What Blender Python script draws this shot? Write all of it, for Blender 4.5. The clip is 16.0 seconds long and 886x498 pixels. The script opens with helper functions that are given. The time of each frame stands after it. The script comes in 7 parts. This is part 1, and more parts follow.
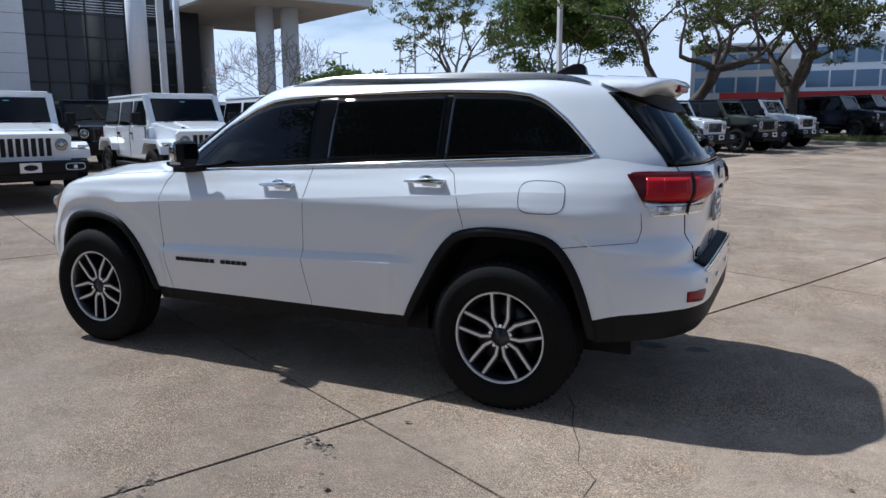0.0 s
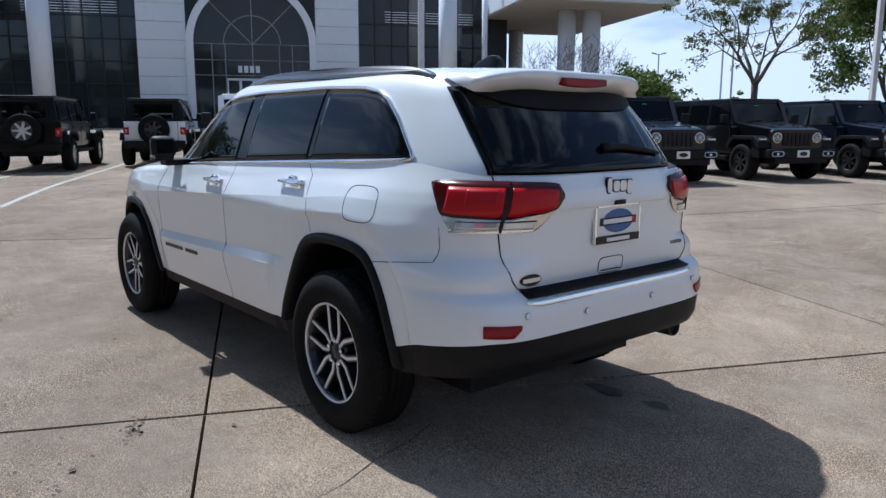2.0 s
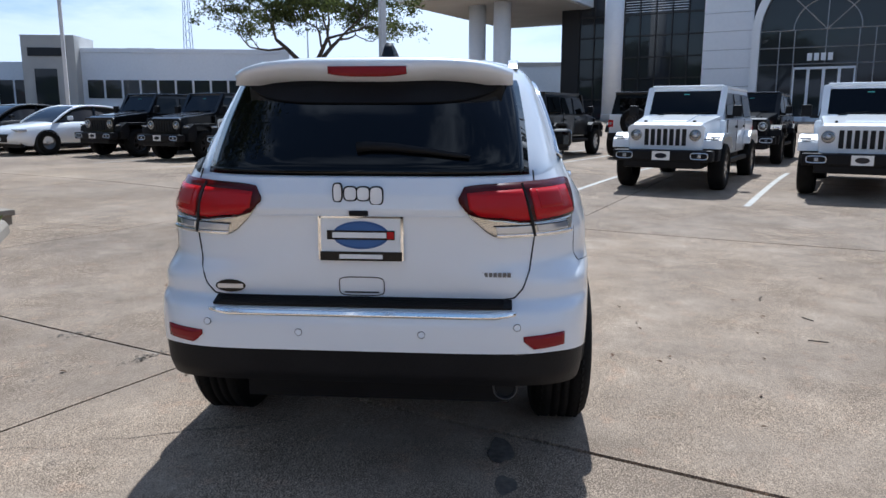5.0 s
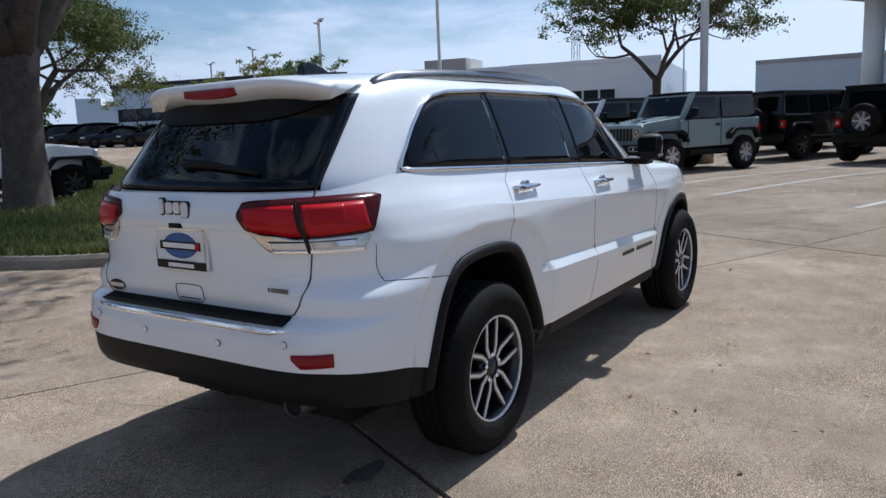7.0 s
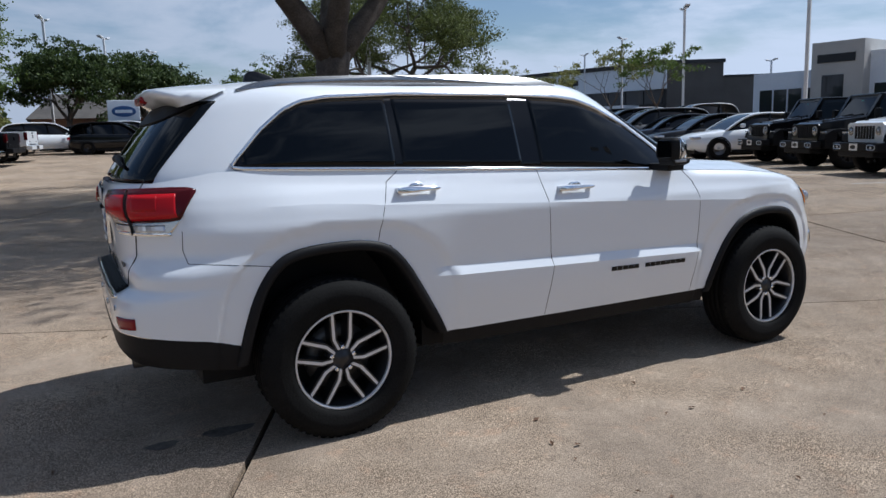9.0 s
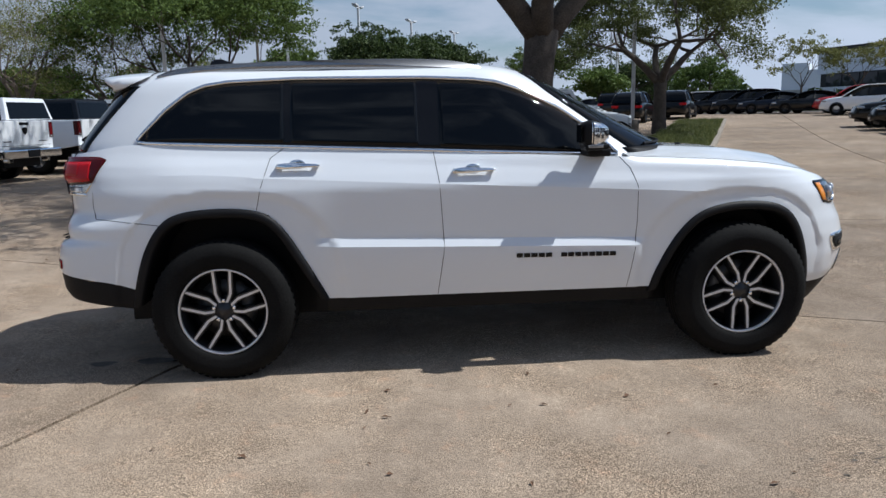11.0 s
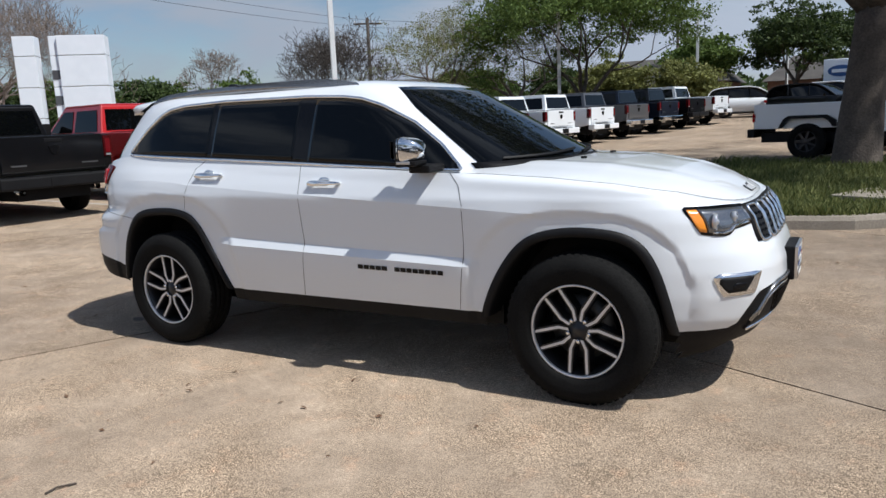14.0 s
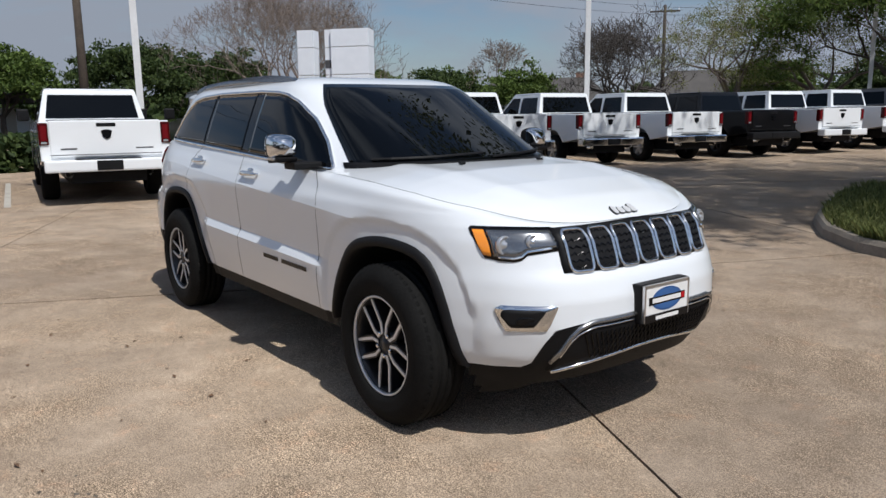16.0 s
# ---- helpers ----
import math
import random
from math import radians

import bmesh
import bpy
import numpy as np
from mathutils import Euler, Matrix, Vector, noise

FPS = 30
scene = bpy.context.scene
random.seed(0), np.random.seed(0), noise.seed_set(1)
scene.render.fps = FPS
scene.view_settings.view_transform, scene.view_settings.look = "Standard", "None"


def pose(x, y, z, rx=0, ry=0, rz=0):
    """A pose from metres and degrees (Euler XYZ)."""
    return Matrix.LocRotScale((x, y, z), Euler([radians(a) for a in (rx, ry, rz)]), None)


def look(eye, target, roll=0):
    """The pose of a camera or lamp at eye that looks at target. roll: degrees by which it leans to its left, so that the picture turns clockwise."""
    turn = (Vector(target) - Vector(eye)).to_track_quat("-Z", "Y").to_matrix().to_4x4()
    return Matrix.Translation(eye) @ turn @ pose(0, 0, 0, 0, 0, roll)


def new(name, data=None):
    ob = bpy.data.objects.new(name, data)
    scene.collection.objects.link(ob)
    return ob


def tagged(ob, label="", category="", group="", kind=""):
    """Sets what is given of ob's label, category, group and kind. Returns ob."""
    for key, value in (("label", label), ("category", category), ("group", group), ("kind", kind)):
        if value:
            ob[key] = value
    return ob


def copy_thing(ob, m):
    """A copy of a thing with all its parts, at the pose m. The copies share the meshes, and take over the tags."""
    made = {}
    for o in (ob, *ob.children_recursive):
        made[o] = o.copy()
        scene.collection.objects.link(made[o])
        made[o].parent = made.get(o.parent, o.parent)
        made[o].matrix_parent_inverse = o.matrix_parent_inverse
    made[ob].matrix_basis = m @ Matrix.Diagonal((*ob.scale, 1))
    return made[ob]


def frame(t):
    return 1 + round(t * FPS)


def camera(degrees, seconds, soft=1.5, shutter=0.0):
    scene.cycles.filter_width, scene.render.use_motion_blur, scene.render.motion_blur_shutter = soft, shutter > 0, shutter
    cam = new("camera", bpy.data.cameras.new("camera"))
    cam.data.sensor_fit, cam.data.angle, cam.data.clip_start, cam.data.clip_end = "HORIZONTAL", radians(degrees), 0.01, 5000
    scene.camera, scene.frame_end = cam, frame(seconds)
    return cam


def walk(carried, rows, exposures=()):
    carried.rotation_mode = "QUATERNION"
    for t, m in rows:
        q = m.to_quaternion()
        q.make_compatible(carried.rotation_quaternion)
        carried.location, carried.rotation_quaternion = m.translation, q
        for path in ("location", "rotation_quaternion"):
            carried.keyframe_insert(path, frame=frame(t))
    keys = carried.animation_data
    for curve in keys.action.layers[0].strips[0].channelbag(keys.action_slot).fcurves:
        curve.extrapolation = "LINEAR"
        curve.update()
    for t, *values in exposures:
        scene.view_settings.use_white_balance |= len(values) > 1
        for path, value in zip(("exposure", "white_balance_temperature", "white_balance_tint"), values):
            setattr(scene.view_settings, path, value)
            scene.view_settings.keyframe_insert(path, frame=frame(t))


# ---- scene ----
cam = camera(62.0, 16.0)

PATH = [
    (0, (-2.772, 4.273, 1.473), (-1.915, 2.499, 1.128), -0.4),
    (0.5, (-3.205, 3.998, 1.465), (-2.19, 2.312, 1.111), -0.3),
    (1, (-3.638, 3.572, 1.451), (-2.436, 2.013, 1.097), -0.1),
    (1.5, (-4.025, 3.168, 1.44), (-2.666, 1.742, 1.094), 0.2),
    (2, (-4.364, 2.636, 1.448), (-2.845, 1.378, 1.112), 0.1),
    (2.5, (-4.636, 2.183, 1.442), (-2.989, 1.1, 1.105), -0.2),
    (3, (-4.842, 1.645, 1.438), (-3.073, 0.779, 1.092), -0.2),
    (3.5, (-4.968, 1.152, 1.428), (-3.112, 0.491, 1.078), -0.1),
    (4, (-5.065, 0.579, 1.451), (-3.139, 0.184, 1.083), 0.1),
    (4.2, (-5.091, 0.355, 1.461), (-3.146, 0.066, 1.095), 0.3),
    (6.3, (-4.582, -1.817, 1.464), (-2.786, -1.005, 1.126), -2.0),
    (6.5, (-4.486, -2.008, 1.452), (-2.729, -1.112, 1.118), -2.2),
    (7, (-4.212, -2.509, 1.447), (-2.576, -1.404, 1.127), -2.3),
    (7.5, (-3.903, -2.949, 1.435), (-2.403, -1.663, 1.123), -2.6),
    (8, (-3.474, -3.399, 1.429), (-2.167, -1.916, 1.123), -2.6),
    (8.5, (-3.052, -3.763, 1.441), (-1.935, -2.133, 1.132), -2.3),
    (9, (-2.569, -4.113, 1.43), (-1.664, -2.357, 1.117), -1.7),
    (9.5, (-2.123, -4.391, 1.421), (-1.392, -2.556, 1.105), -0.9),
    (9.7, (-1.934, -4.479, 1.427), (-1.275, -2.618, 1.106), -0.7),
    (11.8, (0.388, -4.943, 1.39), (0.196, -2.984, 1.036), -1.7),
    (12, (0.618, -4.929, 1.391), (0.343, -2.98, 1.038), -1.7),
    (12.5, (1.093, -4.806, 1.403), (0.628, -2.895, 1.039), -2.2),
    (13, (1.611, -4.69, 1.428), (0.96, -2.834, 1.066), -2.9),
    (13.5, (2.077, -4.525, 1.427), (1.272, -2.729, 1.074), -3.1),
    (14, (2.633, -4.284, 1.442), (1.661, -2.57, 1.098), -2.6),
    (14.5, (3.098, -3.998, 1.441), (1.981, -2.374, 1.102), -2.1),
    (15, (3.574, -3.585, 1.45), (2.298, -2.081, 1.117), -1.8),
    (15.5, (3.929, -3.17, 1.445), (2.508, -1.803, 1.107), -1.3),
    (16, (4.31, -2.686, 1.435), (2.738, -1.5, 1.086), -0.7),
]
walk(cam, [(t, look(eye, target, roll)) for t, eye, target, roll in PATH], [(0, 0.17, 5550, 9), (2.5, 0.33, 5500, 8), (4, 0.52, 5480, 8), (6.5, 0.2, 5650, 8), (9.7, -0.02, 5820, 9), (12, 0.06, 6010, 8), (14, 0.12, 6150, 9), (16, -0.16, 6230, 10)])

# ---- light ----
SUN = Vector((0.65, -0.04, 1.0)).normalized()
world = bpy.data.worlds.new("sky")
scene.world = world
world.use_nodes = True
wn, wl = world.node_tree.nodes, world.node_tree.links
sky = wn.new("ShaderNodeTexSky")
sky.sky_type = "NISHITA"
sky.sun_disc = False
sky.sun_elevation = math.asin(SUN.z)
sky.sun_rotation = math.atan2(SUN.x, SUN.y)
sky.dust_density = 0.8
sky.ozone_density = 2.0
# thin broken cloud, denser towards the horizon and brighter towards the sun
tc = wn.new("ShaderNodeTexCoord")
sep = wn.new("ShaderNodeSeparateXYZ")
mp = wn.new("ShaderNodeMapping")
mp.inputs["Scale"].default_value = (1.0, 1.0, 3.4)
cloud = wn.new("ShaderNodeTexNoise")
cloud.inputs["Scale"].default_value = 2.4
cloud.inputs["Detail"].default_value = 10
cloud.inputs["Roughness"].default_value = 0.56
cloud.inputs["Distortion"].default_value = 0.3
low = wn.new("ShaderNodeMapRange")
low.inputs["From Min"].default_value, low.inputs["From Max"].default_value = 0.0, 0.30
low.inputs["To Min"].default_value, low.inputs["To Max"].default_value = 0.22, 0.0
add = wn.new("ShaderNodeMath")
cr = wn.new("ShaderNodeMapRange")
cr.interpolation_type = "SMOOTHSTEP"
cr.inputs["From Min"].default_value, cr.inputs["From Max"].default_value = 0.47, 0.66
dotn = wn.new("ShaderNodeVectorMath")
dotn.operation = "DOT_PRODUCT"
dotn.inputs[1].default_value = (0.9, -0.35, 0.3)
glow = wn.new("ShaderNodeMapRange")
glow.inputs["From Min"].default_value, glow.inputs["From Max"].default_value = -0.9, 0.9
glow.inputs["To Min"].default_value, glow.inputs["To Max"].default_value = 4.7, 9.8
tintc = wn.new("ShaderNodeVectorMath")
tintc.operation = "SCALE"
tintc.inputs[0].default_value = (0.88, 0.97, 1.13)
mixc = wn.new("ShaderNodeMix")
mixc.data_type = "RGBA"
bg = wn["Background"]
bg.inputs["Strength"].default_value = 0.081
wl.new(tc.outputs["Generated"], mp.inputs["Vector"])
wl.new(tc.outputs["Generated"], sep.inputs["Vector"])
wl.new(tc.outputs["Generated"], dotn.inputs[0])
wl.new(mp.outputs["Vector"], cloud.inputs["Vector"])
wl.new(sep.outputs["Z"], low.inputs["Value"])
wl.new(low.outputs["Result"], add.inputs[0])
wl.new(cloud.outputs["Fac"], add.inputs[1])
wl.new(add.outputs["Value"], cr.inputs["Value"])
wl.new(cr.outputs["Result"], mixc.inputs["Factor"])
wl.new(dotn.outputs["Value"], glow.inputs["Value"])
wl.new(glow.outputs["Result"], tintc.inputs["Scale"])
wl.new(sky.outputs["Color"], mixc.inputs["A"])
wl.new(tintc.outputs["Vector"], mixc.inputs["B"])
wl.new(mixc.outputs["Result"], bg.inputs["Color"])
sun_data = bpy.data.lights.new("sun", "SUN")
sun_data.energy = 4.8
sun_data.angle = radians(0.9)
sun_data.color = (1.0, 0.96, 0.895)
sun = new("sun", sun_data)
sun.matrix_world = look(SUN * 60, (0, 0, 0))


# ---- materials ----
def material(name, colour, rough=0.5, metal=0.0, coat=0.0, spec=0.5):
    m = bpy.data.materials.new(name)
    m.use_nodes = True
    b = m.node_tree.nodes["Principled BSDF"]
    b.inputs["Base Color"].default_value = (*colour, 1)
    b.inputs["Roughness"].default_value = rough
    b.inputs["Metallic"].default_value = metal
    b.inputs["Coat Weight"].default_value = coat
    b.inputs["Coat Roughness"].default_value = 0.03
    b.inputs["Specular IOR Level"].default_value = spec
    return m


def varied(m, dark, light, scale, fine=40.0, bump=0.0, space="Object", rand=0.0, rough=None):
    """Colour between two tones by noise at two scales, with relief."""
    n, l = m.node_tree.nodes, m.node_tree.links
    b = n["Principled BSDF"]
    co = n.new("ShaderNodeTexCoord")
    a = n.new("ShaderNodeTexNoise")
    a.inputs["Scale"].default_value = scale
    a.inputs["Detail"].default_value = 6
    f = n.new("ShaderNodeTexNoise")
    f.inputs["Scale"].default_value = fine
    f.inputs["Detail"].default_value = 4
    l.new(co.outputs[space], a.inputs["Vector"])
    l.new(co.outputs[space], f.inputs["Vector"])
    mx = n.new("ShaderNodeMix")
    mx.inputs["Factor"].default_value = 0.5
    l.new(a.outputs["Fac"], mx.inputs["A"])
    l.new(f.outputs["Fac"], mx.inputs["B"])
    out = mx.outputs["Result"]
    if rand:
        oi = n.new("ShaderNodeObjectInfo")
        ad = n.new("ShaderNodeMath")
        ad.operation = "MULTIPLY_ADD"
        ad.inputs[1].default_value = rand
        l.new(oi.outputs["Random"], ad.inputs[0])
        l.new(out, ad.inputs[2])
        out = ad.outputs[0]
    r = n.new("ShaderNodeValToRGB")
    r.color_ramp.elements[0].position, r.color_ramp.elements[1].position = 0.32 + rand * 0.3, 0.68 + rand * 0.6
    r.color_ramp.elements[0].color, r.color_ramp.elements[1].color = (*dark, 1), (*light, 1)
    l.new(out, r.inputs["Fac"])
    l.new(r.outputs["Color"], b.inputs["Base Color"])
    if bump:
        bp = n.new("ShaderNodeBump")
        bp.inputs["Strength"].default_value = bump
        bp.inputs["Distance"].default_value = 0.01
        l.new(f.outputs["Fac"], bp.inputs["Height"])
        l.new(bp.outputs["Normal"], b.inputs["Normal"])
    return m


def paint(name, colour, flake=0.0, coat=1.0, spec=0.5):
    m = material(name, colour, 0.38, flake, coat, spec)
    n, l = m.node_tree.nodes, m.node_tree.links
    b = n["Principled BSDF"]
    co, no = n.new("ShaderNodeTexCoord"), n.new("ShaderNodeTexNoise")
    no.inputs["Scale"].default_value, no.inputs["Detail"].default_value = 1.7, 5
    mr = n.new("ShaderNodeMapRange")
    mr.inputs["To Min"].default_value, mr.inputs["To Max"].default_value = 0.02, 0.09
    l.new(co.outputs["Object"], no.inputs["Vector"])
    l.new(no.outputs["Fac"], mr.inputs["Value"])
    l.new(mr.outputs["Result"], b.inputs["Coat Roughness"])
    return m


WHITE = paint("white_paint", (0.745, 0.775, 0.81))
WHITE_B = paint("bright_white_paint", (0.80, 0.825, 0.85))
BLACK_P = paint("black_paint", (0.004, 0.004, 0.005), 0.0, 0.65, 0.1)
NAVY_P = paint("navy_paint", (0.005, 0.008, 0.018), 0.0, 0.65, 0.1)
GREY_P = paint("grey_blue_paint", (0.24, 0.31, 0.31))
SILVER_P = paint("silver_paint", (0.42, 0.43, 0.44), 0.4)
GRAPH_P = paint("graphite_paint", (0.09, 0.09, 0.095), 0.3)
GREEN_P = paint("olive_paint", (0.05, 0.06, 0.045))
RED_P = paint("red_paint", (0.42, 0.010, 0.014))
PLASTIC = varied(material("black_plastic", (0.008, 0.008, 0.009), 0.55, spec=0.18), (0.005, 0.005, 0.006), (0.011, 0.011, 0.012), 3, 180, 0.12)
RUBBER = varied(material("tyre_rubber", (0.008, 0.008, 0.008), 0.8, spec=0.12), (0.0045, 0.0045, 0.0045), (0.012, 0.0118, 0.0115), 6, 90, 0.2)
CHROME = material("chrome", (0.86, 0.87, 0.88), 0.07, 1.0)
SPOKEM = material("machined_spoke_face", (0.72, 0.725, 0.74), 0.28, 0.35, 0.3)
SATIN = material("machined_alloy", (0.74, 0.74, 0.75), 0.28, 1.0)
DARKALLOY = material("dark_alloy", (0.022, 0.022, 0.025), 0.38, 0.4, 0.3)
GLOSSBLK = material("gloss_black_trim", (0.004, 0.004, 0.005), 0.16, 0.0, 0.0, 0.3)
GLASS = material("tinted_glass", (0.002, 0.0024, 0.0028), 0.012, 0.0, 0.0, 0.29)
SEAM = material("seam_shadow_gap", (0.012, 0.012, 0.012), 0.9)
REDLENS = material("red_lens", (0.40, 0.006, 0.010), 0.22, 0.0, 0.0, 0.25)
REDDARK = material("dark_red_lens", (0.055, 0.002, 0.003), 0.2, 0.0, 0.0, 0.3)
LAMPDARK = material("lamp_interior", (0.20, 0.21, 0.225), 0.14, 0.75, 1.0)
WARMSILVER = material("satin_silver_bezel", (0.62, 0.60, 0.55), 0.25, 0.85)
RAILM = material("satin_silver_rail", (0.30, 0.305, 0.315), 0.27, 0.9)
DISCM = material("cast_iron_disc", (0.09, 0.088, 0.086), 0.45, 0.7)
TRUCKLENS = material("smoked_red_lens", (0.13, 0.004, 0.007), 0.25, 0.0, 0.0, 0.3)
REFLECT = material("red_reflector", (0.22, 0.006, 0.010), 0.25, 0.0, 0.0, 0.3)
STICKER = material("teal_sticker", (0.10, 0.42, 0.40), 0.5)
SILVERW = material("bright_emblem", (0.75, 0.76, 0.78), 0.3, 0.35)
CLEARLENS = material("clear_lens", (0.55, 0.57, 0.60), 0.1, 0.6, 1.0)
AMBER = material("amber_lens", (0.85, 0.28, 0.02), 0.2, 0.0, 1.0)
PLATE_W = material("plate_white", (0.75, 0.75, 0.74), 0.4)
PLATE_B = material("plate_blue", (0.02, 0.08, 0.24), 0.4)
RIMSILVER = material("silver_rim", (0.66, 0.66, 0.67), 0.3, 0.6)
SLAB = material("concrete", (0.22, 0.19, 0.16), 0.88)


def concrete_nodes(m):
    """Broad stains, mid mottling, pale and dark aggregate specks, a tone for each slab."""
    n, l = m.node_tree.nodes, m.node_tree.links
    b = n["Principled BSDF"]
    co = n.new("ShaderNodeTexCoord")

    def noisy(scale, detail, rough=.6):
        t = n.new("ShaderNodeTexNoise")
        t.inputs["Scale"].default_value, t.inputs["Detail"].default_value, t.inputs["Roughness"].default_value = scale, detail, rough
        l.new(co.outputs["Object"], t.inputs["Vector"])
        return t.outputs["Fac"]

    def ramp2(fac, p0, p1, c0, c1):
        r = n.new("ShaderNodeValToRGB")
        r.color_ramp.elements[0].position, r.color_ramp.elements[1].position = p0, p1
        r.color_ramp.elements[0].color, r.color_ramp.elements[1].color = (*c0, 1), (*c1, 1)
        l.new(fac, r.inputs["Fac"])
        return r.outputs["Color"]

    def blend(kind, fac, a, c):
        x = n.new("ShaderNodeMix")
        x.data_type, x.blend_type = "RGBA", kind
        x.inputs["Factor"].default_value = fac
        l.new(a, x.inputs["A"])
        l.new(c, x.inputs["B"])
        return x.outputs["Result"]

    base = ramp2(noisy(.38, 7, .65), .34, .68, (.262, .209, .160), (.430, .352, .275))
    mottle = ramp2(noisy(2.6, 10, .78), .32, .70, (.70, .68, .66), (1.18, 1.17, 1.16))
    pink = ramp2(noisy(5.5, 6, .7), .56, .70, (1, 1, 1), (1.10, .98, .92))
    scuff = ramp2(noisy(11.0, 9, .8), .52, .66, (1, 1, 1), (1.20, 1.20, 1.20))
    blot = ramp2(noisy(7.0, 5, .6), .27, .36, (.66, .66, .68), (1, 1, 1))
    worn = n.new("ShaderNodeMapRange")
    worn.inputs["From Min"].default_value, worn.inputs["From Max"].default_value = .40, .60
    worn.inputs["To Min"].default_value, worn.inputs["To Max"].default_value = .30, 1.0
    l.new(noisy(.9, 6, .6), worn.inputs["Value"])
    speck = ramp2(noisy(120, 2, .9), .43, .57, (.30, .28, .26), (1.70, 1.68, 1.64))
    chip = ramp2(noisy(260, 1, .6), .42, .60, (.55, .53, .50), (1.42, 1.41, 1.39))
    grit = ramp2(noisy(38, 3, .8), .36, .64, (.62, .61, .59), (1.28, 1.27, 1.26))
    oi = n.new("ShaderNodeObjectInfo")
    tone = ramp2(oi.outputs["Random"], 0, 1, (.90, .90, .91), (1.08, 1.07, 1.05))
    c = blend("MULTIPLY", 1.0, base, mottle)
    for layer in (pink, scuff, blot):
        c = blend("MULTIPLY", 1.0, c, layer)
    for layer in (speck, grit, chip):
        x = n.new("ShaderNodeMix")
        x.data_type, x.blend_type = "RGBA", "MULTIPLY"
        l.new(worn.outputs["Result"], x.inputs["Factor"])
        l.new(c, x.inputs["A"])
        l.new(layer, x.inputs["B"])
        c = x.outputs["Result"]
    c = blend("MULTIPLY", 1.0, c, tone)
    l.new(c, b.inputs["Base Color"])
    bp = n.new("ShaderNodeBump")
    bp.inputs["Strength"].default_value, bp.inputs["Distance"].default_value = .9, .006
    l.new(noisy(90, 4, .7), bp.inputs["Height"])
    l.new(bp.outputs["Normal"], b.inputs["Normal"])


concrete_nodes(SLAB)
SLAB.node_tree.nodes["Principled BSDF"].inputs["Diffuse Roughness"].default_value = 0.45
SLAB.node_tree.nodes["Principled BSDF"].inputs["Specular IOR Level"].default_value = 0.25
CURB = varied(material("kerb_concrete", (0.4, 0.36, 0.3), 0.9), (0.17, 0.145, 0.115), (0.33, 0.29, 0.24), 2.2, 60, 0.4)
DIRT = varied(material("joint_soil", (0.05, 0.04, 0.03), 0.95), (0.02, 0.016, 0.012), (0.05, 0.04, 0.03), 1.5, 30, 0.3)
LINEP = varied(material("line_paint", (0.7, 0.7, 0.68), 0.8), (0.28, 0.26, 0.225), (0.50, 0.48, 0.44), 5, 60)
BARK = varied(material("bark", (0.1, 0.08, 0.06), 0.95), (0.045, 0.036, 0.03), (0.13, 0.105, 0.085), 4, 28, 0.9)
TWIGD = varied(material("dark_bare_twig", (0.07, 0.06, 0.05), 0.95), (0.04, 0.034, 0.03), (0.10, 0.085, 0.075), 3, 20)
TWIG = varied(material("bare_twig", (0.2, 0.16, 0.13), 0.95), (0.12, 0.095, 0.08), (0.26, 0.21, 0.18), 3, 20)
GRASSM = varied(material("grass_blade", (0.08, 0.13, 0.03), 0.8), (0.05, 0.085, 0.018), (0.16, 0.2, 0.06), 1.2, 14)
PANELW = varied(material("white_metal_panel", (0.66, 0.68, 0.70), 0.45), (0.72, 0.76, 0.81), (0.79, 0.825, 0.87), 0.3, 4)
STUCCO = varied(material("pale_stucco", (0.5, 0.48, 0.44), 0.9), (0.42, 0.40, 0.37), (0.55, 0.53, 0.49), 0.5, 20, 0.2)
BROWNW = varied(material("dark_cladding", (0.1, 0.09, 0.085), 0.8), (0.075, 0.068, 0.062), (0.12, 0.11, 0.1), 0.4, 8)
STOREGL = material("storefront_glass", (0.024, 0.028, 0.034), 0.03)
MULLION = material("grey_mullion", (0.30, 0.31, 0.33), 0.4, 0.4)
RUSTM = varied(material("rusty_iron", (0.07, 0.055, 0.045), 0.8, 0.3), (0.04, 0.03, 0.025), (0.11, 0.08, 0.06), 6, 50, 0.3)
FRAMEAL = material("dark_frame", (0.03, 0.03, 0.032), 0.4, 0.5)
POLEW = varied(material("white_pole", (0.68, 0.68, 0.68), 0.45), (0.6, 0.6, 0.6), (0.72, 0.72, 0.72), 1.5, 20)
WOODP = varied(material("pole_wood", (0.06, 0.048, 0.04), 0.95), (0.04, 0.032, 0.026), (0.09, 0.07, 0.055), 3, 20)
ROOFD = varied(material("dark_shingle", (0.07, 0.065, 0.06), 0.95), (0.05, 0.046, 0.044), (0.1, 0.092, 0.085), 1, 18)
BRICKH = varied(material("house_brick", (0.3, 0.17, 0.12), 0.9), (0.22, 0.12, 0.085), (0.36, 0.22, 0.16), 1.2, 12)
OILM = varied(material("oil_stain", (0.08, 0.07, 0.06), 0.92, spec=0.2), (0.075, 0.064, 0.054), (0.17, 0.145, 0.12), 7, 40)
LEAFD = varied(material("dry_leaf", (0.16, 0.08, 0.04), 0.9), (0.07, 0.04, 0.025), (0.24, 0.13, 0.07), 20, 90)


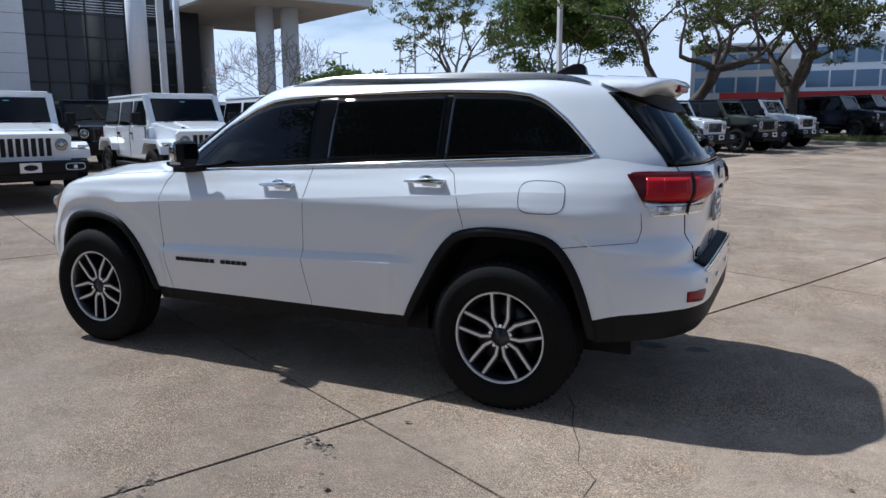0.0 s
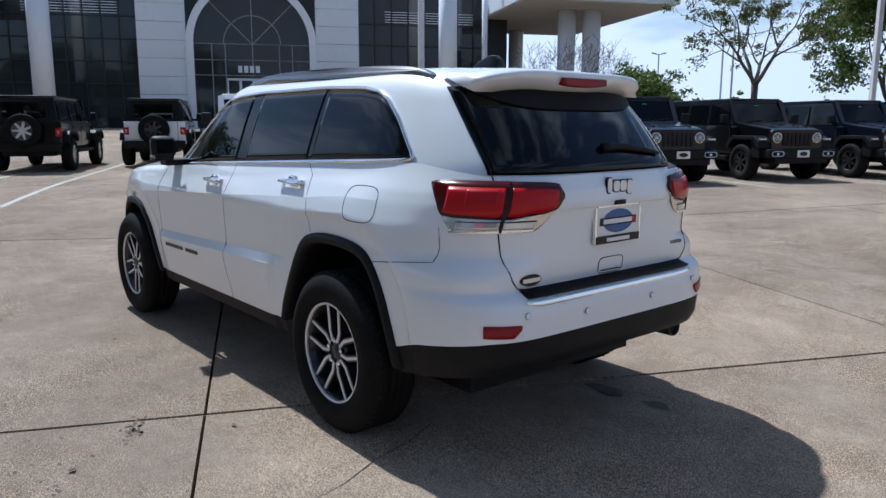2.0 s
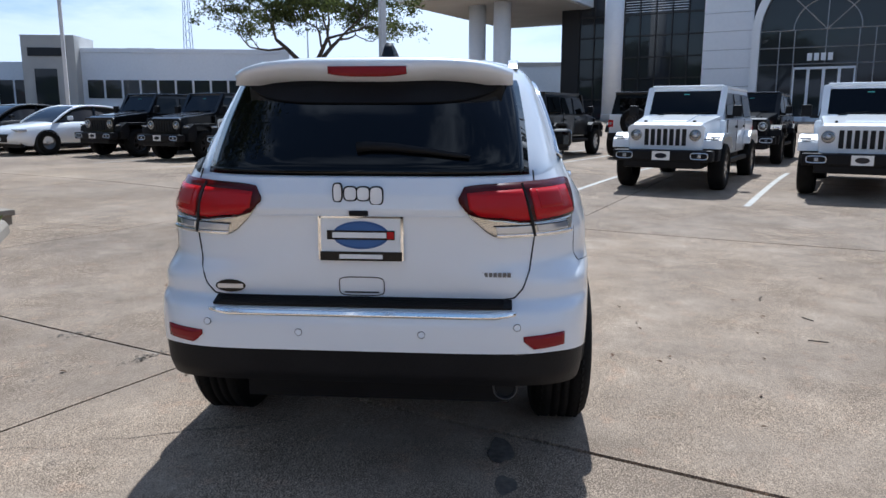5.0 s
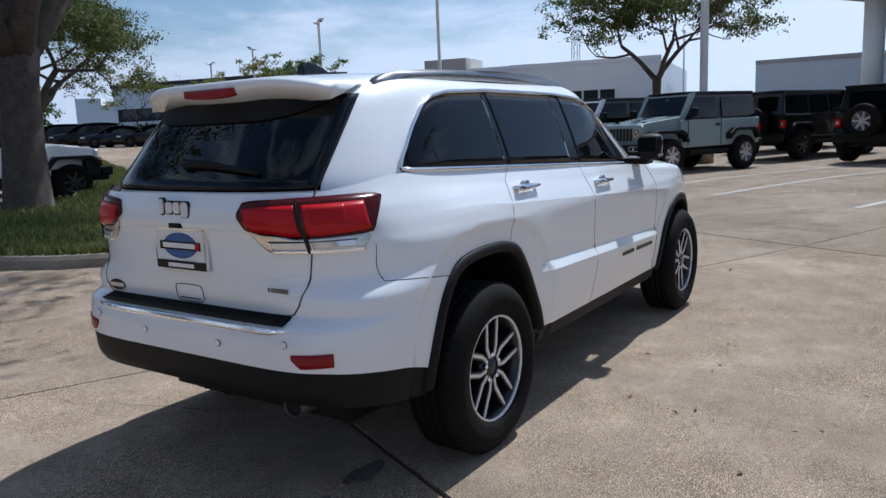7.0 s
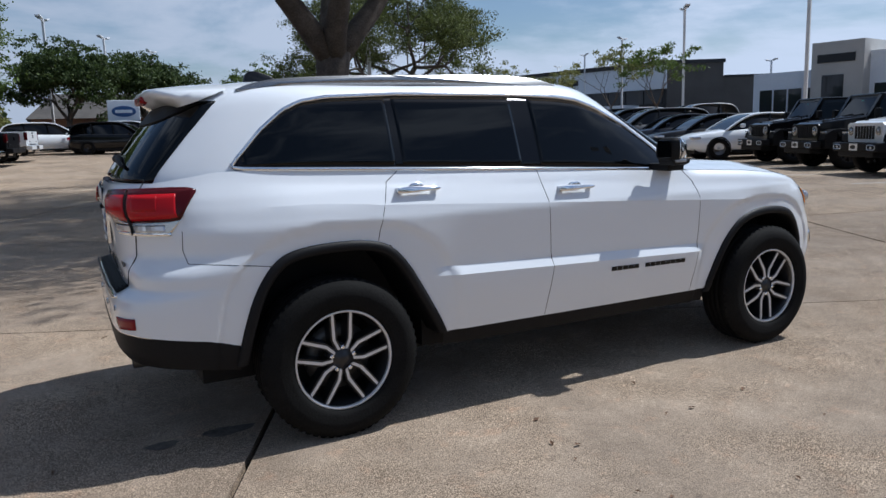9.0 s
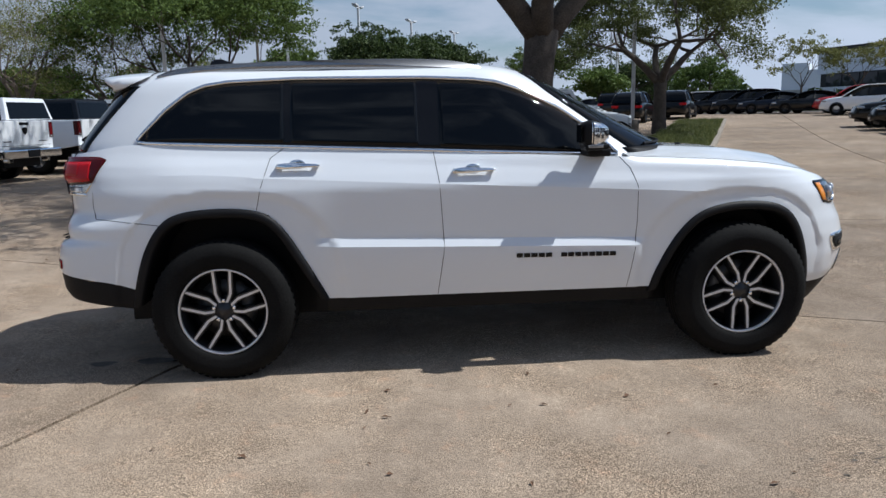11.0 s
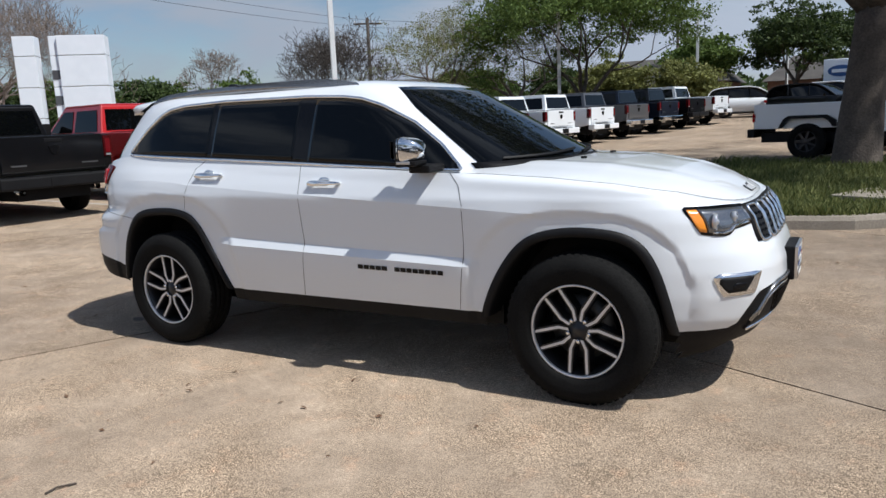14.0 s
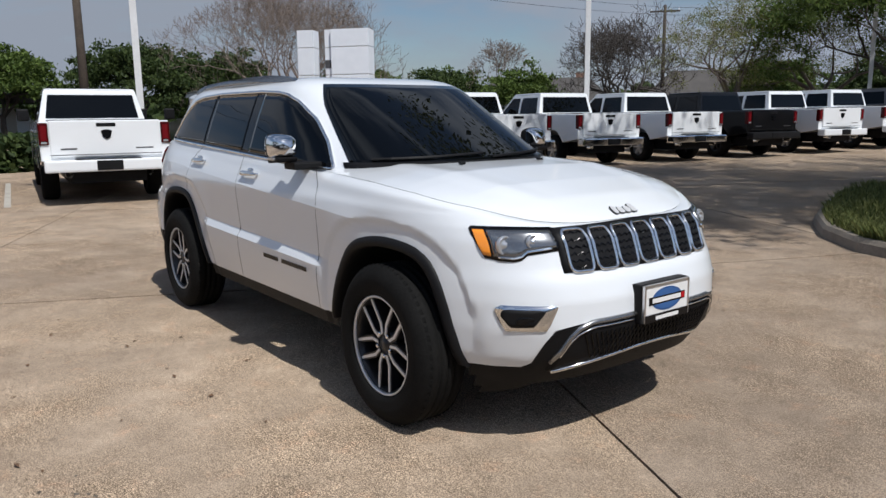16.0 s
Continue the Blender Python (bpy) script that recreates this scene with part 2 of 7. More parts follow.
def leafy(name, dark, light):
    m = material(name, light, 0.65, 0, 0, 0.3)
    n, l = m.node_tree.nodes, m.node_tree.links
    g = n.new("ShaderNodeNewGeometry")
    r = n.new("ShaderNodeValToRGB")
    r.color_ramp.elements[0].color, r.color_ramp.elements[1].color = (*dark, 1), (*light, 1)
    l.new(g.outputs["Random Per Island"], r.inputs["Fac"])
    l.new(r.outputs["Color"], n["Principled BSDF"].inputs["Base Color"])
    tr = n.new("ShaderNodeBsdfTranslucent")
    l.new(r.outputs["Color"], tr.inputs["Color"])
    mx = n.new("ShaderNodeMixShader")
    mx.inputs["Fac"].default_value = 0.3
    l.new(n["Principled BSDF"].outputs[0], mx.inputs[1])
    l.new(tr.outputs[0], mx.inputs[2])
    l.new(mx.outputs[0], n["Material Output"].inputs["Surface"])
    return m


LEAF_OAK = leafy("oak_leaf", (0.04, 0.055, 0.016), (0.14, 0.165, 0.045))
LEAF_ELM = leafy("spring_leaf", (0.042, 0.075, 0.014), (0.14, 0.20, 0.045))
LEAF_DARK = leafy("dark_leaf", (0.022, 0.04, 0.012), (0.08, 0.115, 0.032))
LEAF_YEL = leafy("budding_leaf", (0.10, 0.11, 0.03), (0.24, 0.25, 0.08))


# ---- mesh helpers ----
def mesh_of(verts, faces, mats, smooth=False, name="m"):
    me = bpy.data.meshes.new(name)
    me.from_pydata([tuple(v) for v in verts], [], faces)
    for m in (mats if isinstance(mats, (list, tuple)) else (mats,)):
        me.materials.append(m)
    if smooth:
        me.shade_smooth()
    me.update()
    return me


def put(name, me, parent=None, label="", m=None):
    ob = new(name, me)
    if parent:
        ob.parent = parent
    if m is not None:
        ob.matrix_basis = m
    if label:
        ob["label"] = label
    return ob


def part(name, bm, mat, parent=None, label="", smooth=False, m=None):
    me = bpy.data.meshes.new(name)
    bmesh.ops.recalc_face_normals(bm, faces=bm.faces)
    bm.to_mesh(me)
    bm.free()
    me.materials.append(mat)
    if smooth:
        me.shade_smooth()
    return put(name, me, parent, label, m)


def holder(name, label, category, group="", m=None, kind=""):
    e = new(name)
    e.empty_display_size = 0.3
    if m is not None:
        e.matrix_basis = m
    return tagged(e, label, category, group, kind)


def box(bm, x0, x1, y0, y1, z0, z1, bev=0.0, top=None):
    """A box; top=(x0, x1, y0, y1) narrows the upper face."""
    t = top or (x0, x1, y0, y1)
    vs = [bm.verts.new(p) for p in ((x0, y0, z0), (x1, y0, z0), (x1, y1, z0), (x0, y1, z0),
                                    (t[0], t[2], z1), (t[1], t[2], z1), (t[1], t[3], z1), (t[0], t[3], z1))]
    fs = [bm.faces.new([vs[i] for i in q]) for q in ((3, 2, 1, 0), (4, 5, 6, 7), (0, 1, 5, 4), (1, 2, 6, 5), (2, 3, 7, 6), (3, 0, 4, 7))]
    if bev:
        es = {e for f in fs for e in f.edges}
        bmesh.ops.bevel(bm, geom=list(es), offset=bev, segments=2, affect="EDGES", profile=0.6)


def boxes(*args, bev=0.0):
    bm = bmesh.new()
    for a in args:
        box(bm, *a, bev=bev)
    return bm


def prism(bm, poly, axis, a, b, bev=0.0):
    """A polygon pushed along an axis from a to b. axis y: poly is (x, z); axis x: (y, z); axis z: (x, y)."""
    def p3(p, q):
        return {"y": (p[0], q, p[1]), "x": (q, p[0], p[1]), "z": (p[0], p[1], q)}[axis]
    lo, hi = [bm.verts.new(p3(p, a)) for p in poly], [bm.verts.new(p3(p, b)) for p in poly]
    n = len(poly)
    fs = [bm.faces.new(lo[::-1]), bm.faces.new(hi)] + [bm.faces.new((lo[i], lo[(i + 1) % n], hi[(i + 1) % n], hi[i])) for i in range(n)]
    if bev:
        bmesh.ops.bevel(bm, geom=list({e for f in fs for e in f.edges}), offset=bev, segments=2, affect="EDGES", profile=0.6)


def revolve(bm, prof, n=40, axis="y", centre=(0, 0, 0), close=False, caps=True):
    """prof: (radius, along the axis)."""
    rings = []
    for r, a in prof:
        ring = []
        for i in range(n):
            c, s = math.cos(2 * math.pi * i / n) * r, math.sin(2 * math.pi * i / n) * r
            p = {"y": (c, a, s), "x": (a, c, s), "z": (c, s, a)}[axis]
            ring.append(bm.verts.new(Vector(p) + Vector(centre)))
        rings.append(ring)
    for k in range(len(rings) - (0 if close else 1)):
        p, q = rings[k], rings[(k + 1) % len(rings)]
        for i in range(n):
            bm.faces.new((p[i], p[(i + 1) % n], q[(i + 1) % n], q[i]))
    if caps and not close:
        for ring, (r, a) in ((rings[0], prof[0]), (rings[-1], prof[-1])):
            if r > 1e-4:
                bm.faces.new(ring)


def tube(bm, pts, r, n=6, closed=False):
    """A tube along points; r a number or one per point."""
    pts = [Vector(p) for p in pts]
    rs = r if isinstance(r, (list, tuple)) else [r] * len(pts)
    rings, k = [], len(pts)
    up = Vector((0.31, 0.17, 0.93))
    for i, p in enumerate(pts):
        a, b = pts[(i - 1) % k if closed else max(i - 1, 0)], pts[(i + 1) % k if closed else min(i + 1, k - 1)]
        d = (b - a)
        if d.length < 1e-9:
            d = Vector((0, 0, 1))
        d.normalize()
        s = d.cross(up)
        s = s.normalized() if s.length > 1e-4 else d.orthogonal().normalized()
        t = s.cross(d)
        rings.append([bm.verts.new(p + (s * math.cos(2 * math.pi * j / n) + t * math.sin(2 * math.pi * j / n)) * rs[i]) for j in range(n)])
    for i in range(k if closed else k - 1):
        p, q = rings[i], rings[(i + 1) % k]
        for j in range(n):
            bm.faces.new((p[j], p[(j + 1) % n], q[(j + 1) % n], q[j]))
    if not closed:
        bm.faces.new(rings[0][::-1])
        bm.faces.new(rings[-1])


def lerp_table(tab, v):
    xs, ys = tab[0::2], tab[1::2]
    return float(np.interp(v, xs, ys))


def smooth01(v):
    v = min(max(v, 0.0), 1.0)
    return v * v * (3 - 2 * v)


# ---- ground ----
CU, SU = math.cos(radians(-26)), math.sin(radians(-26))


def uv(u, v):
    """The lot's own axes (u towards the showroom) to the world."""
    return CU * u - SU * v, SU * u + CU * v


def ground_z(x, y):
    r = math.hypot(x, y)
    az = math.atan2(y, x)
    z = smooth01((r - 3.5) / 9) * (0.18 - 0.06 * math.cos(az - radians(178)))
    return z + 0.95 * smooth01((r - 16) / 40)


def slab_uv(u, v):
    a = radians(-25.2)
    c, s = math.cos(a), math.sin(a)
    return c * u - s * v - 0.887, s * u + c * v + 1.312


def slab_mesh(u0, u1, v0, v1, nu, nv):
    g, gv = 0.0145, 0.0075
    vs, fs = [], []
    for i in range(nu + 1):
        for j in range(nv + 1):
            x, y = slab_uv(u0 + g + (u1 - u0 - 2 * g) * i / nu, v0 + gv + (v1 - v0 - 2 * gv) * j / nv)
            vs.append((x, y, ground_z(x, y)))
    for i in range(nu):
        for j in range(nv):
            a = i * (nv + 1) + j
            fs.append((a, a + nv + 1, a + nv + 2, a + 1))
    ring = [i * (nv + 1) for i in range(nu + 1)] + [nu * (nv + 1) + j for j in range(1, nv + 1)]
    ring += [i * (nv + 1) + nv for i in range(nu - 1, -1, -1)] + [j for j in range(nv - 1, 0, -1)]
    low = len(vs)
    for k in ring:
        vs.append((vs[k][0], vs[k][1], vs[k][2] - 0.05))
    for k in range(len(ring)):
        k2 = (k + 1) % len(ring)
        fs.append((ring[k], low + k, low + k2, ring[k2]))
    return mesh_of(vs, fs, SLAB, name="slab")


def make_ground():
    # one sheet to the horizon, just under the slabs
    rad = [0, 2, 4, 6, 8, 10, 13, 16, 20, 25, 31, 38, 46, 56, 70, 90, 130, 220, 500, 1500, 4000]
    n = 72
    vs, fs = [], []
    for r in rad:
        for i in range(n):
            a = 2 * math.pi * i / n
            x, y = r * math.cos(a), r * math.sin(a)
            vs.append((x, y, ground_z(x, y) - 0.045))
    for k in range(len(rad) - 1):
        for i in range(n):
            fs.append((k * n + i, (k + 1) * n + i, (k + 1) * n + (i + 1) % n, k * n + (i + 1) % n))
    tagged(put("ground", mesh_of(vs, fs, DIRT, True)), "brown earth under and round the concrete lot", "ground", kind="structure")


make_ground()
REDINNER = material("inner_red_lens", (0.36, 0.006, 0.010), 0.3, 0.0, 0.0, 0.2)


# ---- the white SUV ----
BW = [0.20, .80, .28, .82, .36, .85, .44, .872, .55, .880, .66, .884, .80, .885, .95, .886, 1.03, .884, 1.10, .862, 1.17, .835, 1.24, .80, 1.32, .765]
BF = [0.18, 2.09, .26, 2.18, .34, 2.24, .44, 2.305, .56, 2.34, .68, 2.335, .76, 2.31, .82, 2.275, .92, 2.24, .98, 2.19, 1.04, 2.11]
BR = [0.30, 2.24, .40, 2.34, .50, 2.405, .60, 2.415, .70, 2.415, .755, 2.40, .785, 2.345, .90, 2.36, 1.02, 2.365, 1.09, 2.375, 1.12, 2.392, 1.18, 2.385, 1.28, 2.345]
XMF, XMR, PF, PR = 0.95, -1.25, 3.4, 4.3
ARCH_F = [(-.53, .40), (-.50, .50), (-.42, .66), (-.32, .79), (-.22, .855), (-.06, .885), (.10, .882), (.22, .86), (.31, .80), (.375, .68), (.42, .52), (.45, .37)]
ARCH_R = [(-.47, .42), (-.44, .56), (-.38, .74), (-.29, .87), (-.19, .915), (-.02, .93), (.14, .925), (.26, .895), (.35, .80), (.43, .66), (.51, .52), (.56, .42)]
WB = 1.4575
WHEEL_Z, TYRE_R = 0.383, 0.386


def in_poly(x, z, poly):
    c, j = False, len(poly) - 1
    for i in range(len(poly)):
        (xi, zi), (xj, zj) = poly[i], poly[j]
        if (zi > z) != (zj > z) and x < (xj - xi) * (z - zi) / (zj - zi) + xi:
            c = not c
        j = i
    return c


def shoulder_z(x):
    """Height of the crease along the doors, falling towards the nose."""
    return 1.03 - 0.055 * max(-1.7, min(x, 1.2))


def sill_z(x):
    return 0.695 - 0.028 * x


def side_bump(x, z):
    """Shoulder crease, door crease and the flat lips round the arches."""
    m = smooth01((x + 1.0) / 0.2) * smooth01((0.93 - x) / 0.16)
    zc = sill_z(x)
    if z > zc + .045:
        b = 0.0
    elif z > zc:
        b = (zc + .045 - z) / .045 * 0.026
    else:
        b = 0.026 * smooth01((z - 0.40) / (zc - 0.40))
    y = m * b
    s = z - shoulder_z(x)
    ms = smooth01((x + 1.95) / .35) * smooth01((1.45 - x) / .35)
    y += .016 * ms * (max(0.0, 1 + s / .27) if s < 0 else max(0.0, 1 - s / .10))
    for cx, hw, hh in ((WB - .035, .49, .485), (-WB + .045, .52, .53)):
        dx, dz = abs(x - cx) / hw, max(z - .40, 0) / hh
        if dx < 1.5 and dz < 1.5:
            d = ((dx ** 2.7 + dz ** 2.7) ** (1 / 2.7) - 1) * .49
            y += smooth01((.66 - abs(x - cx)) / .26) * .055 * max(0.0, min(1.06 - z, .2)) - .012 * smooth01((.088 - d) / .014)
    return y


def body_w(x, z):
    return lerp_table(BW, z) + side_bump(x, z)


def side_y(x, z):
    w = body_w(x, z)
    if x > XMF:
        t = min((x - XMF) / (lerp_table(BF, z) - XMF), 1)
        return w * (1 - t ** PF) ** (1 / PF)
    if x < XMR:
        t = min((XMR - x) / (lerp_table(BR, z) + XMR), 1)
        return w * (1 - t ** pr(z)) ** (1 / pr(z))
    return w


def front_x(y, z):
    w = lerp_table(BW, z)
    return XMF + (lerp_table(BF, z) - XMF) * (1 - min(abs(y) / w, 1) ** PF) ** (1 / PF)


def pr(z):
    return PR + 2.2 * smooth01((.93 - z) / .10)


def rear_x(y, z):
    w = lerp_table(BW, z)
    return XMR - (lerp_table(BR, z) + XMR) * (1 - min(abs(y) / w, 1) ** pr(z)) ** (1 / pr(z))


def belt_z(x):
    return lerp_table([-2.5, 1.236, -2.25, 1.240, -2.10, 1.262, -1.95, 1.285, -1.75, 1.285, .70, 1.165, .95, 1.155, 1.3, 1.135, 1.6, 1.105, 1.9, 1.055, 2.1, 1.00, 2.25, .965], x)


def clad_z(x, y):
    """Where white paint ends and black plastic begins."""
    if x < -1.6:
        return lerp_table([-2.45, .597, -2.36, .60, -2.25, .585, -2.05, .555, -1.9, .51, -1.6, .43], x)
    if x > 1.6:
        return lerp_table([1.6, .42, 1.75, .40, 1.9, .385, 2.13, .395, 2.165, .42, 2.245, .565, 2.30, .59, 2.37, .61], x)
    return 0.425


def floor_z(x):
    return lerp_table([-2.45, .47, -2.2, .435, -1.9, .39, -.9, .345, .9, .345, 1.7, .23, 1.9, .205, 2.05, .235, 2.2, .295, 2.4, .33], x)


def outline_cols():
    cols = []
    fa = [i / 30 * math.pi / 2 for i in range(31)] + [math.acos((k * .022 / 1.40) ** (PF / 2)) for k in range(1, 48)]
    cols += [("f", a) for a in sorted(fa)]
    for i in range(1, 100):
        cols.append(("s", XMF + (XMR - XMF) * i / 100))
    ra = [i / 30 * math.pi / 2 for i in range(31)] + [math.acos((k * .022 / 1.17) ** (PR / 2)) for k in range(1, 42)]
    cols += [("r", a) for a in sorted(ra, reverse=True)]
    return cols


def shell_point(col, z):
    k, a = col
    if k == "s":
        return Vector((a, body_w(a, z), z))
    w = lerp_table(BW, z)
    if k == "f":
        x = XMF + (lerp_table(BF, z) - XMF) * abs(math.cos(a)) ** (2 / PF)
        y = w * abs(math.sin(a)) ** (2 / PF)
    else:
        x = XMR - (lerp_table(BR, z) + XMR) * abs(math.cos(a)) ** (2 / pr(z))
        y = w * abs(math.sin(a)) ** (2 / pr(z))
    return Vector((x, y + side_bump(x, z) * smooth01((y - .45) / .35), z))


def edge_in(p, f):
    """Rolls the fender's top edge in towards the hood."""
    if p.x > 0.75:
        p.y *= 1 - 0.035 * f * smooth01((p.x - .75) / .15)
        p.x -= 0.03 * f * smooth01((p.x - 1.7) / .5)


def hood_edge():
    out = []
    for c in outline_cols():
        x = shell_point(c, 1.0).x
        for _ in range(8):
            x = shell_point(c, belt_z(x)).x
        if x < 0.78:
            break
        p = shell_point(c, belt_z(x))
        edge_in(p, 1.0)
        out.append(p)
    return out


CREASE_ROWS = ((0, 12), (12, 16), (16, 31), (31, 44))


def crease_row(lo, hi, x, r):
    """Spaces the rows so that single rows run along the creases."""
    zc, zs = max(sill_z(x), lo + .03), min(shoulder_z(x), hi - .04)
    stops = (lo, zc, zc + .045, max(zs, zc + .06), hi)
    for k, (a, b) in enumerate(CREASE_ROWS):
        if r <= b:
            return stops[k] + (stops[k + 1] - stops[k]) * (r - a) / (b - a)


def shell(bm, lower):
    cols = outline_cols()
    rows = 44 if not lower else 8
    for side in (1, -1):
        grid = []
        for c in cols:
            p0 = shell_point(c, 0.7)
            line = []
            for r in range(rows + 1):
                x, y = p0.x, p0.y
                xl, xh = x, x
                for _ in range(6):
                    xl = shell_point(c, clad_z(xl, y)).x
                    xh = shell_point(c, belt_z(xh)).x
                lo, hi = (clad_z(xl, y), belt_z(xh)) if not lower else (floor_z(xl), clad_z(xl, y) - 0.004)
                z = lo + (hi - lo) * r / rows if lower else crease_row(lo, hi, xl, r)
                p = shell_point(c, z)
                if lower:
                    p.y -= 0.006 * (1 if c[0] == "s" else abs(p.y))
                elif r >= rows - 2:
                    f = (0.4, 1.0)[r - rows + 1] if r > rows - 2 else 0.08
                    edge_in(p, f)
                line.append(bm.verts.new((p.x, p.y * side, p.z)))
            grid.append(line)
        for i in range(len(cols) - 1):
            for r in range(rows):
                q = (grid[i][r], grid[i + 1][r], grid[i + 1][r + 1], grid[i][r + 1])
                cx, cz = sum(v.co.x for v in q) / 4, sum(v.co.z for v in q) / 4
                cy = abs(sum(v.co.y for v in q) / 4)
                if cy > .5 and (in_poly(cx - WB, cz, [(-.53, .0)] + ARCH_F + [(.45, .0)]) or in_poly(cx + WB, cz, [(-.47, .0)] + ARCH_R + [(.56, .0)])):
                    continue
                try:
                    bm.faces.new(q)
                except ValueError:
                    continue
                x_ = grid[i][r].co.x
                if not lower and ((r in (12, 16) and -.93 < x_ < .87) or (r == 31 and -1.75 < x_ < 1.25)):
                    e = bm.edges.get((grid[i][r], grid[i + 1][r]))
                    if e:
                        e.smooth = False
    bmesh.ops.remove_doubles(bm, verts=bm.verts, dist=0.0005)


# greenhouse: stacked plan outlines
GW = [1.12, .845, 1.2, .812, 1.28, .782, 1.34, .762, 1.45, .722, 1.58, .668, 1.63, .640, 1.662, .605, 1.685, .555, 1.70, .49]
GF = [1.12, 1.33, 1.2, 1.20, 1.34, .93, 1.45, .72, 1.58, .47, 1.63, .37, 1.662, .29, 1.685, .20, 1.70, .08]
GR = [1.12, 2.36, 1.27, 2.335, 1.34, 2.285, 1.45, 2.20, 1.58, 2.09, 1.63, 2.03, 1.662, 1.97, 1.685, 1.90, 1.70, 1.8]
GMF, GMR, QF, QR = -0.1, -1.3, 3.0, 3.6


def green_y(x, z):
    w = lerp_table(GW, z)
    if x > GMF:
        return w * (1 - min((x - GMF) / (lerp_table(GF, z) - GMF), 1) ** QF) ** (1 / QF)
    if x < GMR:
        return w * (1 - min((GMR - x) / (lerp_table(GR, z) + GMR), 1) ** QR) ** (1 / QR)
    return w


def wind_x(y, z):
    return GMF + (lerp_table(GF, z) - GMF) * (1 - min(abs(y) / lerp_table(GW, z), 1) ** QF) ** (1 / QF)


def back_x(y, z):
    return GMR - (lerp_table(GR, z) + GMR) * (1 - min(abs(y) / lerp_table(GW, z), 1) ** QR) ** (1 / QR)


def greenhouse(bm):
    zs = [1.12, 1.16, 1.2, 1.25, 1.3, 1.35, 1.4, 1.45, 1.5, 1.54, 1.58, 1.61, 1.635, 1.655, 1.67, 1.682, 1.692, 1.70]
    n = 26
    rings = []
    for z in zs:
        w, f, b = lerp_table(GW, z), lerp_table(GF, z), lerp_table(GR, z)
        half = []
        for i in range(n + 1):
            a = i / n * math.pi / 2
            half.append((GMF + (f - GMF) * abs(math.cos(a)) ** (2 / QF), w * abs(math.sin(a)) ** (2 / QF)))
        for i in range(1, 12):
            half.append((GMF + (GMR - GMF) * i / 12, w))
        for i in range(n + 1):
            a = math.pi / 2 - i / n * math.pi / 2
            half.append((GMR - (b + GMR) * abs(math.cos(a)) ** (2 / QR), w * abs(math.sin(a)) ** (2 / QR)))
        rings.append([(x, y, z) for x, y in half] + [(x, -y, z) for x, y in half[-2:0:-1]])
    top = rings[-1]
    for s, z in ((.8, 1.709), (.55, 1.716), (.28, 1.72), (.04, 1.722)):
        rings.append([((x + .85) * s - .85, y * s, z) for x, y, _ in top])
    vr = [[bm.verts.new(p) for p in r] for r in rings]
    m = len(top)
    for k in range(len(vr) - 1):
        for i in range(m):
            bm.faces.new((vr[k][i], vr[k][(i + 1) % m], vr[k + 1][(i + 1) % m], vr[k + 1][i]))
    bm.faces.new(vr[-1])


def surf_patch(bm, fn, a0, a1, lo, hi, na, nb, d=0.004, deep=0.012):
    """A thin skin on a surface. fn(a, b) gives the point; lo(a), hi(a) bound b; d is how proud it stands."""
    top, bot = [], []
    for i in range(na + 1):
        a = a0 + (a1 - a0) * i / na
        l, h = lo(a), hi(a)
        ta, ba = [], []
        for j in range(nb + 1):
            b = l + (h - l) * j / nb
            p = Vector(fn(a, b))
            da, db = Vector(fn(a + 1e-3, b)) - Vector(fn(a - 1e-3, b)), Vector(fn(a, b + 1e-3)) - Vector(fn(a, b - 1e-3))
            nrm = da.cross(db)
            nrm = nrm.normalized() if nrm.length > 1e-12 else Vector((0, 0, 1))
            out = Vector((p.x, p.y, 0.15))
            if nrm.dot(out) < 0:
                nrm = -nrm
            ta.append(bm.verts.new(p + nrm * d))
            ba.append(bm.verts.new(p + nrm * (d - deep)))
        top.append(ta)
        bot.append(ba)
    for i in range(na):
        for j in range(nb):
            bm.faces.new((top[i][j], top[i + 1][j], top[i + 1][j + 1], top[i][j + 1]))
    for j in range(nb):
        bm.faces.new((top[0][j], top[0][j + 1], bot[0][j + 1], bot[0][j]))
        bm.faces.new((top[na][j], bot[na][j], bot[na][j + 1], top[na][j + 1]))
    for i in range(na):
        bm.faces.new((top[i][0], bot[i][0], bot[i + 1][0], top[i + 1][0]))
        bm.faces.new((top[i][nb], top[i + 1][nb], bot[i + 1][nb], bot[i][nb]))


def on_side(sd, green=False):
    f = green_y if green else side_y
    return lambda x, z: (x, sd * f(x, z), z)


def tab(*t):
    return lambda a: lerp_table(t, a)


DLO_LO = tab(-1.88, 1.297, -1.84, 1.293, -1.07, 1.258, -.3, 1.222, .76, 1.170)
DLO_HI = tab(-1.88, 1.312, -1.86, 1.335, -1.74, 1.46, -1.62, 1.553, -1.53, 1.592, -1.40, 1.612, -1.03, 1.625, -.32, 1.619, -.05, 1.605, .08, 1.588, .22, 1.543, .44, 1.437, .62, 1.312, .73, 1.21, .76, 1.18)


def INTAKE_TOP(y):
    return lerp_table([0, .588, .40, .583, .46, .562, .49, .53, .52, .455, .55, .40], abs(y))


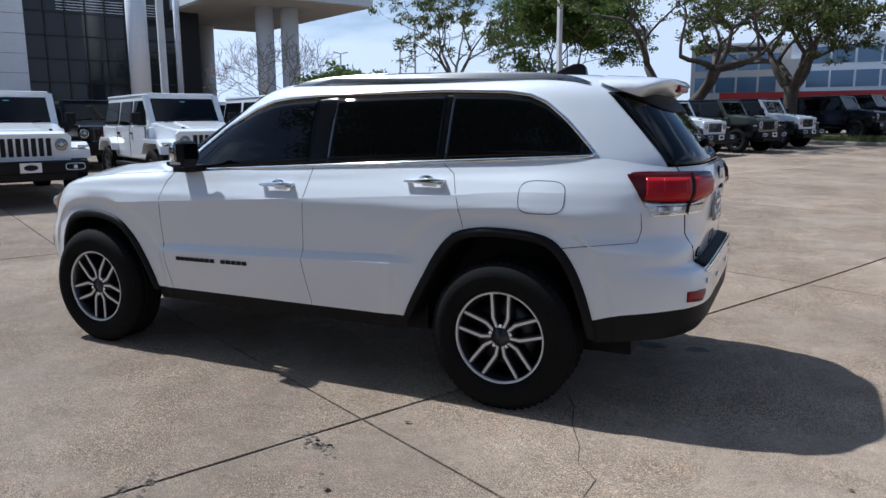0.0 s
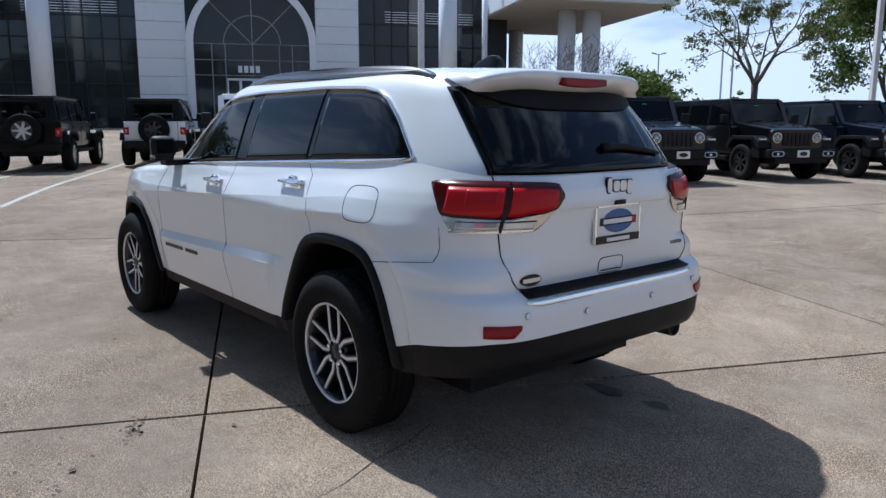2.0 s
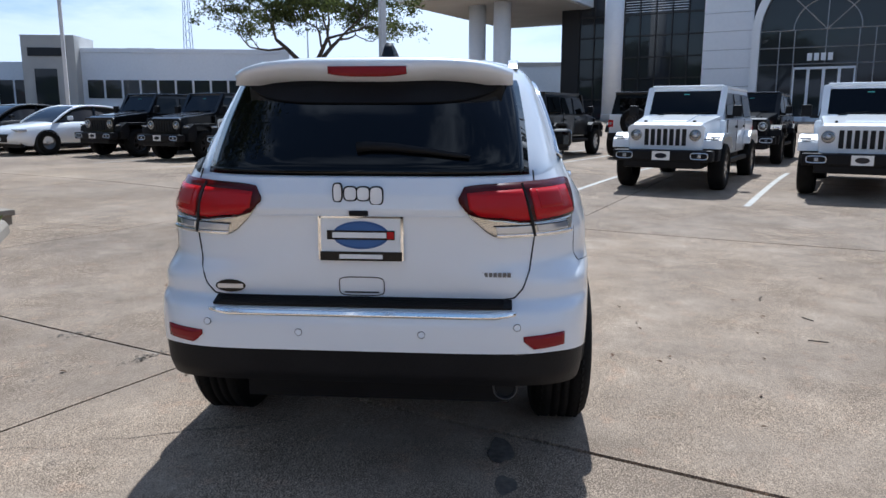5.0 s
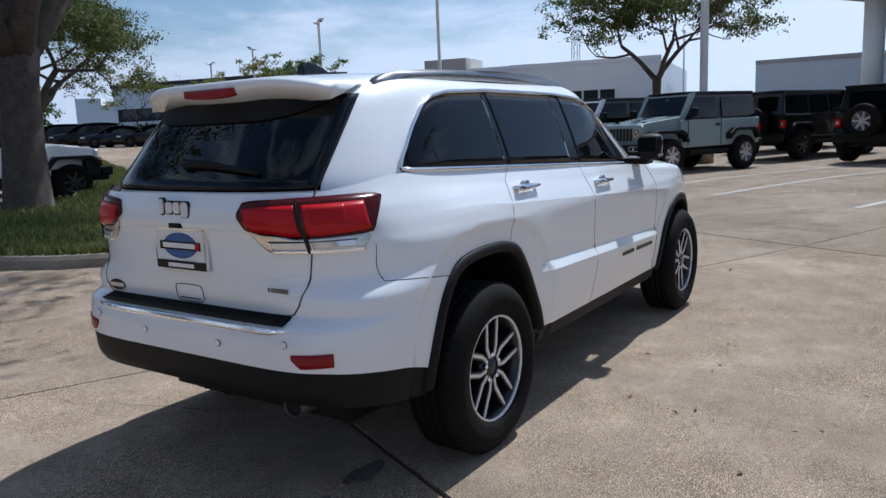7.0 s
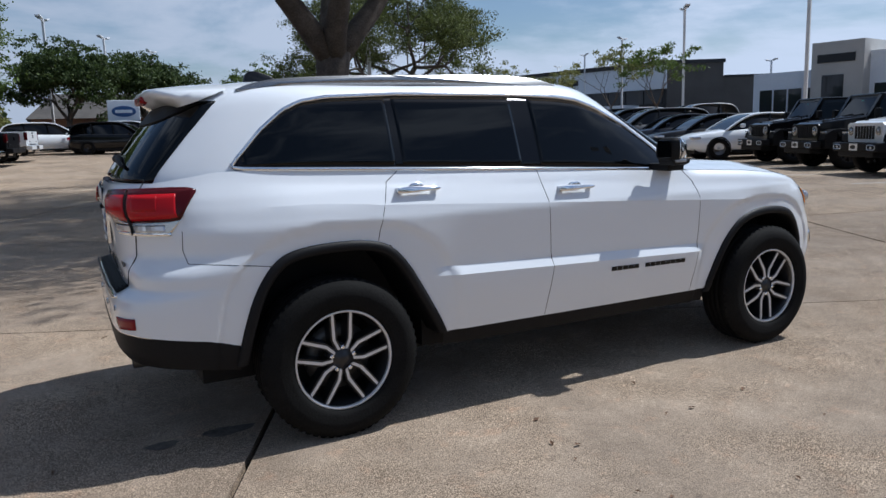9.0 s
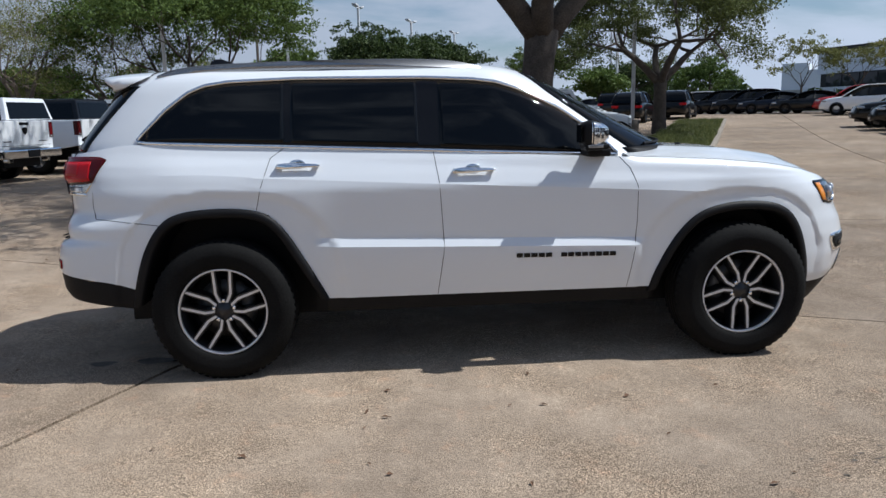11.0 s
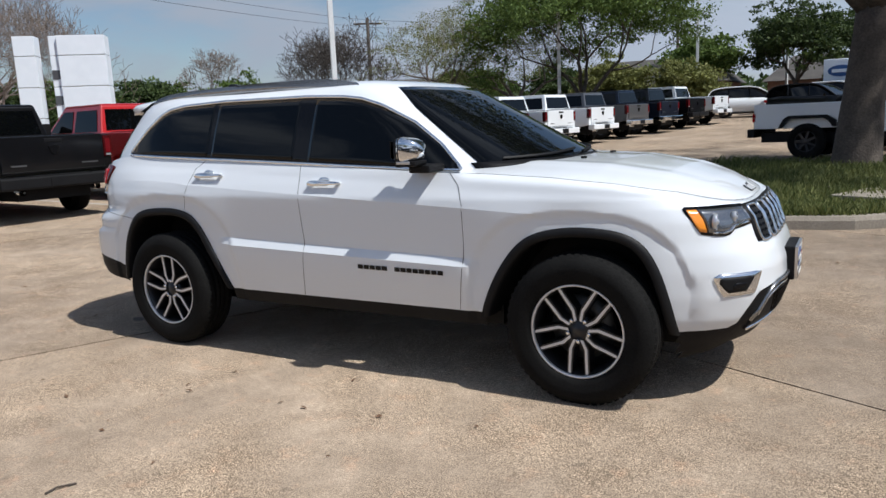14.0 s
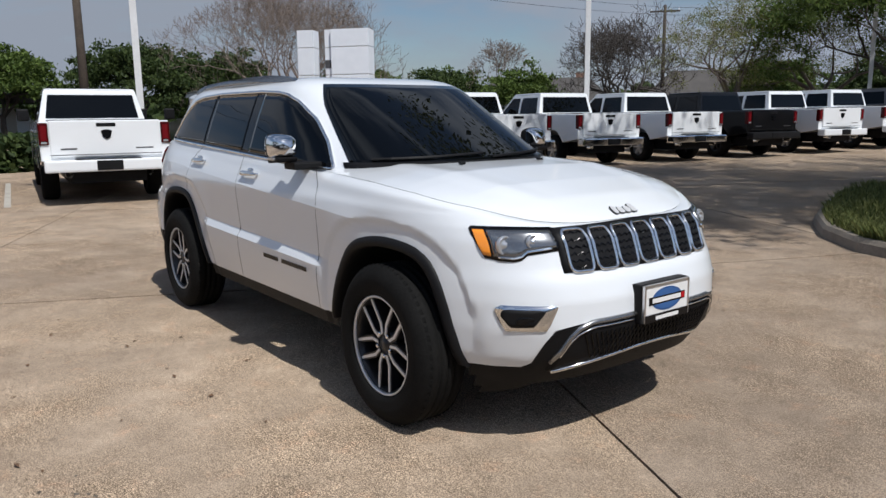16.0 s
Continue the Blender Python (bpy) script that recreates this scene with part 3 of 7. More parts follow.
def wheel_parts(root, cx, sd):
    """Five pairs of machined spokes on a dark rim."""
    w = holder("wheel", "", "")
    w["label"] = "alloy wheel with all-season tyre"
    w.parent = root
    w.matrix_basis = pose(cx, sd * 0.80, WHEEL_Z, 0, 0, 0 if sd > 0 else 180)
    bm = bmesh.new()
    T = TYRE_R
    revolve(bm, [(.235, -.12), (.30, -.135), (.345, -.125), (T - .012, -.105), (T - .004, -.09), (T, -.07), (T, -.045), (T - .008, -.043), (T - .008, -.034), (T, -.032), (T, -.006), (T - .008, -.004),
                 (T - .008, .004), (T, .006), (T, .032), (T - .008, .034), (T - .008, .043), (T, .045), (T, .07), (T - .004, .09), (T - .012, .105), (.350, .125), (.335, .130), (.315, .136), (.305, .1345), (.27, .132), (.245, .122), (.235, .105)], 64, close=True)
    part("tyre", bm, RUBBER, w, "black all-season tyre", True)
    # tread blocks on the shoulders
    for side_yy in (-.098, .098):
        bm = bmesh.new()
        for i in range(60):
            a = 2 * math.pi * i / 60
            for yy in (side_yy,):
                c, s = math.cos(a), math.sin(a)
                ring = []
                for da, rr, y0 in ((-.03, T - .03, yy * 1.16), (.03, T - .03, yy * 1.16), (.03, T + .001, yy * .86), (-.03, T + .001, yy * .86)):
                    ring.append(Vector(((math.cos(a + da)) * rr, y0, math.sin(a + da) * rr)))
                vs = [bm.verts.new(p) for p in ring] + [bm.verts.new(p + Vector((c * .002, math.copysign(.003, yy), s * .002))) for p in ring]
                for q in ((4, 5, 6, 7), (0, 1, 5, 4), (1, 2, 6, 5), (2, 3, 7, 6), (3, 0, 4, 7)):
                    bm.faces.new([vs[k] for k in q])
        part("tread_shoulder", bm, RUBBER, w)["kind"] = "stuff"
    bm = bmesh.new()
    revolve(bm, [(.236, -.11), (.228, -.09), (.215, -.05), (.212, .04), (.224, .095), (.2365, .112), (.241, .112), (.241, .100)], 64, caps=False)
    part("rim", bm, DARKALLOY, w, "dark painted rim barrel", True)
    bm = bmesh.new()
    revolve(bm, [(.241, .104), (.240, .1165), (.231, .1165), (.227, .104)], 64, close=True)
    part("rim_lip", bm, SPOKEM, w, "bright machined lip", True)
    bm = bmesh.new()
    revolve(bm, [(.165, -.01), (.165, .012), (.05, .012), (.05, -.01)], 40, close=True)
    part("brake_disc", bm, DISCM, w, "bare steel brake disc", True)
    bm = bmesh.new()
    revolve(bm, [(.22, -.055), (.20, -.05), (.06, -.045), (.001, -.045)], 32)
    part("backing_plate", bm, PLASTIC, w)
    bm = bmesh.new()
    revolve(bm, [(.075, .02), (.072, .075), (.046, .084), (.034, .086), (.032, .092), (.001, .093)], 32)
    part("hub_cap", bm, DARKALLOY, w, "dark centre cap", True)
    for k in range(5):
        base = 2 * math.pi * k / 5 + math.copysign(math.pi / 2, -cx)
        for e in (-1, 1):
            # dark flank of the spoke and its bright face
            for nm, hw0, hw1, y0, y1, mat in (("spoke", .019, .017, .02, .088, DARKALLOY), ("spoke_face", .0085, .0075, .086, .0925, SPOKEM)):
                bm = bmesh.new()
                def at(r, off, yy):
                    x, z = r, off
                    c, s = math.cos(base), math.sin(base)
                    return (x * c - z * s, yy, x * s + z * c)
                o0, om, o1 = e * .018, e * .040, e * .046
                prof = ((.048, o0), (.096, om), (.232, o1))
                rows = []
                for r, o in prof:
                    yy = y1 - .006 * (r > .2) + .012 * (r > .2)
                    h = hw0 if r < .2 else hw1
                    rows.append([bm.verts.new(at(r, o - h, y0)), bm.verts.new(at(r, o + h, y0)), bm.verts.new(at(r, o + h * .8, yy)), bm.verts.new(at(r, o - h * .8, yy))])
                for a_, b_ in zip(rows, rows[1:]):
                    for q in range(4):
                        bm.faces.new((a_[q], a_[(q + 1) % 4], b_[(q + 1) % 4], b_[q]))
                bm.faces.new(rows[0]), bm.faces.new(rows[-1])
                part(nm, bm, mat, w)
        bm = bmesh.new()
        a = base
        revolve(bm, [(.011, .07), (.011, .094), (.007, .098)], 10, centre=(.057 * math.cos(a), 0, .057 * math.sin(a)))
        part("lug_nut", bm, CHROME, w)
    return w


def poly_strip(bm, pts, normals, width, d):
    """A flat narrow strip along points on a surface."""
    rows = []
    for i, p in enumerate(pts):
        t = (pts[min(i + 1, len(pts) - 1)] - pts[max(i - 1, 0)]).normalized()
        s = t.cross(normals[i]).normalized() * width / 2
        rows.append((bm.verts.new(p + s + normals[i] * d), bm.verts.new(p - s + normals[i] * d)))
    for a, b in zip(rows, rows[1:]):
        bm.faces.new((a[0], a[1], b[1], b[0]))


def dense(pts, step=0.03):
    out = []
    for a, b in zip(pts, pts[1:]):
        n = max(1, int(math.dist(a, b) / step))
        out += [tuple(a[k] + (b[k] - a[k]) * i / n for k in range(len(a))) for i in range(n)]
    return out + [pts[-1]]


def smooth_line(pts):
    """Rounds the corners of an open line twice."""
    for _ in range(2):
        out = [pts[0]]
        for a, b in zip(pts, pts[1:]):
            out += [(a[0] * .75 + b[0] * .25, a[1] * .75 + b[1] * .25), (a[0] * .25 + b[0] * .75, a[1] * .25 + b[1] * .75)]
        pts = out + [pts[-1]]
    return pts


def badge_bars(root, name, label, pts, h, mat, thick=0.004):
    """Unreadable or left-out lettering: plain bars. pts: pairs of ends on the surface."""
    bm = bmesh.new()
    for a, b in pts:
        a, b = Vector(a), Vector(b)
        n = Vector((a.x * 0.2, a.y, 0)).normalized() if abs(a.x) < 1.9 else Vector((math.copysign(1, a.x), 0, 0))
        vs = [bm.verts.new(p + n * t + Vector((0, 0, dz))) for t in (-.004, thick) for p, dz in ((a, 0), (b, 0), (b, h), (a, h))]
        for q in ((4, 5, 6, 7), (0, 1, 5, 4), (1, 2, 6, 5), (2, 3, 7, 6), (3, 0, 4, 7)):
            bm.faces.new([vs[k] for k in q])
    part(name, bm, mat, root, label)


def dealer_plate(root, x, y0, z0, z1, facing, name="licence_plate"):
    """A dealer's plate: white card with a blue oval, a white and a black bar, in a frame."""
    w = 0.152
    p = part(name, boxes((x - .004, x + .004, y0 - w, y0 + w, z0, z1), bev=.003), PLATE_W, root, "white dealer plate with blue oval and plain bars")
    f = facing
    bm = bmesh.new()
    for a in ((y0 - w - .006, y0 - w + .005, z0 - .006, z1 + .006), (y0 + w - .005, y0 + w + .006, z0 - .006, z1 + .006), (y0 - w, y0 + w, z1 - .005, z1 + .006)):
        box(bm, x - .007, x + .007, a[0], a[1], a[2], a[3])
    part("plate_frame", bm, CHROME if f < 0 else SATIN, p, "thin bright plate frame")
    part("frame_foot", boxes((x - .008, x + .008, y0 - w, y0 + w, z0 - .008, z0 + .026)), GLOSSBLK, p, "black lower frame bar")
    zc = (z0 + z1) / 2 + .01
    for nm, ry, rz, t, mat in (("oval", .105, .052, .0055, PLATE_B), ("oval_core", .095, .044, .0065, material("plate_mid_blue", (.035, .11, .30), .4))):
        bm = bmesh.new()
        ring = [(y0 + ry * math.cos(a), zc + rz * math.sin(a)) for a in [2 * math.pi * i / 32 for i in range(32)]]
        prism(bm, ring, "x", x, x + f * t)
        part(nm, bm, mat, p)
    for nm, a, b, h, t, mat in (("name_band", -.125, .125, .034, .0075, GLOSSBLK), ("name_bar", -.105, .095, .020, .0085, PLATE_W), ("red_patch", .098, .122, .026, .0087, REDLENS)):
        sgn = -f
        yy = sorted((y0 + sgn * -a, y0 + sgn * -b))
        part(nm, boxes((min(x, x + f * t), max(x, x + f * t), yy[0], yy[1], zc - h / 2, zc + h / 2)), mat, p)
    part("lower_bar", boxes((min(x, x + f * .0095), max(x, x + f * .0095), y0 - .08, y0 + .08, z0, z0 + .016)), PLATE_W, p)
    return p


def make_suv():
    root = holder("suv", "clean white mid-size SUV with tinted windows parked on concrete", "car")
    bm = bmesh.new()
    shell(bm, False)
    part("body", bm, WHITE, root, "glossy white painted body panels", True)
    bm = bmesh.new()
    shell(bm, True)
    part("lower_cladding", bm, PLASTIC, root, "matt black lower bumpers and sills", True)
    # closing walls inside so that nothing is seen through
    bm = boxes((-2.05, 2.0, -.56, .56, .27, .95))
    box(bm, -.97, .985, -.74, .74, .33, .58)
    part("underbody", bm, PLASTIC, root, "black underbody")
    part("rear_floor", boxes((-2.25, -1.9, -.58, .58, .44, .60), bev=.05), PLASTIC, root)
    part("front_floor", boxes((1.95, 2.16, -.50, .50, .30, .5), bev=.05), PLASTIC, root)
    # hood
    bm = bmesh.new()
    ny = 28
    rows = []
    for e in hood_edge():
        zc = lerp_table([.8, 1.205, 1.1, 1.205, 1.5, 1.185, 1.8, 1.135, 2.0, 1.075, 2.10, 1.025, 2.18, .975], e.x)
        row = []
        for j in range(ny + 1):
            t = -1 + 2 * j / ny
            zz = e.z + .002 + max(zc - e.z, 0) * (1 - abs(t) ** 3.2)
            zz += 0.010 * math.exp(-((abs(t) - .62) / .07) ** 2) * smooth01((2.1 - e.x) / .3)
            row.append(bm.verts.new((e.x, t * e.y, zz)))
        rows.append(row)
    for a, b in zip(rows, rows[1:]):
        for j in range(ny):
            bm.faces.new((a[j], a[j + 1], b[j + 1], b[j]))
    bmesh.ops.remove_doubles(bm, verts=bm.verts, dist=0.0005)
    part("hood", bm, WHITE, root, "white sculpted hood", True)
    bm = bmesh.new()
    greenhouse(bm)
    part("roof", bm, WHITE, root, "white roof and pillars", True)
    # glass
    bm = bmesh.new()
    surf_patch(bm, lambda z, t: (wind_x(t * lerp_table(GW, z), z), t * lerp_table(GW, z), z), 1.195, 1.645, lambda z: -.85 + .05 * smooth01((z - 1.5) / .2), lambda z: .85 - .05 * smooth01((z - 1.5) / .2), 18, 30, .004)
    ws = part("windshield", bm, GLASS, root, "dark sloping windshield", True)
    bm = bmesh.new()
    surf_patch(bm, lambda z, t: (wind_x(t * lerp_table(GW, z), z), t * lerp_table(GW, z), z), 1.16, 1.205, lambda z: -.87, lambda z: .87, 3, 30, .006)
    part("cowl", bm, PLASTIC, root, "black cowl panel", True)
    for y0, y1 in ((-.62, -.02), (.02, .55)):
        bm = bmesh.new()
        tube(bm, [(wind_x(y0 + (y1 - y0) * k / 8, 1.215 + .02 * k / 8) + .016, y0 + (y1 - y0) * k / 8, 1.215 + .02 * k / 8 + .01) for k in range(9)], .009, 5)
        part("wiper", bm, PLASTIC, root)
    bm = bmesh.new()
    surf_patch(bm, lambda z, t: (back_x(t * lerp_table(GW, z), z), t * lerp_table(GW, z), z), 1.243, 1.60, lambda z: -.775 - .26 * (z - 1.243), lambda z: .775 + .26 * (z - 1.243), 16, 30, .005)
    part("rear_window", bm, GLASS, root, "dark tinted tailgate glass", True)
    for sd in (1, -1):
        fn = on_side(sd, True)
        bm = bmesh.new()
        surf_patch(bm, fn, -1.88, .76, DLO_LO, DLO_HI, 90, 10, .003)
        part("window_surround", bm, GLOSSBLK, root, "gloss black window pillars", True)
        for nm, a, b in (("quarter_window", -1.83, -1.10), ("rear_side_window", -1.06, -.37), ("front_side_window", -.25, .72)):
            bm = bmesh.new()
            surf_patch(bm, fn, a, b, lambda x: DLO_LO(x) + .012, lambda x: max(DLO_HI(x) - .014, DLO_LO(x) + .014), 40, 10, .0055, .006)
            part(nm, bm, GLASS, root, "dark tinted side glass", True)
        lower = [(x, DLO_LO(x)) for x in np.linspace(.755, -1.875, 60)]
        upper = [(x, DLO_HI(x)) for x in np.linspace(-1.88, .76, 90)]
        loop = lower + upper
        bm = bmesh.new()
        tube(bm, [(x, sd * (green_y(x, z) + .004), z) for x, z in loop], .011, 6, True)
        part("window_trim", bm, CHROME, root, "bright chrome window trim", True)
        # door and panel gaps
        seams = ([(.74, 1.165), (.80, 1.10), (.835, 1.0), (.835, .80), (.825, .66), (.79, .43)],
                 [(-.29, 1.215), (-.265, 1.05), (-.25, .80), (-.245, .70), (-.285, .43)],
                 [(-1.10, 1.25), (-1.17, 1.20), (-1.22, 1.05), (-1.25, .93)],
                 [(-1.76, .86), (-1.95, .885), (-2.11, .90), (-2.125, .96), (-2.12, 1.04)])
        for s in seams:
            bm = bmesh.new()
            tube(bm, [(x, sd * (side_y(x, z) - .0008), z) for x, z in dense(s)], .0021, 5)
            part("panel_gap", bm, SEAM, root)
        if sd > 0:
            bm = bmesh.new()
            c = [(-1.655 + .115 * math.copysign(abs(math.cos(a)) ** .55, math.cos(a)), 1.10 + .078 * math.copysign(abs(math.sin(a)) ** .55, math.sin(a))) for a in [2 * math.pi * i / 48 for i in range(48)]]
            tube(bm, [(x, side_y(x, z) - .0008, z) for x, z in c], .0022, 5, True)
            part("fuel_door", bm, SEAM, root, "outline of the fuel door")
        # handles
        for hx, hz in ((-1.02, 1.158), (-.075, 1.112)):
            bm = bmesh.new()
            y = side_y(hx, hz)
            prism(bm, smooth_line([(hx - .116, hz - .010), (hx - .118, hz + .012), (hx - .05, hz + .019), (hx + .04, hz + .013), (hx + .118, hz + .009), (hx + .118, hz - .007), (hx + .03, hz - .009), (hx - .04, hz - .016), (hx - .112, hz - .014)]), "y", y + .016, y + .033, .005)
            box(bm, hx - .110, hx - .08, y - .01, y + .02, hz - .011, hz + .012)
            box(bm, hx + .085, hx + .110, y - .01, y + .02, hz - .006, hz + .007)
            prism(bm, [(hx - .005 + .042 * math.cos(t), hz + .012 + .022 * math.sin(t)) for t in np.linspace(0, math.pi, 12)], "y", y - .004, y + .012, .003)
            if sd < 0:
                for v in bm.verts:
                    v.co.y = -v.co.y
            hd = part("door_handle", bm, CHROME, root, "chrome pull handle", True)
            bm = bmesh.new()
            ring = [(hx + .052 * math.cos(a), hz - .014 + .030 * math.sin(a)) for a in [2 * math.pi * i / 24 for i in range(24)]]
            vs = [bm.verts.new((x, sd * (side_y(x, z) + .0012), z)) for x, z in ring]
            bm.faces.new(vs)
            part("handle_cup", bm, WHITE, hd)
        # flares
        for cx, poly in ((WB, ARCH_F), (-WB, ARCH_R)):
            bm = bmesh.new()
            rows = []
            pts = dense(smooth_line(poly), .03)
            for k, (px, pz) in enumerate(pts):
                d = Vector((px * .95, pz - .47)).normalized()
                row = []
                for off, pr in ((.016, -.006), (.014, .009), (-.004, .017), (-.024, .018), (-.033, .010), (-.038, -.03), (-.038, -.17)):
                    x, z = cx + px + d.x * off, pz + d.y * off
                    row.append(bm.verts.new((x, sd * (side_y(x, max(z, .36)) + pr), z)))
                rows.append(row)
            for a, b in zip(rows, rows[1:]):
                for j in range(6):
                    bm.faces.new((a[j], a[j + 1], b[j + 1], b[j]))
            part("wheel_arch_flare", bm, PLASTIC, root, "matt black wheel arch flare", True)
            bm = bmesh.new()
            rows = []
            for px, pz in pts:
                d = Vector((px * .95, pz - .47)).normalized()
                x, z = cx + px - d.x * .045, pz - d.y * .045
                rows.append((bm.verts.new((x, sd * (side_y(x, max(z, .36)) - .10), z)), bm.verts.new((x, sd * .55, z))))
            for a, b in zip(rows, rows[1:]):
                bm.faces.new((a[0], a[1], b[1], b[0]))
            part("wheel_well", bm, PLASTIC, root, "black wheel well liner", True)
            wheel_parts(root, cx, sd)
        # door lettering
        for a, b, n in ((.15, .355, 5), (.40, .715, 8)):
            z = .628
            for k in range(n):
                x0, x1 = a + (b - a) * (k + .06) / n, a + (b - a) * (k + .9) / n
                badge_bars(root, "badge_bar", "dark bar where a letter of the model name stands", [((x0, sd * side_y(x0, z), z - .012 * x0), (x1, sd * side_y(x1, z), z - .012 * x1))], .024, GLOSSBLK, .005)
        # roof rail
        bm = bmesh.new()
        rp = [(-1.80, 1.672), (-1.72, 1.705), (-1.55, 1.728), (-1.1, 1.742), (-.6, 1.748), (-.25, 1.742), (-.05, 1.715), (.03, 1.68)]
        low = [(.03, 1.668), (-.25, 1.690), (-.9, 1.694), (-1.5, 1.690), (-1.80, 1.660)]
        ys = sorted((sd * .548, sd * .590))
        prism(bm, smooth_line(rp) + low, "y", ys[0], ys[1], .006)
        for v in bm.verts:
            v.co.y -= sd * .014 * abs(v.co.x + .9)
            v.co.z -= .017
        part("roof_rail", bm, RAILM, root, "low satin silver roof rail", True)
        # mirror
        mr = holder("mirror", "", "")
        mr["label"] = "chrome door mirror with black base"
        mr.parent = root
        def dome(x0, x1, hy, hz, power, back=1.0):
            """A rounded half-shell with a soft square outline."""
            b_, rings = bmesh.new(), []
            for i in range(13):
                u = i / 12
                k = max(1 - u ** power, 1e-4) ** (1 / power)
                c_ = []
                for j in range(32):
                    t = 2 * math.pi * j / 32
                    c_.append(b_.verts.new((x0 + (x1 - x0) * u, sd * (.958 - .022 * u + hy * k * math.copysign(abs(math.cos(t)) ** .5, math.cos(t))), 1.298 - .008 * u + hz * k * math.copysign(abs(math.sin(t)) ** .5, math.sin(t)))))
                rings.append(c_)
            for p_, q_ in zip(rings, rings[1:]):
                for j in range(32):
                    b_.faces.new((p_[j], p_[(j + 1) % 32], q_[(j + 1) % 32], q_[j]))
            b_.faces.new(rings[0])
            return b_
        part("mirror_cap", dome(.535, .650, .074, .066, 2.3), CHROME, mr, "chrome mirror cap", True)
        part("mirror_shell", dome(.545, .485, .0755, .0675, 3.2), PLASTIC, mr, "black mirror shell", True)
        bm = bmesh.new()
        prism(bm, [(.51, 1.205), (.50, 1.240), (.64, 1.240), (.63, 1.212)], "y", sd * .89, sd * 1.01, .010)
        box(bm, .54, .67, *sorted((sd * .76, sd * .93)), 1.170, 1.212, bev=.012)
        part("mirror_foot", bm, PLASTIC, mr, "black mirror base")
        bm = boxes((.482, .488, *sorted((sd * .905, sd * 1.008)), 1.250, 1.346), bev=.003)
        part("mirror_glass", bm, GLASS, mr)
        bm = boxes((.52, .60, *sorted((sd * .92, sd * 1.015)), 1.222, 1.238), bev=.003)
        part("signal_lens", bm, CLEARLENS, mr)
        # tail lamp
        lamp = holder("tail_lamp", "", "")
        lamp["label"] = "red tail lamp over a clear reversing lens"
        lamp.parent = root
        rf = lambda y, z: (rear_x(y, z), sd * y, z)
        def wrap(a, z):
            q = shell_point(("r", a), z)
            return q.x, sd * q.y, z
        hi = tab(.165, 1.168, .178, 1.195, .20, 1.208, .28, 1.214, .526, 1.220, .92, 1.224, 1.03, 1.222, 1.075, 1.212)
        md = tab(.165, 1.150, .19, 1.118, .25, 1.098, .34, 1.092, .44, 1.078, .526, 1.078, .90, 1.086, .965, 1.09, 1.02, 1.135, 1.075, 1.205)
        wl_ = lambda a: lerp_table([.18, 1.125, .22, 1.075, .27, 1.03, .31, 1.022, .85, 1.026, .88, 1.04, .955, 1.088], a)
        for nm, a, b, lo_, hi_, d, mat in (("lens_border", .165, 1.075, md, hi, .012, REDDARK),
                                           ("red_lens", .20, .500, lambda y: md(y) + .012, lambda y: hi(y) - .026, .016, REDLENS),
                                           ("red_lens", .552, .955, lambda y: md(y) + .012, lambda y: hi(y) - .028, .016, REDLENS),
                                           ("inner_lens", .60, .82, lambda y: 1.125, lambda y: 1.188, .018, REDINNER),
                                           ("chrome_wedge", .18, .955, wl_, lambda y: md(y) + .001, .008, WARMSILVER),
                                           ("clear_lens", .30, .507, lambda y: 1.036, lambda y: 1.066, .012, CLEARLENS),
                                           ("clear_lens", .545, .83, lambda y: 1.040, lambda y: 1.070, .012, CLEARLENS),
                                           ("lens_shadow", .29, .84, lambda y: 1.064, lambda y: 1.0675, .013, SEAM),
                                           ("chrome_line", .30, .87, lambda y: 1.024, lambda y: 1.034, .013, CHROME)):
            bm = bmesh.new()
            surf_patch(bm, wrap, a, b, lo_, hi_, 30, 5, d, .03)
            part(nm, bm, mat, lamp, "", True)
        bm = bmesh.new()
        tube(bm, [Vector(wrap(.526, z)) + Vector((-.011, 0, 0)) for z in np.linspace(1.024, 1.218, 6)], .0075, 5)
        part("lamp_gap", bm, SEAM, lamp)
        # bumper reflector and sensors
        bm = bmesh.new()
        surf_patch(bm, rf, .605, .755, lambda y: .612 + (y - .6) * .08 + .035 * max(0, (.64 - y) / .035), lambda y: .664 + (y - .6) * .06, 12, 3, .006, .01)
        part("reflector", bm, REFLECT, root, "dark red bumper reflector", True)
        for y, z in ((.58, .70), (.23, .668)):
            bm = bmesh.new()
            revolve(bm, [(.012, -.006), (.012, .004), (.009, .005)], 14, "x", (rear_x(y, z), sd * y, z))
            part("parking_sensor", bm, PANELW, root)
            bm = bmesh.new()
            c = [(rear_x(y, z) - .004, sd * y + .0125 * math.cos(a), z + .0125 * math.sin(a)) for a in [2 * math.pi * i / 16 for i in range(16)]]
            tube(bm, c, .0016, 4, True)
            part("sensor_ring", bm, SEAM, root)
        # tailgate gap
        bm = bmesh.new()
        gp = [(.632, 1.26), (.64, 1.15), (.64, 1.02), (.625, .90), (.60, .83), (.57, .795), (.50, .783)]
        tube(bm, [(rear_x(y, z) - .0002, sd * y, z) for y, z in dense(gp)], .0032, 5)
        part("tailgate_gap", bm, SEAM, root)
        # headlamp
        hl = holder("headlamp", "", "")
        hl["label"] = "clear headlamp with amber corner"
        hl.parent = root
        ff = lambda y, z: (front_x(y, z), sd * y, z)
        def nose(a, z):
            q = shell_point(("f", math.asin(math.sin(a) ** (PF / 2.75))), z)
            return q.x, sd * q.y, z
        hlo = tab(.455, .895, .50, .892, .64, .880, .675, .860, .72, .853, .80, .857, .875, .868, .892, .90, .908, .965)
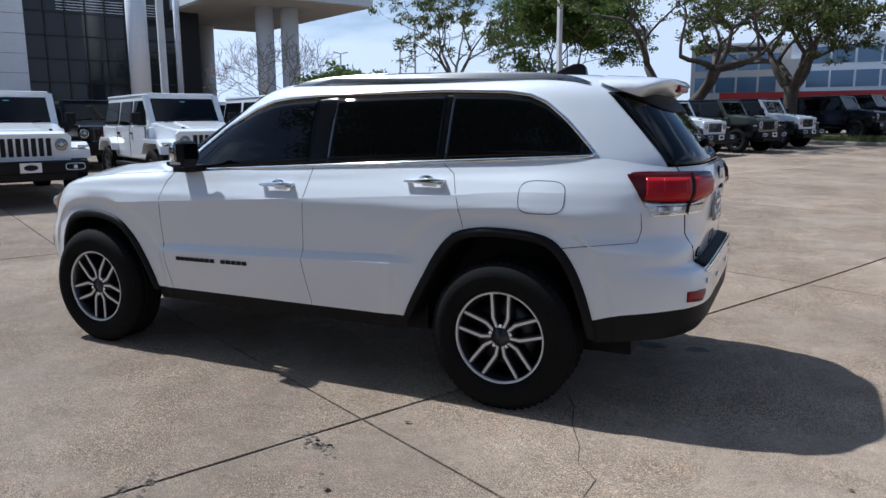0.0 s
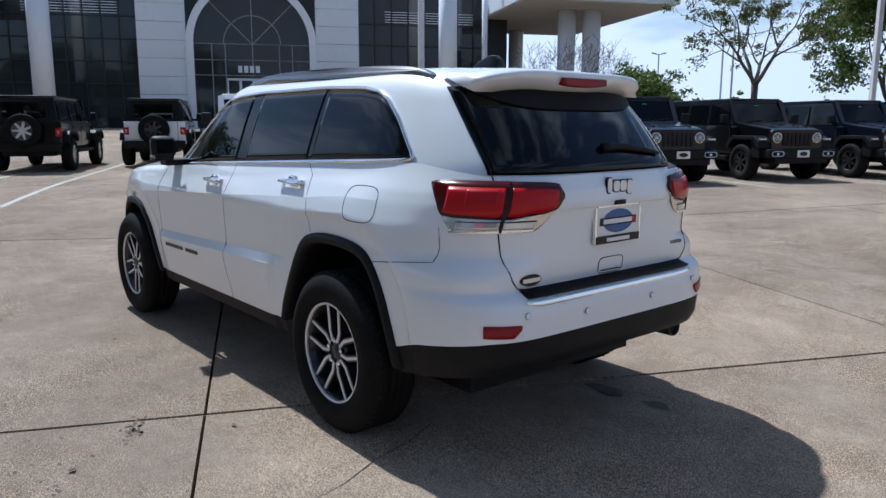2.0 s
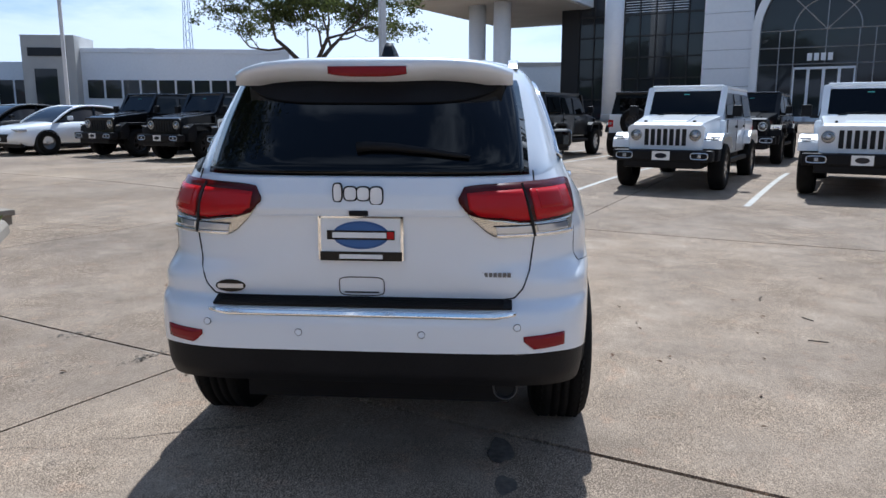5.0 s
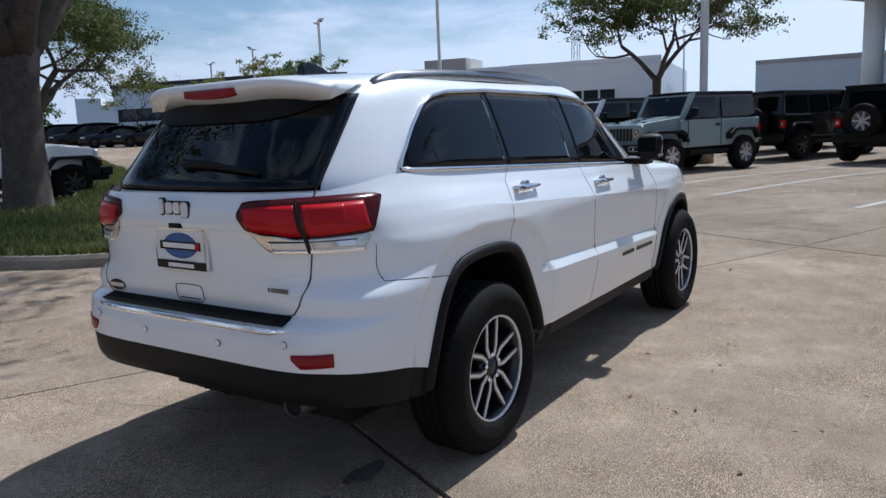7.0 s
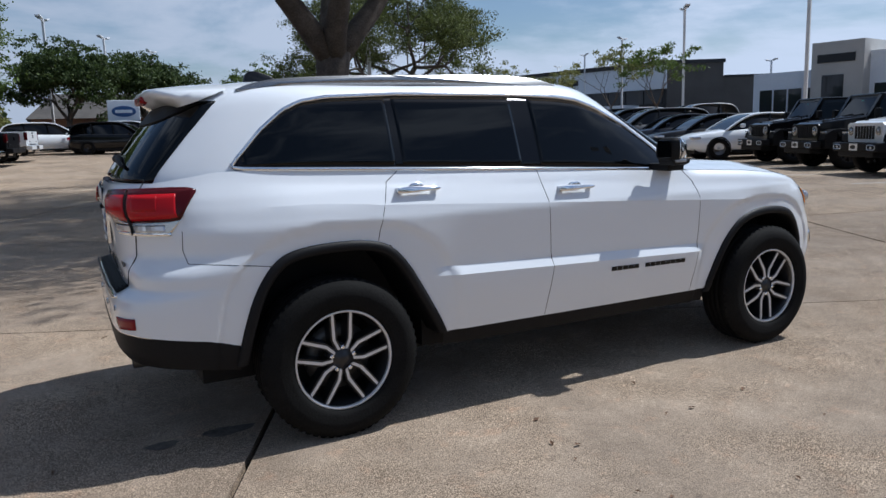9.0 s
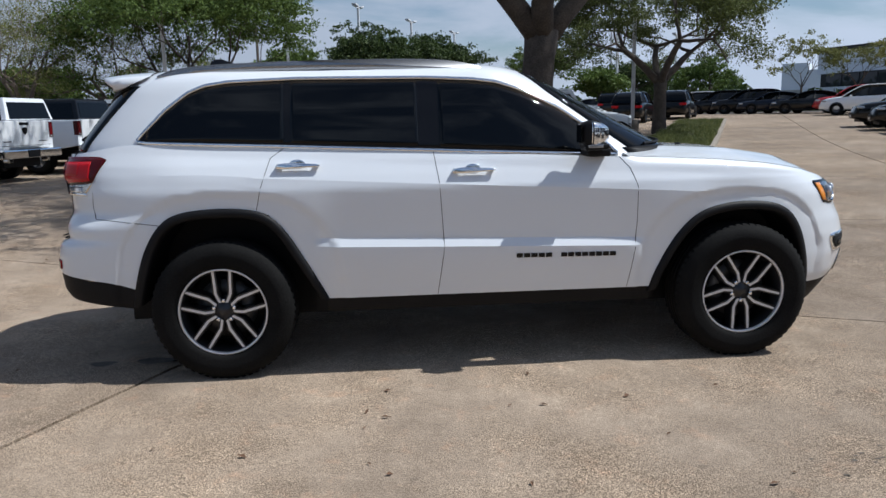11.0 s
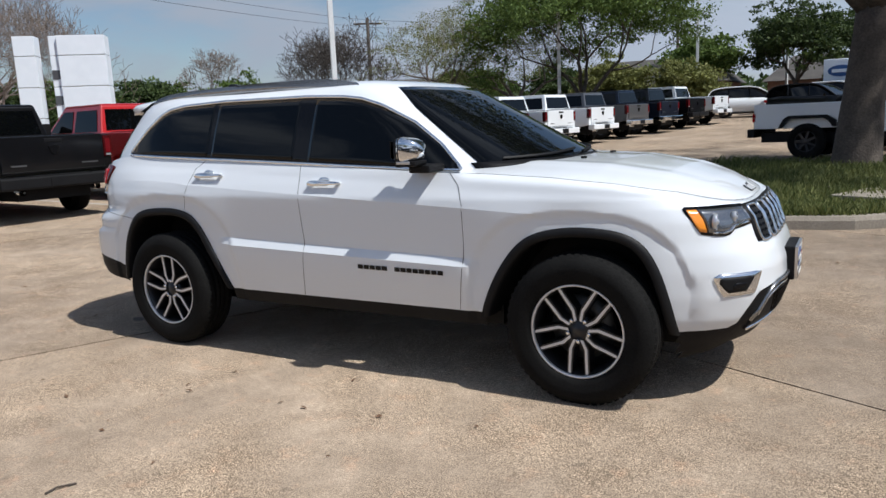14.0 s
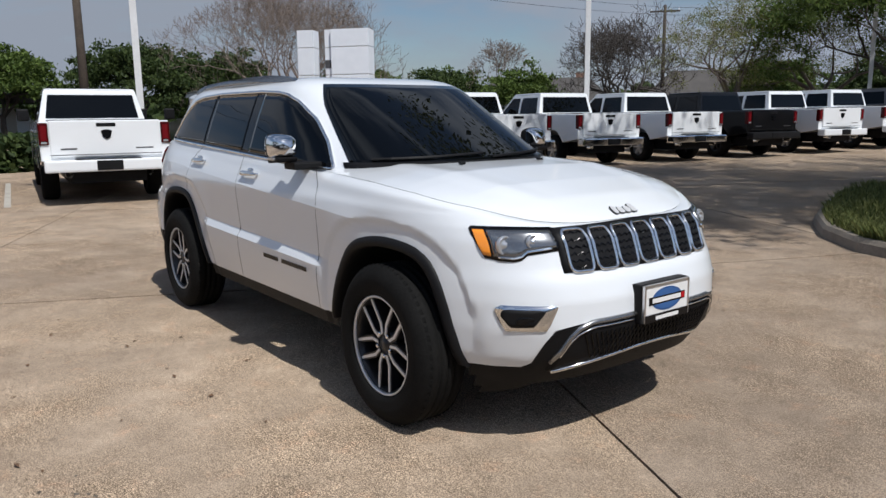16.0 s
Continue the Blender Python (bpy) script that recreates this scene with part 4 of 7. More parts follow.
        hhi = tab(.455, .975, .60, .980, .90, .984, .908, .975)
        for nm, a, b, lo_, hi_, d, mat in (("lamp_border", .45, .914, lambda y: hlo(y) - .007, lambda y: hhi(y) + .005, .003, GLOSSBLK),
                                           ("lamp_bowl", .47, .825, lambda y: hlo(y) + .008, lambda y: hhi(y) - .010, .008, LAMPDARK),
                                           ("lamp_rim", .50, .80, lambda y: hlo(y) + .003, lambda y: hlo(y) + .011, .012, CHROME),
                                           ("amber_corner", .838, .897, lambda y: hlo(y) + .006, lambda y: hhi(y) - .010, .009, AMBER)):
            bm = bmesh.new()
            surf_patch(bm, nose, a, b, lo_, hi_, 22, 5, d, .02)
            part(nm, bm, mat, hl, "", True)
        for a, z, r in ((.76, .915, .040), (.60, .928, .030)):
            bm = bmesh.new()
            c = Vector(nose(a, z))
            revolve(bm, [(r, -.01), (r, .008), (r * .86, .012), (r * .7, .004), (r * .45, .004), (r * .3, .014), (.001, .018)], 24, "x", c)
            part("projector", bm, CLEARLENS, hl, "bright lamp reflector", True)
        # fog lamp
        fg = holder("fog_lamp", "", "")
        fg["label"] = "fog lamp in a chrome surround"
        fg.parent = root
        for nm, a, b, z0, z1, d, mat in (("fog_surround", .546, .728, .564, .672, .006, CHROME), ("fog_recess", .590, .714, .580, .656, .009, PLASTIC), ("fog_glass", .625, .675, .592, .626, .012, GLOSSBLK)):
            bm = bmesh.new()
            k0, k1 = tab(a, z1 - .012, a + .035, z0 + .004, b - .022, z0, b, z1 - .03), tab(a, z1 - .004, a + .02, z1, b - .01, z1, b, z1 - .012)
            surf_patch(bm, ff, a, b, k0, k1, 14, 4, d, .02)
            part(nm, bm, mat, fg, "", True)
    # spoiler
    bm = bmesh.new()
    rows = []
    for j in range(25):
        y = -.555 + 1.11 * j / 24
        t = abs(y) / .555
        e = 1 - t ** 5
        xt = -2.045 - .115 * e
        zt = 1.628 + .045 * e
        dip = .018 * math.exp(-(y / .20) ** 4)
        rows.append([bm.verts.new(p) for p in ((-1.84, y, 1.702 - .045 * t ** 4), (-2.0, y, 1.692 - .050 * t ** 4), (xt, y, zt), (xt - .010, y, zt - .016), (xt + .004, y, zt - .022 - .016 * e - dip), (-2.05, y, 1.578 - dip * .4), (-1.98, y, 1.60))])
    for a, b in zip(rows, rows[1:]):
        for k in range(6):
            bm.faces.new((a[k], a[k + 1], b[k + 1], b[k]))
    bm.faces.new(rows[0]), bm.faces.new(rows[-1])
    sp = part("spoiler", bm, WHITE, root, "white roof spoiler", True)
    bm = bmesh.new()
    surf_patch(bm, lambda y, z: (-2.172, y, z), -.15, .15, lambda y: 1.607 + .010 * (abs(y) / .15) ** 3, lambda y: 1.645, 10, 3, .004, .03)
    part("brake_light", bm, REFLECT, sp, "high red brake light", True)
    bm = bmesh.new()
    surf_patch(bm, lambda y, z: (back_x(y, z) - .012, y, z), -.535, .535, lambda y: 1.508 + .085 * (abs(y) / .535) ** 5, lambda y: 1.60, 30, 4, .004, .03)
    part("spoiler_underside", bm, PLASTIC, sp, "black underside of the spoiler")
    # rear wiper
    bm = bmesh.new()
    wp = [(.02, 1.345), (-.02, 1.350), (-.12, 1.347), (-.25, 1.333), (-.40, 1.312)]
    tube(bm, [(back_x(y, z) - .02, y, z) for y, z in dense(wp)], [.02 - .012 * k / (len(dense(wp)) - 1) for k in range(len(dense(wp)))], 7)
    part("rear_wiper", bm, PLASTIC, root, "black rear wiper", True)
    # antenna
    bm = bmesh.new()
    prism(bm, [(-1.64, 1.70), (-1.628, 1.765), (-1.605, 1.785), (-1.56, 1.786), (-1.49, 1.762), (-1.42, 1.712)], "y", -.034, .034, .006)
    for v in bm.verts:
        v.co.y *= 1 - .62 * smooth01((v.co.z - 1.71) / .08)
    part("antenna_fin", bm, BLACK_P, root, "black shark-fin antenna", True)
    # emblem and trims on the tailgate
    for y, w, dz, h in ((-.090, .028, .004, .062), (-.050, .042, 0, .046), (-.003, .042, 0, .046), (.044, .043, .014, .060)):
        for nm, g, t, mat in (("emblem_backing", .0052, .004, GLOSSBLK), ("emblem_bar", 0, .008, SILVERW)):
            bm = bmesh.new()
            yc, zc, hw, hh = -(y + w / 2), 1.160 - dz + h / 2, w / 2 + g, h / 2 + g * 1.0
            ring = [(yc + hw * math.copysign(abs(math.cos(a)) ** .6, math.cos(a)), zc + hh * math.copysign(abs(math.sin(a)) ** .6, math.sin(a))) for a in [2 * math.pi * k / 20 for k in range(20)]]
            prism(bm, ring, "x", rear_x(y, 1.18) + .006, rear_x(y, 1.18) - t)
            part(nm, bm, mat, root, "plain shape where the maker's emblem stands")
    badge_bars(root, "trim_badge", "chrome bars where the trim name stands", [((rear_x(.5, .885), -(.44 + k * .017), .875), (rear_x(.5, .885), -(.453 + k * .017), .875)) for k in range(7)], .016, GRAPH_P)
    bm = bmesh.new()
    ring = [(.505 + .058 * math.cos(a), .825 + .024 * math.sin(a)) for a in [2 * math.pi * i / 24 for i in range(24)]]
    prism(bm, ring, "x", rear_x(.5, .82) - .006, rear_x(.5, .82) + .01)
    ov = part("dealer_oval", bm, GLOSSBLK, root, "small dark dealer oval with a bar")
    part("oval_bar", boxes((rear_x(.5, .82) - .008, rear_x(.5, .82), .455, .555, .816, .833)), CLEARLENS, ov)
    bm = bmesh.new()
    surf_patch(bm, lambda y, z: (rear_x(y, z), y, z), -.52, .52, lambda y: 1.098, lambda y: 1.104, 20, 1, .002, .01)
    part("tailgate_crease", bm, PANELW, root)
    dealer_plate(root, rear_x(.15, 1.0) - .012, -.005, .943, 1.098, -1)
    part("camera_pod", boxes((rear_x(0, 1.11) - .012, rear_x(0, 1.11) + .02, -.035, .035, 1.102, 1.122), bev=.005), PLASTIC, root, "small black camera pod")
    bm = bmesh.new()
    c = [(.0 + .085 * math.copysign(abs(math.cos(a)) ** .4, math.cos(a)), .832 + .036 * math.copysign(abs(math.sin(a)) ** .4, math.sin(a))) for a in [2 * math.pi * i / 40 for i in range(40)]]
    tube(bm, [(rear_x(y, z) - .001, y, z) for y, z in c], .002, 4, True)
    hitch = part("hitch_cover", bm, SEAM, root, "outline of the recessed grip")
    part("grip_shadow", boxes((rear_x(0, .815) - .003, rear_x(0, .815) + .01, -.065, .065, .806, .811)), SEAM, hitch)
    # bumper step and chrome
    bm = bmesh.new()
    surf_patch(bm, lambda y, t: (rear_x(y, .785) + (rear_x(y, .755) - rear_x(y, .785)) * t, y, .783 - .018 * t), -.56, .56, lambda y: 0.0, lambda y: 1.0, 30, 3, .006, .01)
    part("bumper_step", bm, PLASTIC, root, "ribbed black bumper step", True)
    for k in range(5):
        bm = bmesh.new()
        tube(bm, [(rear_x(y, .77) + .02 - .016 * k, y, .789 - .0032 * k) for y in np.linspace(-.53, .53, 16)], .004, 4)
        part("step_rib", bm, PLASTIC, root)
    bm = bmesh.new()
    surf_patch(bm, lambda y, z: (rear_x(y, z), y, z), -.575, .575, lambda y: .727 + .014 * smooth01((abs(y) - .5) / .08), lambda y: .752, 30, 3, .007, .012)
    part("bumper_chrome", bm, CHROME, root, "chrome strip across the rear bumper", True)
    # exhaust
    bm = bmesh.new()
    revolve(bm, [(.041, -2.345), (.044, -2.351), (.047, -2.345), (.047, -2.2), (.041, -2.2)], 28, "x", (0, -.54, .444), close=True)
    part("exhaust_tip", bm, DISCM, root, "oval dark steel exhaust tip", True)
    bm = bmesh.new()
    revolve(bm, [(.040, -2.328), (.001, -2.32)], 20, "x", (0, -.54, .444))
    part("exhaust_bore", bm, SEAM, root)
    # grille
    gr = holder("grille", "", "")
    gr["label"] = "black grille with seven chrome-framed slots"
    gr.parent = root
    gx = lambda y, z: (front_x(y, z), y, z)
    bm = bmesh.new()
    surf_patch(bm, gx, -.492, .492, lambda y: .792 + .012 * abs(y), lambda y: .982 - .01 * abs(y), 30, 4, .004, .02)
    part("grille_panel", bm, PLASTIC, gr, "", True)
    for k in range(7):
        yc = (k - 3) * .1345
        hw = .056
        bm = bmesh.new()
        c = [(yc + hw * math.copysign(abs(math.cos(a)) ** .35, math.cos(a)), .885 + .084 * math.copysign(abs(math.sin(a)) ** .35, math.sin(a))) for a in [2 * math.pi * (i + .5) / 48 for i in range(48)]]
        tube(bm, [(front_x(y, z) + .006, y, z) for y, z in c], .0085, 6, True)
        sl = part("slot_frame", bm, CHROME, gr, "chrome slot frame", True)
        bm = bmesh.new()
        for a in range(6):
            z = .815 + .028 * a
            tube(bm, [(front_x(yc + t * hw * .9, z) + .006, yc + t * hw * .9, z + .008 * math.sin(t * 9 + a * 3.14)) for t in np.linspace(-1, 1, 9)], .0032, 4)
        part("slot_mesh", bm, GLOSSBLK, sl)
    # emblem shapes lying on the sloping front edge of the hood
    for y, w, lo in ((-.078, .030, .0), (-.042, .036, .008), (-.001, .036, .008), (.040, .036, -.004)):
        for nm, g, t, mat in (("hood_emblem_backing", .004, .006, GLOSSBLK), ("hood_emblem", 0, .009, SILVERW)):
            bm = bmesh.new()
            yc, hw = y + w / 2, w / 2 + g
            rim = [(yc + hw * math.copysign(abs(math.cos(a)) ** .6, math.cos(a)), .5 + (.5 + g * 16) * math.copysign(abs(math.sin(a)) ** .6, math.sin(a))) for a in [2 * math.pi * k / 16 for k in range(16)]]
            rows = [[bm.verts.new((2.146 - (.042 - lo) * u + .53 * q, yy, .998 + (.027 - lo * .6) * u + .85 * q)) for yy, u in rim] for q in (-.006, t)]
            bm.faces.new(rows[1])
            for k in range(16):
                bm.faces.new((rows[0][k], rows[0][(k + 1) % 16], rows[1][(k + 1) % 16], rows[1][k]))
            bmesh.ops.recalc_face_normals(bm, faces=bm.faces[:])
            part(nm, bm, mat, root, "plain shape where the hood emblem stands")
    # front intake
    ik = holder("front_intake", "", "")
    ik["label"] = "wide black lower intake with chrome edge"
    ik.parent = root
    bm = bmesh.new()
    surf_patch(bm, gx, -.535, .535, lambda y: .44 - .24 * y * y, INTAKE_TOP, 40, 5, .006, .03)
    part("intake_mesh", bm, PLASTIC, ik, "", True)
    bm = bmesh.new()
    for i in range(30):
        y = -.38 + .76 * i / 29
        for e in (1, -1):
            tube(bm, [(front_x(y + e * t * .055, .425 + .12 * t) + .010, y + e * t * .055, .425 + .12 * t) for t in (0, .5, 1)], .0035, 4)
    part("mesh_bar", bm, GLOSSBLK, ik)
    loop = [(y, INTAKE_TOP(y) + .008) for y in np.linspace(-.545, .545, 40)] + [(y, .432 - .24 * y * y) for y in np.linspace(.52, -.52, 40)]
    bm = bmesh.new()
    tube(bm, [(front_x(y, z) + .006, y, z) for y, z in loop[40:]], .010, 6)
    part("chrome_sill", bm, CHROME, ik, "chrome lower edge", True)
    bm = bmesh.new()
    tube(bm, [(front_x(y, z) + .004, y, z) for y, z in loop[:40]], .012, 6)
    part("intake_brow", bm, RAILM, ik, "dark upper edge", True)
    bm = bmesh.new()
    tube(bm, [(front_x(y, INTAKE_TOP(y) - .012) + .010, y, INTAKE_TOP(y) - .012) for y in np.linspace(-.52, .52, 40)], .0045, 5)
    part("chrome_brow", bm, CHROME, ik, "thin bright upper line", True)
    part("plate_bracket", boxes((front_x(0, .62) - .02, 2.372, -.165, .165, .548, .722), bev=.008), PLASTIC, root, "black plate bracket")
    dealer_plate(root, 2.378, 0.0, .560, .712, 1, "front_plate")
    # washer nozzles
    for y in (-.28, .28):
        part("washer_nozzle", boxes((1.28, 1.31, y - .014, y + .014, 1.198, 1.210), bev=.004), PLASTIC, root)
    return root


make_suv()


# ---- parked vehicles ----
PROTO = {}


def simple_wheel(root, x, y, r, w, rim_mat, spokes=7, spare=False):
    """y > 0 faces outwards to +y."""
    sd = 1 if y >= 0 else -1
    h = holder("wheel", "", "")
    h.parent = root
    h["label"] = "wheel with black tyre"
    h.matrix_basis = pose(x, y, r, 0, 0, 0 if sd > 0 else 180) if not spare else pose(x, y, 1.0, 0, 0, 90)
    bm = bmesh.new()
    revolve(bm, [(r * .58, -w * .5), (r * .86, -w * .52), (r * .97, -w * .44), (r, -w * .3), (r, w * .3), (r * .97, w * .44), (r * .86, w * .52), (r * .58, w * .5)], 28, close=True)
    part("tyre", bm, RUBBER, h, "", True)
    bm = bmesh.new()
    revolve(bm, [(r * .58, -w * .3), (r * .57, w * .2), (r * .60, w * .47), (r * .55, w * .48), (r * .52, w * .25), (r * .3, w * .1), (.001, w * .1)], 28, caps=False)
    part("rim", bm, DARKALLOY if rim_mat is not RIMSILVER else GRAPH_P, h, "", True)
    for k in range(spokes):
        a = 2 * math.pi * k / spokes
        bm = bmesh.new()
        c, s = math.cos(a), math.sin(a)
        q = []
        for rr, hw in ((r * .10, r * .07), (r * .57, r * .055)):
            for o in (-hw, hw):
                for yy in (w * .15, w * .44):
                    q.append(bm.verts.new((rr * c - o * s, yy, rr * s + o * c)))
        for f in ((0, 1, 3, 2), (4, 6, 7, 5), (0, 4, 5, 1), (2, 3, 7, 6), (1, 5, 7, 3), (0, 2, 6, 4)):
            bm.faces.new([q[i] for i in f])
        part("spoke", bm, rim_mat, h)
    bm = bmesh.new()
    revolve(bm, [(r * .14, w * .1), (r * .13, w * .46), (.001, w * .47)], 12)
    part("hub_cap", bm, rim_mat, h)
    return h


def bars7(root, x, z0, z1, pitch, hw, mat):
    for k in range(7):
        y = (k - 3) * pitch
        part("grille_slot", boxes((x - .02, x + .012, y - hw, y + hw, z0, z1), bev=.006), mat, root)


def off_roader(col, top, doors=4, fender=None, rim=None, rimspare=None, bed=False):
    """A square-cut off-roader, front axle at the origin, nose to +x."""
    wb = 3.49 if bed else (3.008 if doors == 4 else 2.46)
    root = holder("off_roader", "", "car")
    fm = fender or PLASTIC
    rm = rim or RIMSILVER
    rear = -wb - (1.18 if bed else .62)
    cab_r = -2.75 if bed else rear
    # tub with door cut lines
    bm = bmesh.new()
    prism(bm, [(-.42, .58), (-.42, 1.20), (cab_r, 1.22), (cab_r, .60)], "y", -.79, .79, .03)
    part("tub", bm, col, root, "painted body tub", False)
    part("chassis", boxes((rear + .1, .55, -.55, .55, .38, .60)), PLASTIC, root)
    bm = bmesh.new()
    prism(bm, [(.60, .70), (.63, 1.11), (.50, 1.165), (-.50, 1.285), (-.50, .70)], "y", -.62, .62, .03)
    for v in bm.verts:
        v.co.y *= 1 + .18 * (.6 - v.co.x) / 1.1 - .05
    part("hood", bm, col, root, "painted hood and nose")
    bm = bmesh.new()
    prism(bm, [(.46, 1.12), (.40, 1.20), (-.46, 1.305), (-.48, 1.2)], "y", -.31, .31, .025)
    part("hood_bulge", bm, col, root)
    for y in (-.42, .42):
        part("hood_latch", boxes((.34, .42, y - .02, y + .02, 1.15, 1.205), bev=.006), PLASTIC, root)
    bm = bmesh.new()
    prism(bm, [(-.62, .66), (-.66, 1.08), (-.60, 1.13), (.60, 1.13), (.66, 1.08), (.62, .66)], "x", .60, .66, .015)
    part("grille_panel", bm, col, root, "painted seven-slot grille")
    bars7(root, .665, .78, 1.06, .106, .034, SEAM)
    for sd in (1, -1):
        bm = bmesh.new()
        revolve(bm, [(.098, .64), (.098, .672), (.085, .680), (.05, .676), (.001, .686)], 20, "x", (0, sd * .50, .955))
        hl = part("headlamp", bm, LAMPDARK, root, "round clear headlamp", True)
        bm = bmesh.new()
        revolve(bm, [(.112, .66), (.112, .676), (.099, .676), (.099, .66)], 20, "x", (0, sd * .50, .955), close=True)
        part("headlamp_ring", bm, SATIN, hl)
        bm = bmesh.new()
        revolve(bm, [(.040, .67), (.038, .688), (.001, .69)], 14, "x", (0, sd * .50, .955))
        part("lamp_core", bm, CLEARLENS, hl, "", True)
        for x0, x1, z in ((-.55, .62, .93), (-wb - .55, -wb + .55, .93)):
            if bed and x0 < -1:
                x0, x1 = -wb - .6, -wb + .6
            bm = bmesh.new()
            prism(bm, [(x0, z - .22), (x0 + .1, z - .02), (x0 + .22, z + .06), (x1 - .2, z + .06), (x1, z - .06), (x1 + .02, z - .20), (x1 - .06, z - .20), (x1 - .14, z - .06), (x1 - .25, z), (x0 + .27, z), (x0 + .17, z - .06), (x0 + .08, z - .22)], "y", sd * .60, sd * .93, .012)
            part("fender", bm, fm, root, "broad flat fender")
        part("turn_signal", boxes((.585, .645, *sorted((sd * .74, sd * .90)), .905, .94), bev=.01), CLEARLENS, root)
        part("inner_fender", boxes((.30, .60, *sorted((sd * .58, sd * .88)), .52, .90), bev=.02), PLASTIC, root, "black inner fender")
        part("side_step", boxes((-wb + .55, -.6, *sorted((sd * .78, sd * .88)), .44, .52), bev=.02), PLASTIC, root)
        mr = part("mirror", boxes((-.70, -.58, *sorted((sd * .86, sd * 1.02)), 1.27, 1.47), bev=.025), PLASTIC, root, "black door mirror")
        part("mirror_arm", boxes((-.68, -.62, *sorted((sd * .76, sd * .88)), 1.24, 1.30)), PLASTIC, mr)
        fg = part("fog_lamp", boxes((.86, .91, *sorted((sd * .60, sd * .66)), .585, .645), bev=.01), CLEARLENS, root)
        bm = bmesh.new()
        tube(bm, [(.905, sd * (.63 + .14 * math.copysign(abs(math.cos(a)) ** .5, math.cos(a))), .615 + .052 * math.copysign(abs(math.sin(a)) ** .5, math.sin(a))) for a in [2 * math.pi * k / 20 for k in range(20)]], .009, 4, True)
        part("fog_ring", bm, SATIN, fg, "bright fog lamp ring")
        # doors: outline strips, handle and panes
        cuts = [-.62, -1.62, -2.50] if doors == 4 else [-.62, -1.72]
        for k, (a, b) in enumerate(zip(cuts, cuts[1:])):
            d = part("door", boxes((b + .015, a - .015, *sorted((sd * .788, sd * .798)), .62, 1.205), bev=.004), col, root, "painted flat door")
            part("door_handle", boxes((b + .06, b + .20, *sorted((sd * .796, sd * .825)), 1.06, 1.10), bev=.008), PLASTIC, d)
            for e in (a, b):
                part("door_gap", boxes((e - .008, e + .008, *sorted((sd * .787, sd * .800)), .62, 1.21)), SEAM, d)
            w0, w1 = a - .06, b + .07
            bm = bmesh.new()
            prism(bm, [(w0 - (.0 if k else .02), 1.24), (w0 - (.02 if k else .20), 1.70), (w1, 1.70), (w1, 1.24)], "y", sd * .752, sd * .766)
            for v in bm.verts:
                v.co.y -= sd * (v.co.z - 1.24) * .19
            part("side_window", bm, GLASS, d)
        if not bed:
            a, b = cuts[-1] - .08, cab_r + .12
            bm = bmesh.new()
            prism(bm, [(a, 1.25), (a - .02, 1.70), (b + .06, 1.70), (b, 1.25)], "y", sd * .752, sd * .766)
            for v in bm.verts:
                v.co.y -= sd * (v.co.z - 1.24) * .19
            part("quarter_window", bm, GLASS, root)
        tl = part("tail_lamp", boxes((rear - .035, rear + .05, *sorted((sd * .66, sd * .80)), .86, 1.06), bev=.012), REDLENS, root, "square red tail lamp")
        part("lamp_core", boxes((rear - .04, rear - .03, *sorted((sd * .70, sd * .76)), .92, 1.0)), CLEARLENS, tl)
    # upper body and roof
    rz = 1.84
    bm = bmesh.new()
    box(bm, cab_r + .02, -.58, -.745, .745, 1.20, rz - .06, bev=.02, top=(cab_r + .10, -.90, -.645, .645))
    part("cabin", bm, top, root, "upper body with pillars")
    part("roof_panel", boxes((cab_r + .07, -.84, -.66, .66, rz - .07, rz), bev=.03), top, root, "flat roof panel")
    bm = bmesh.new()
    prism(bm, [(-.535, 1.30), (-.56, 1.30), (-.875, 1.735), (-.855, 1.745)], "y", -.61, .61)
    part("windshield", bm, GLASS, root, "flat dark windshield")
    bm = bmesh.new()
    for sd in (1, -1):
        prism(bm, [(-.49, 1.20), (-.60, 1.20), (-.93, 1.80), (-.84, 1.80)], "y", sd * .61, sd * .72)
    prism(bm, [(-.84, 1.735), (-.92, 1.735), (-.92, 1.81), (-.86, 1.81)], "y", -.70, .70)
    prism(bm, [(-.48, 1.22), (-.60, 1.22), (-.60, 1.305), (-.53, 1.305)], "y", -.70, .70)
    part("windshield_frame", bm, col, root, "painted windshield frame")
    part("rear_window", boxes((cab_r + .015, cab_r + .05, -.50, .50, 1.30, 1.68), bev=.01), GLASS, root)
    for y in (-.25, .22):
        bm = bmesh.new()
        tube(bm, [(-.50, y - .2, 1.30), (-.55, y + .25, 1.345)], .012, 5)
        part("wiper", bm, PLASTIC, root)
    part("front_bumper", boxes((.66, .90, -.84, .84, .52, .71), bev=.035), PLASTIC, root, "black front bumper")
    part("bumper_valance", boxes((.55, .86, -.66, .66, .40, .54), bev=.03), PLASTIC, root)
    part("windshield_sticker", boxes((-.845, -.80, -.05, .05, 1.655, 1.685)), STICKER, root)
    part("rear_bumper", boxes((rear - .16, rear + .02, -.78, .78, .50, .70), bev=.03), PLASTIC, root, "black rear bumper")
    pl = part("front_plate", boxes((.900, .910, -.15, .15, .54, .69)), PLATE_W, root, "white plate with a dark oval")
    bm = bmesh.new()
    prism(bm, [(.10 * math.cos(i * .3927), .615 + .045 * math.sin(i * .3927)) for i in range(16)], "x", .908, .914)
    part("plate_oval", bm, NAVY_P, pl)
    for x in (0, -wb):
        for y in (.80, -.80):
            simple_wheel(root, x, y, .405, .25, rm)
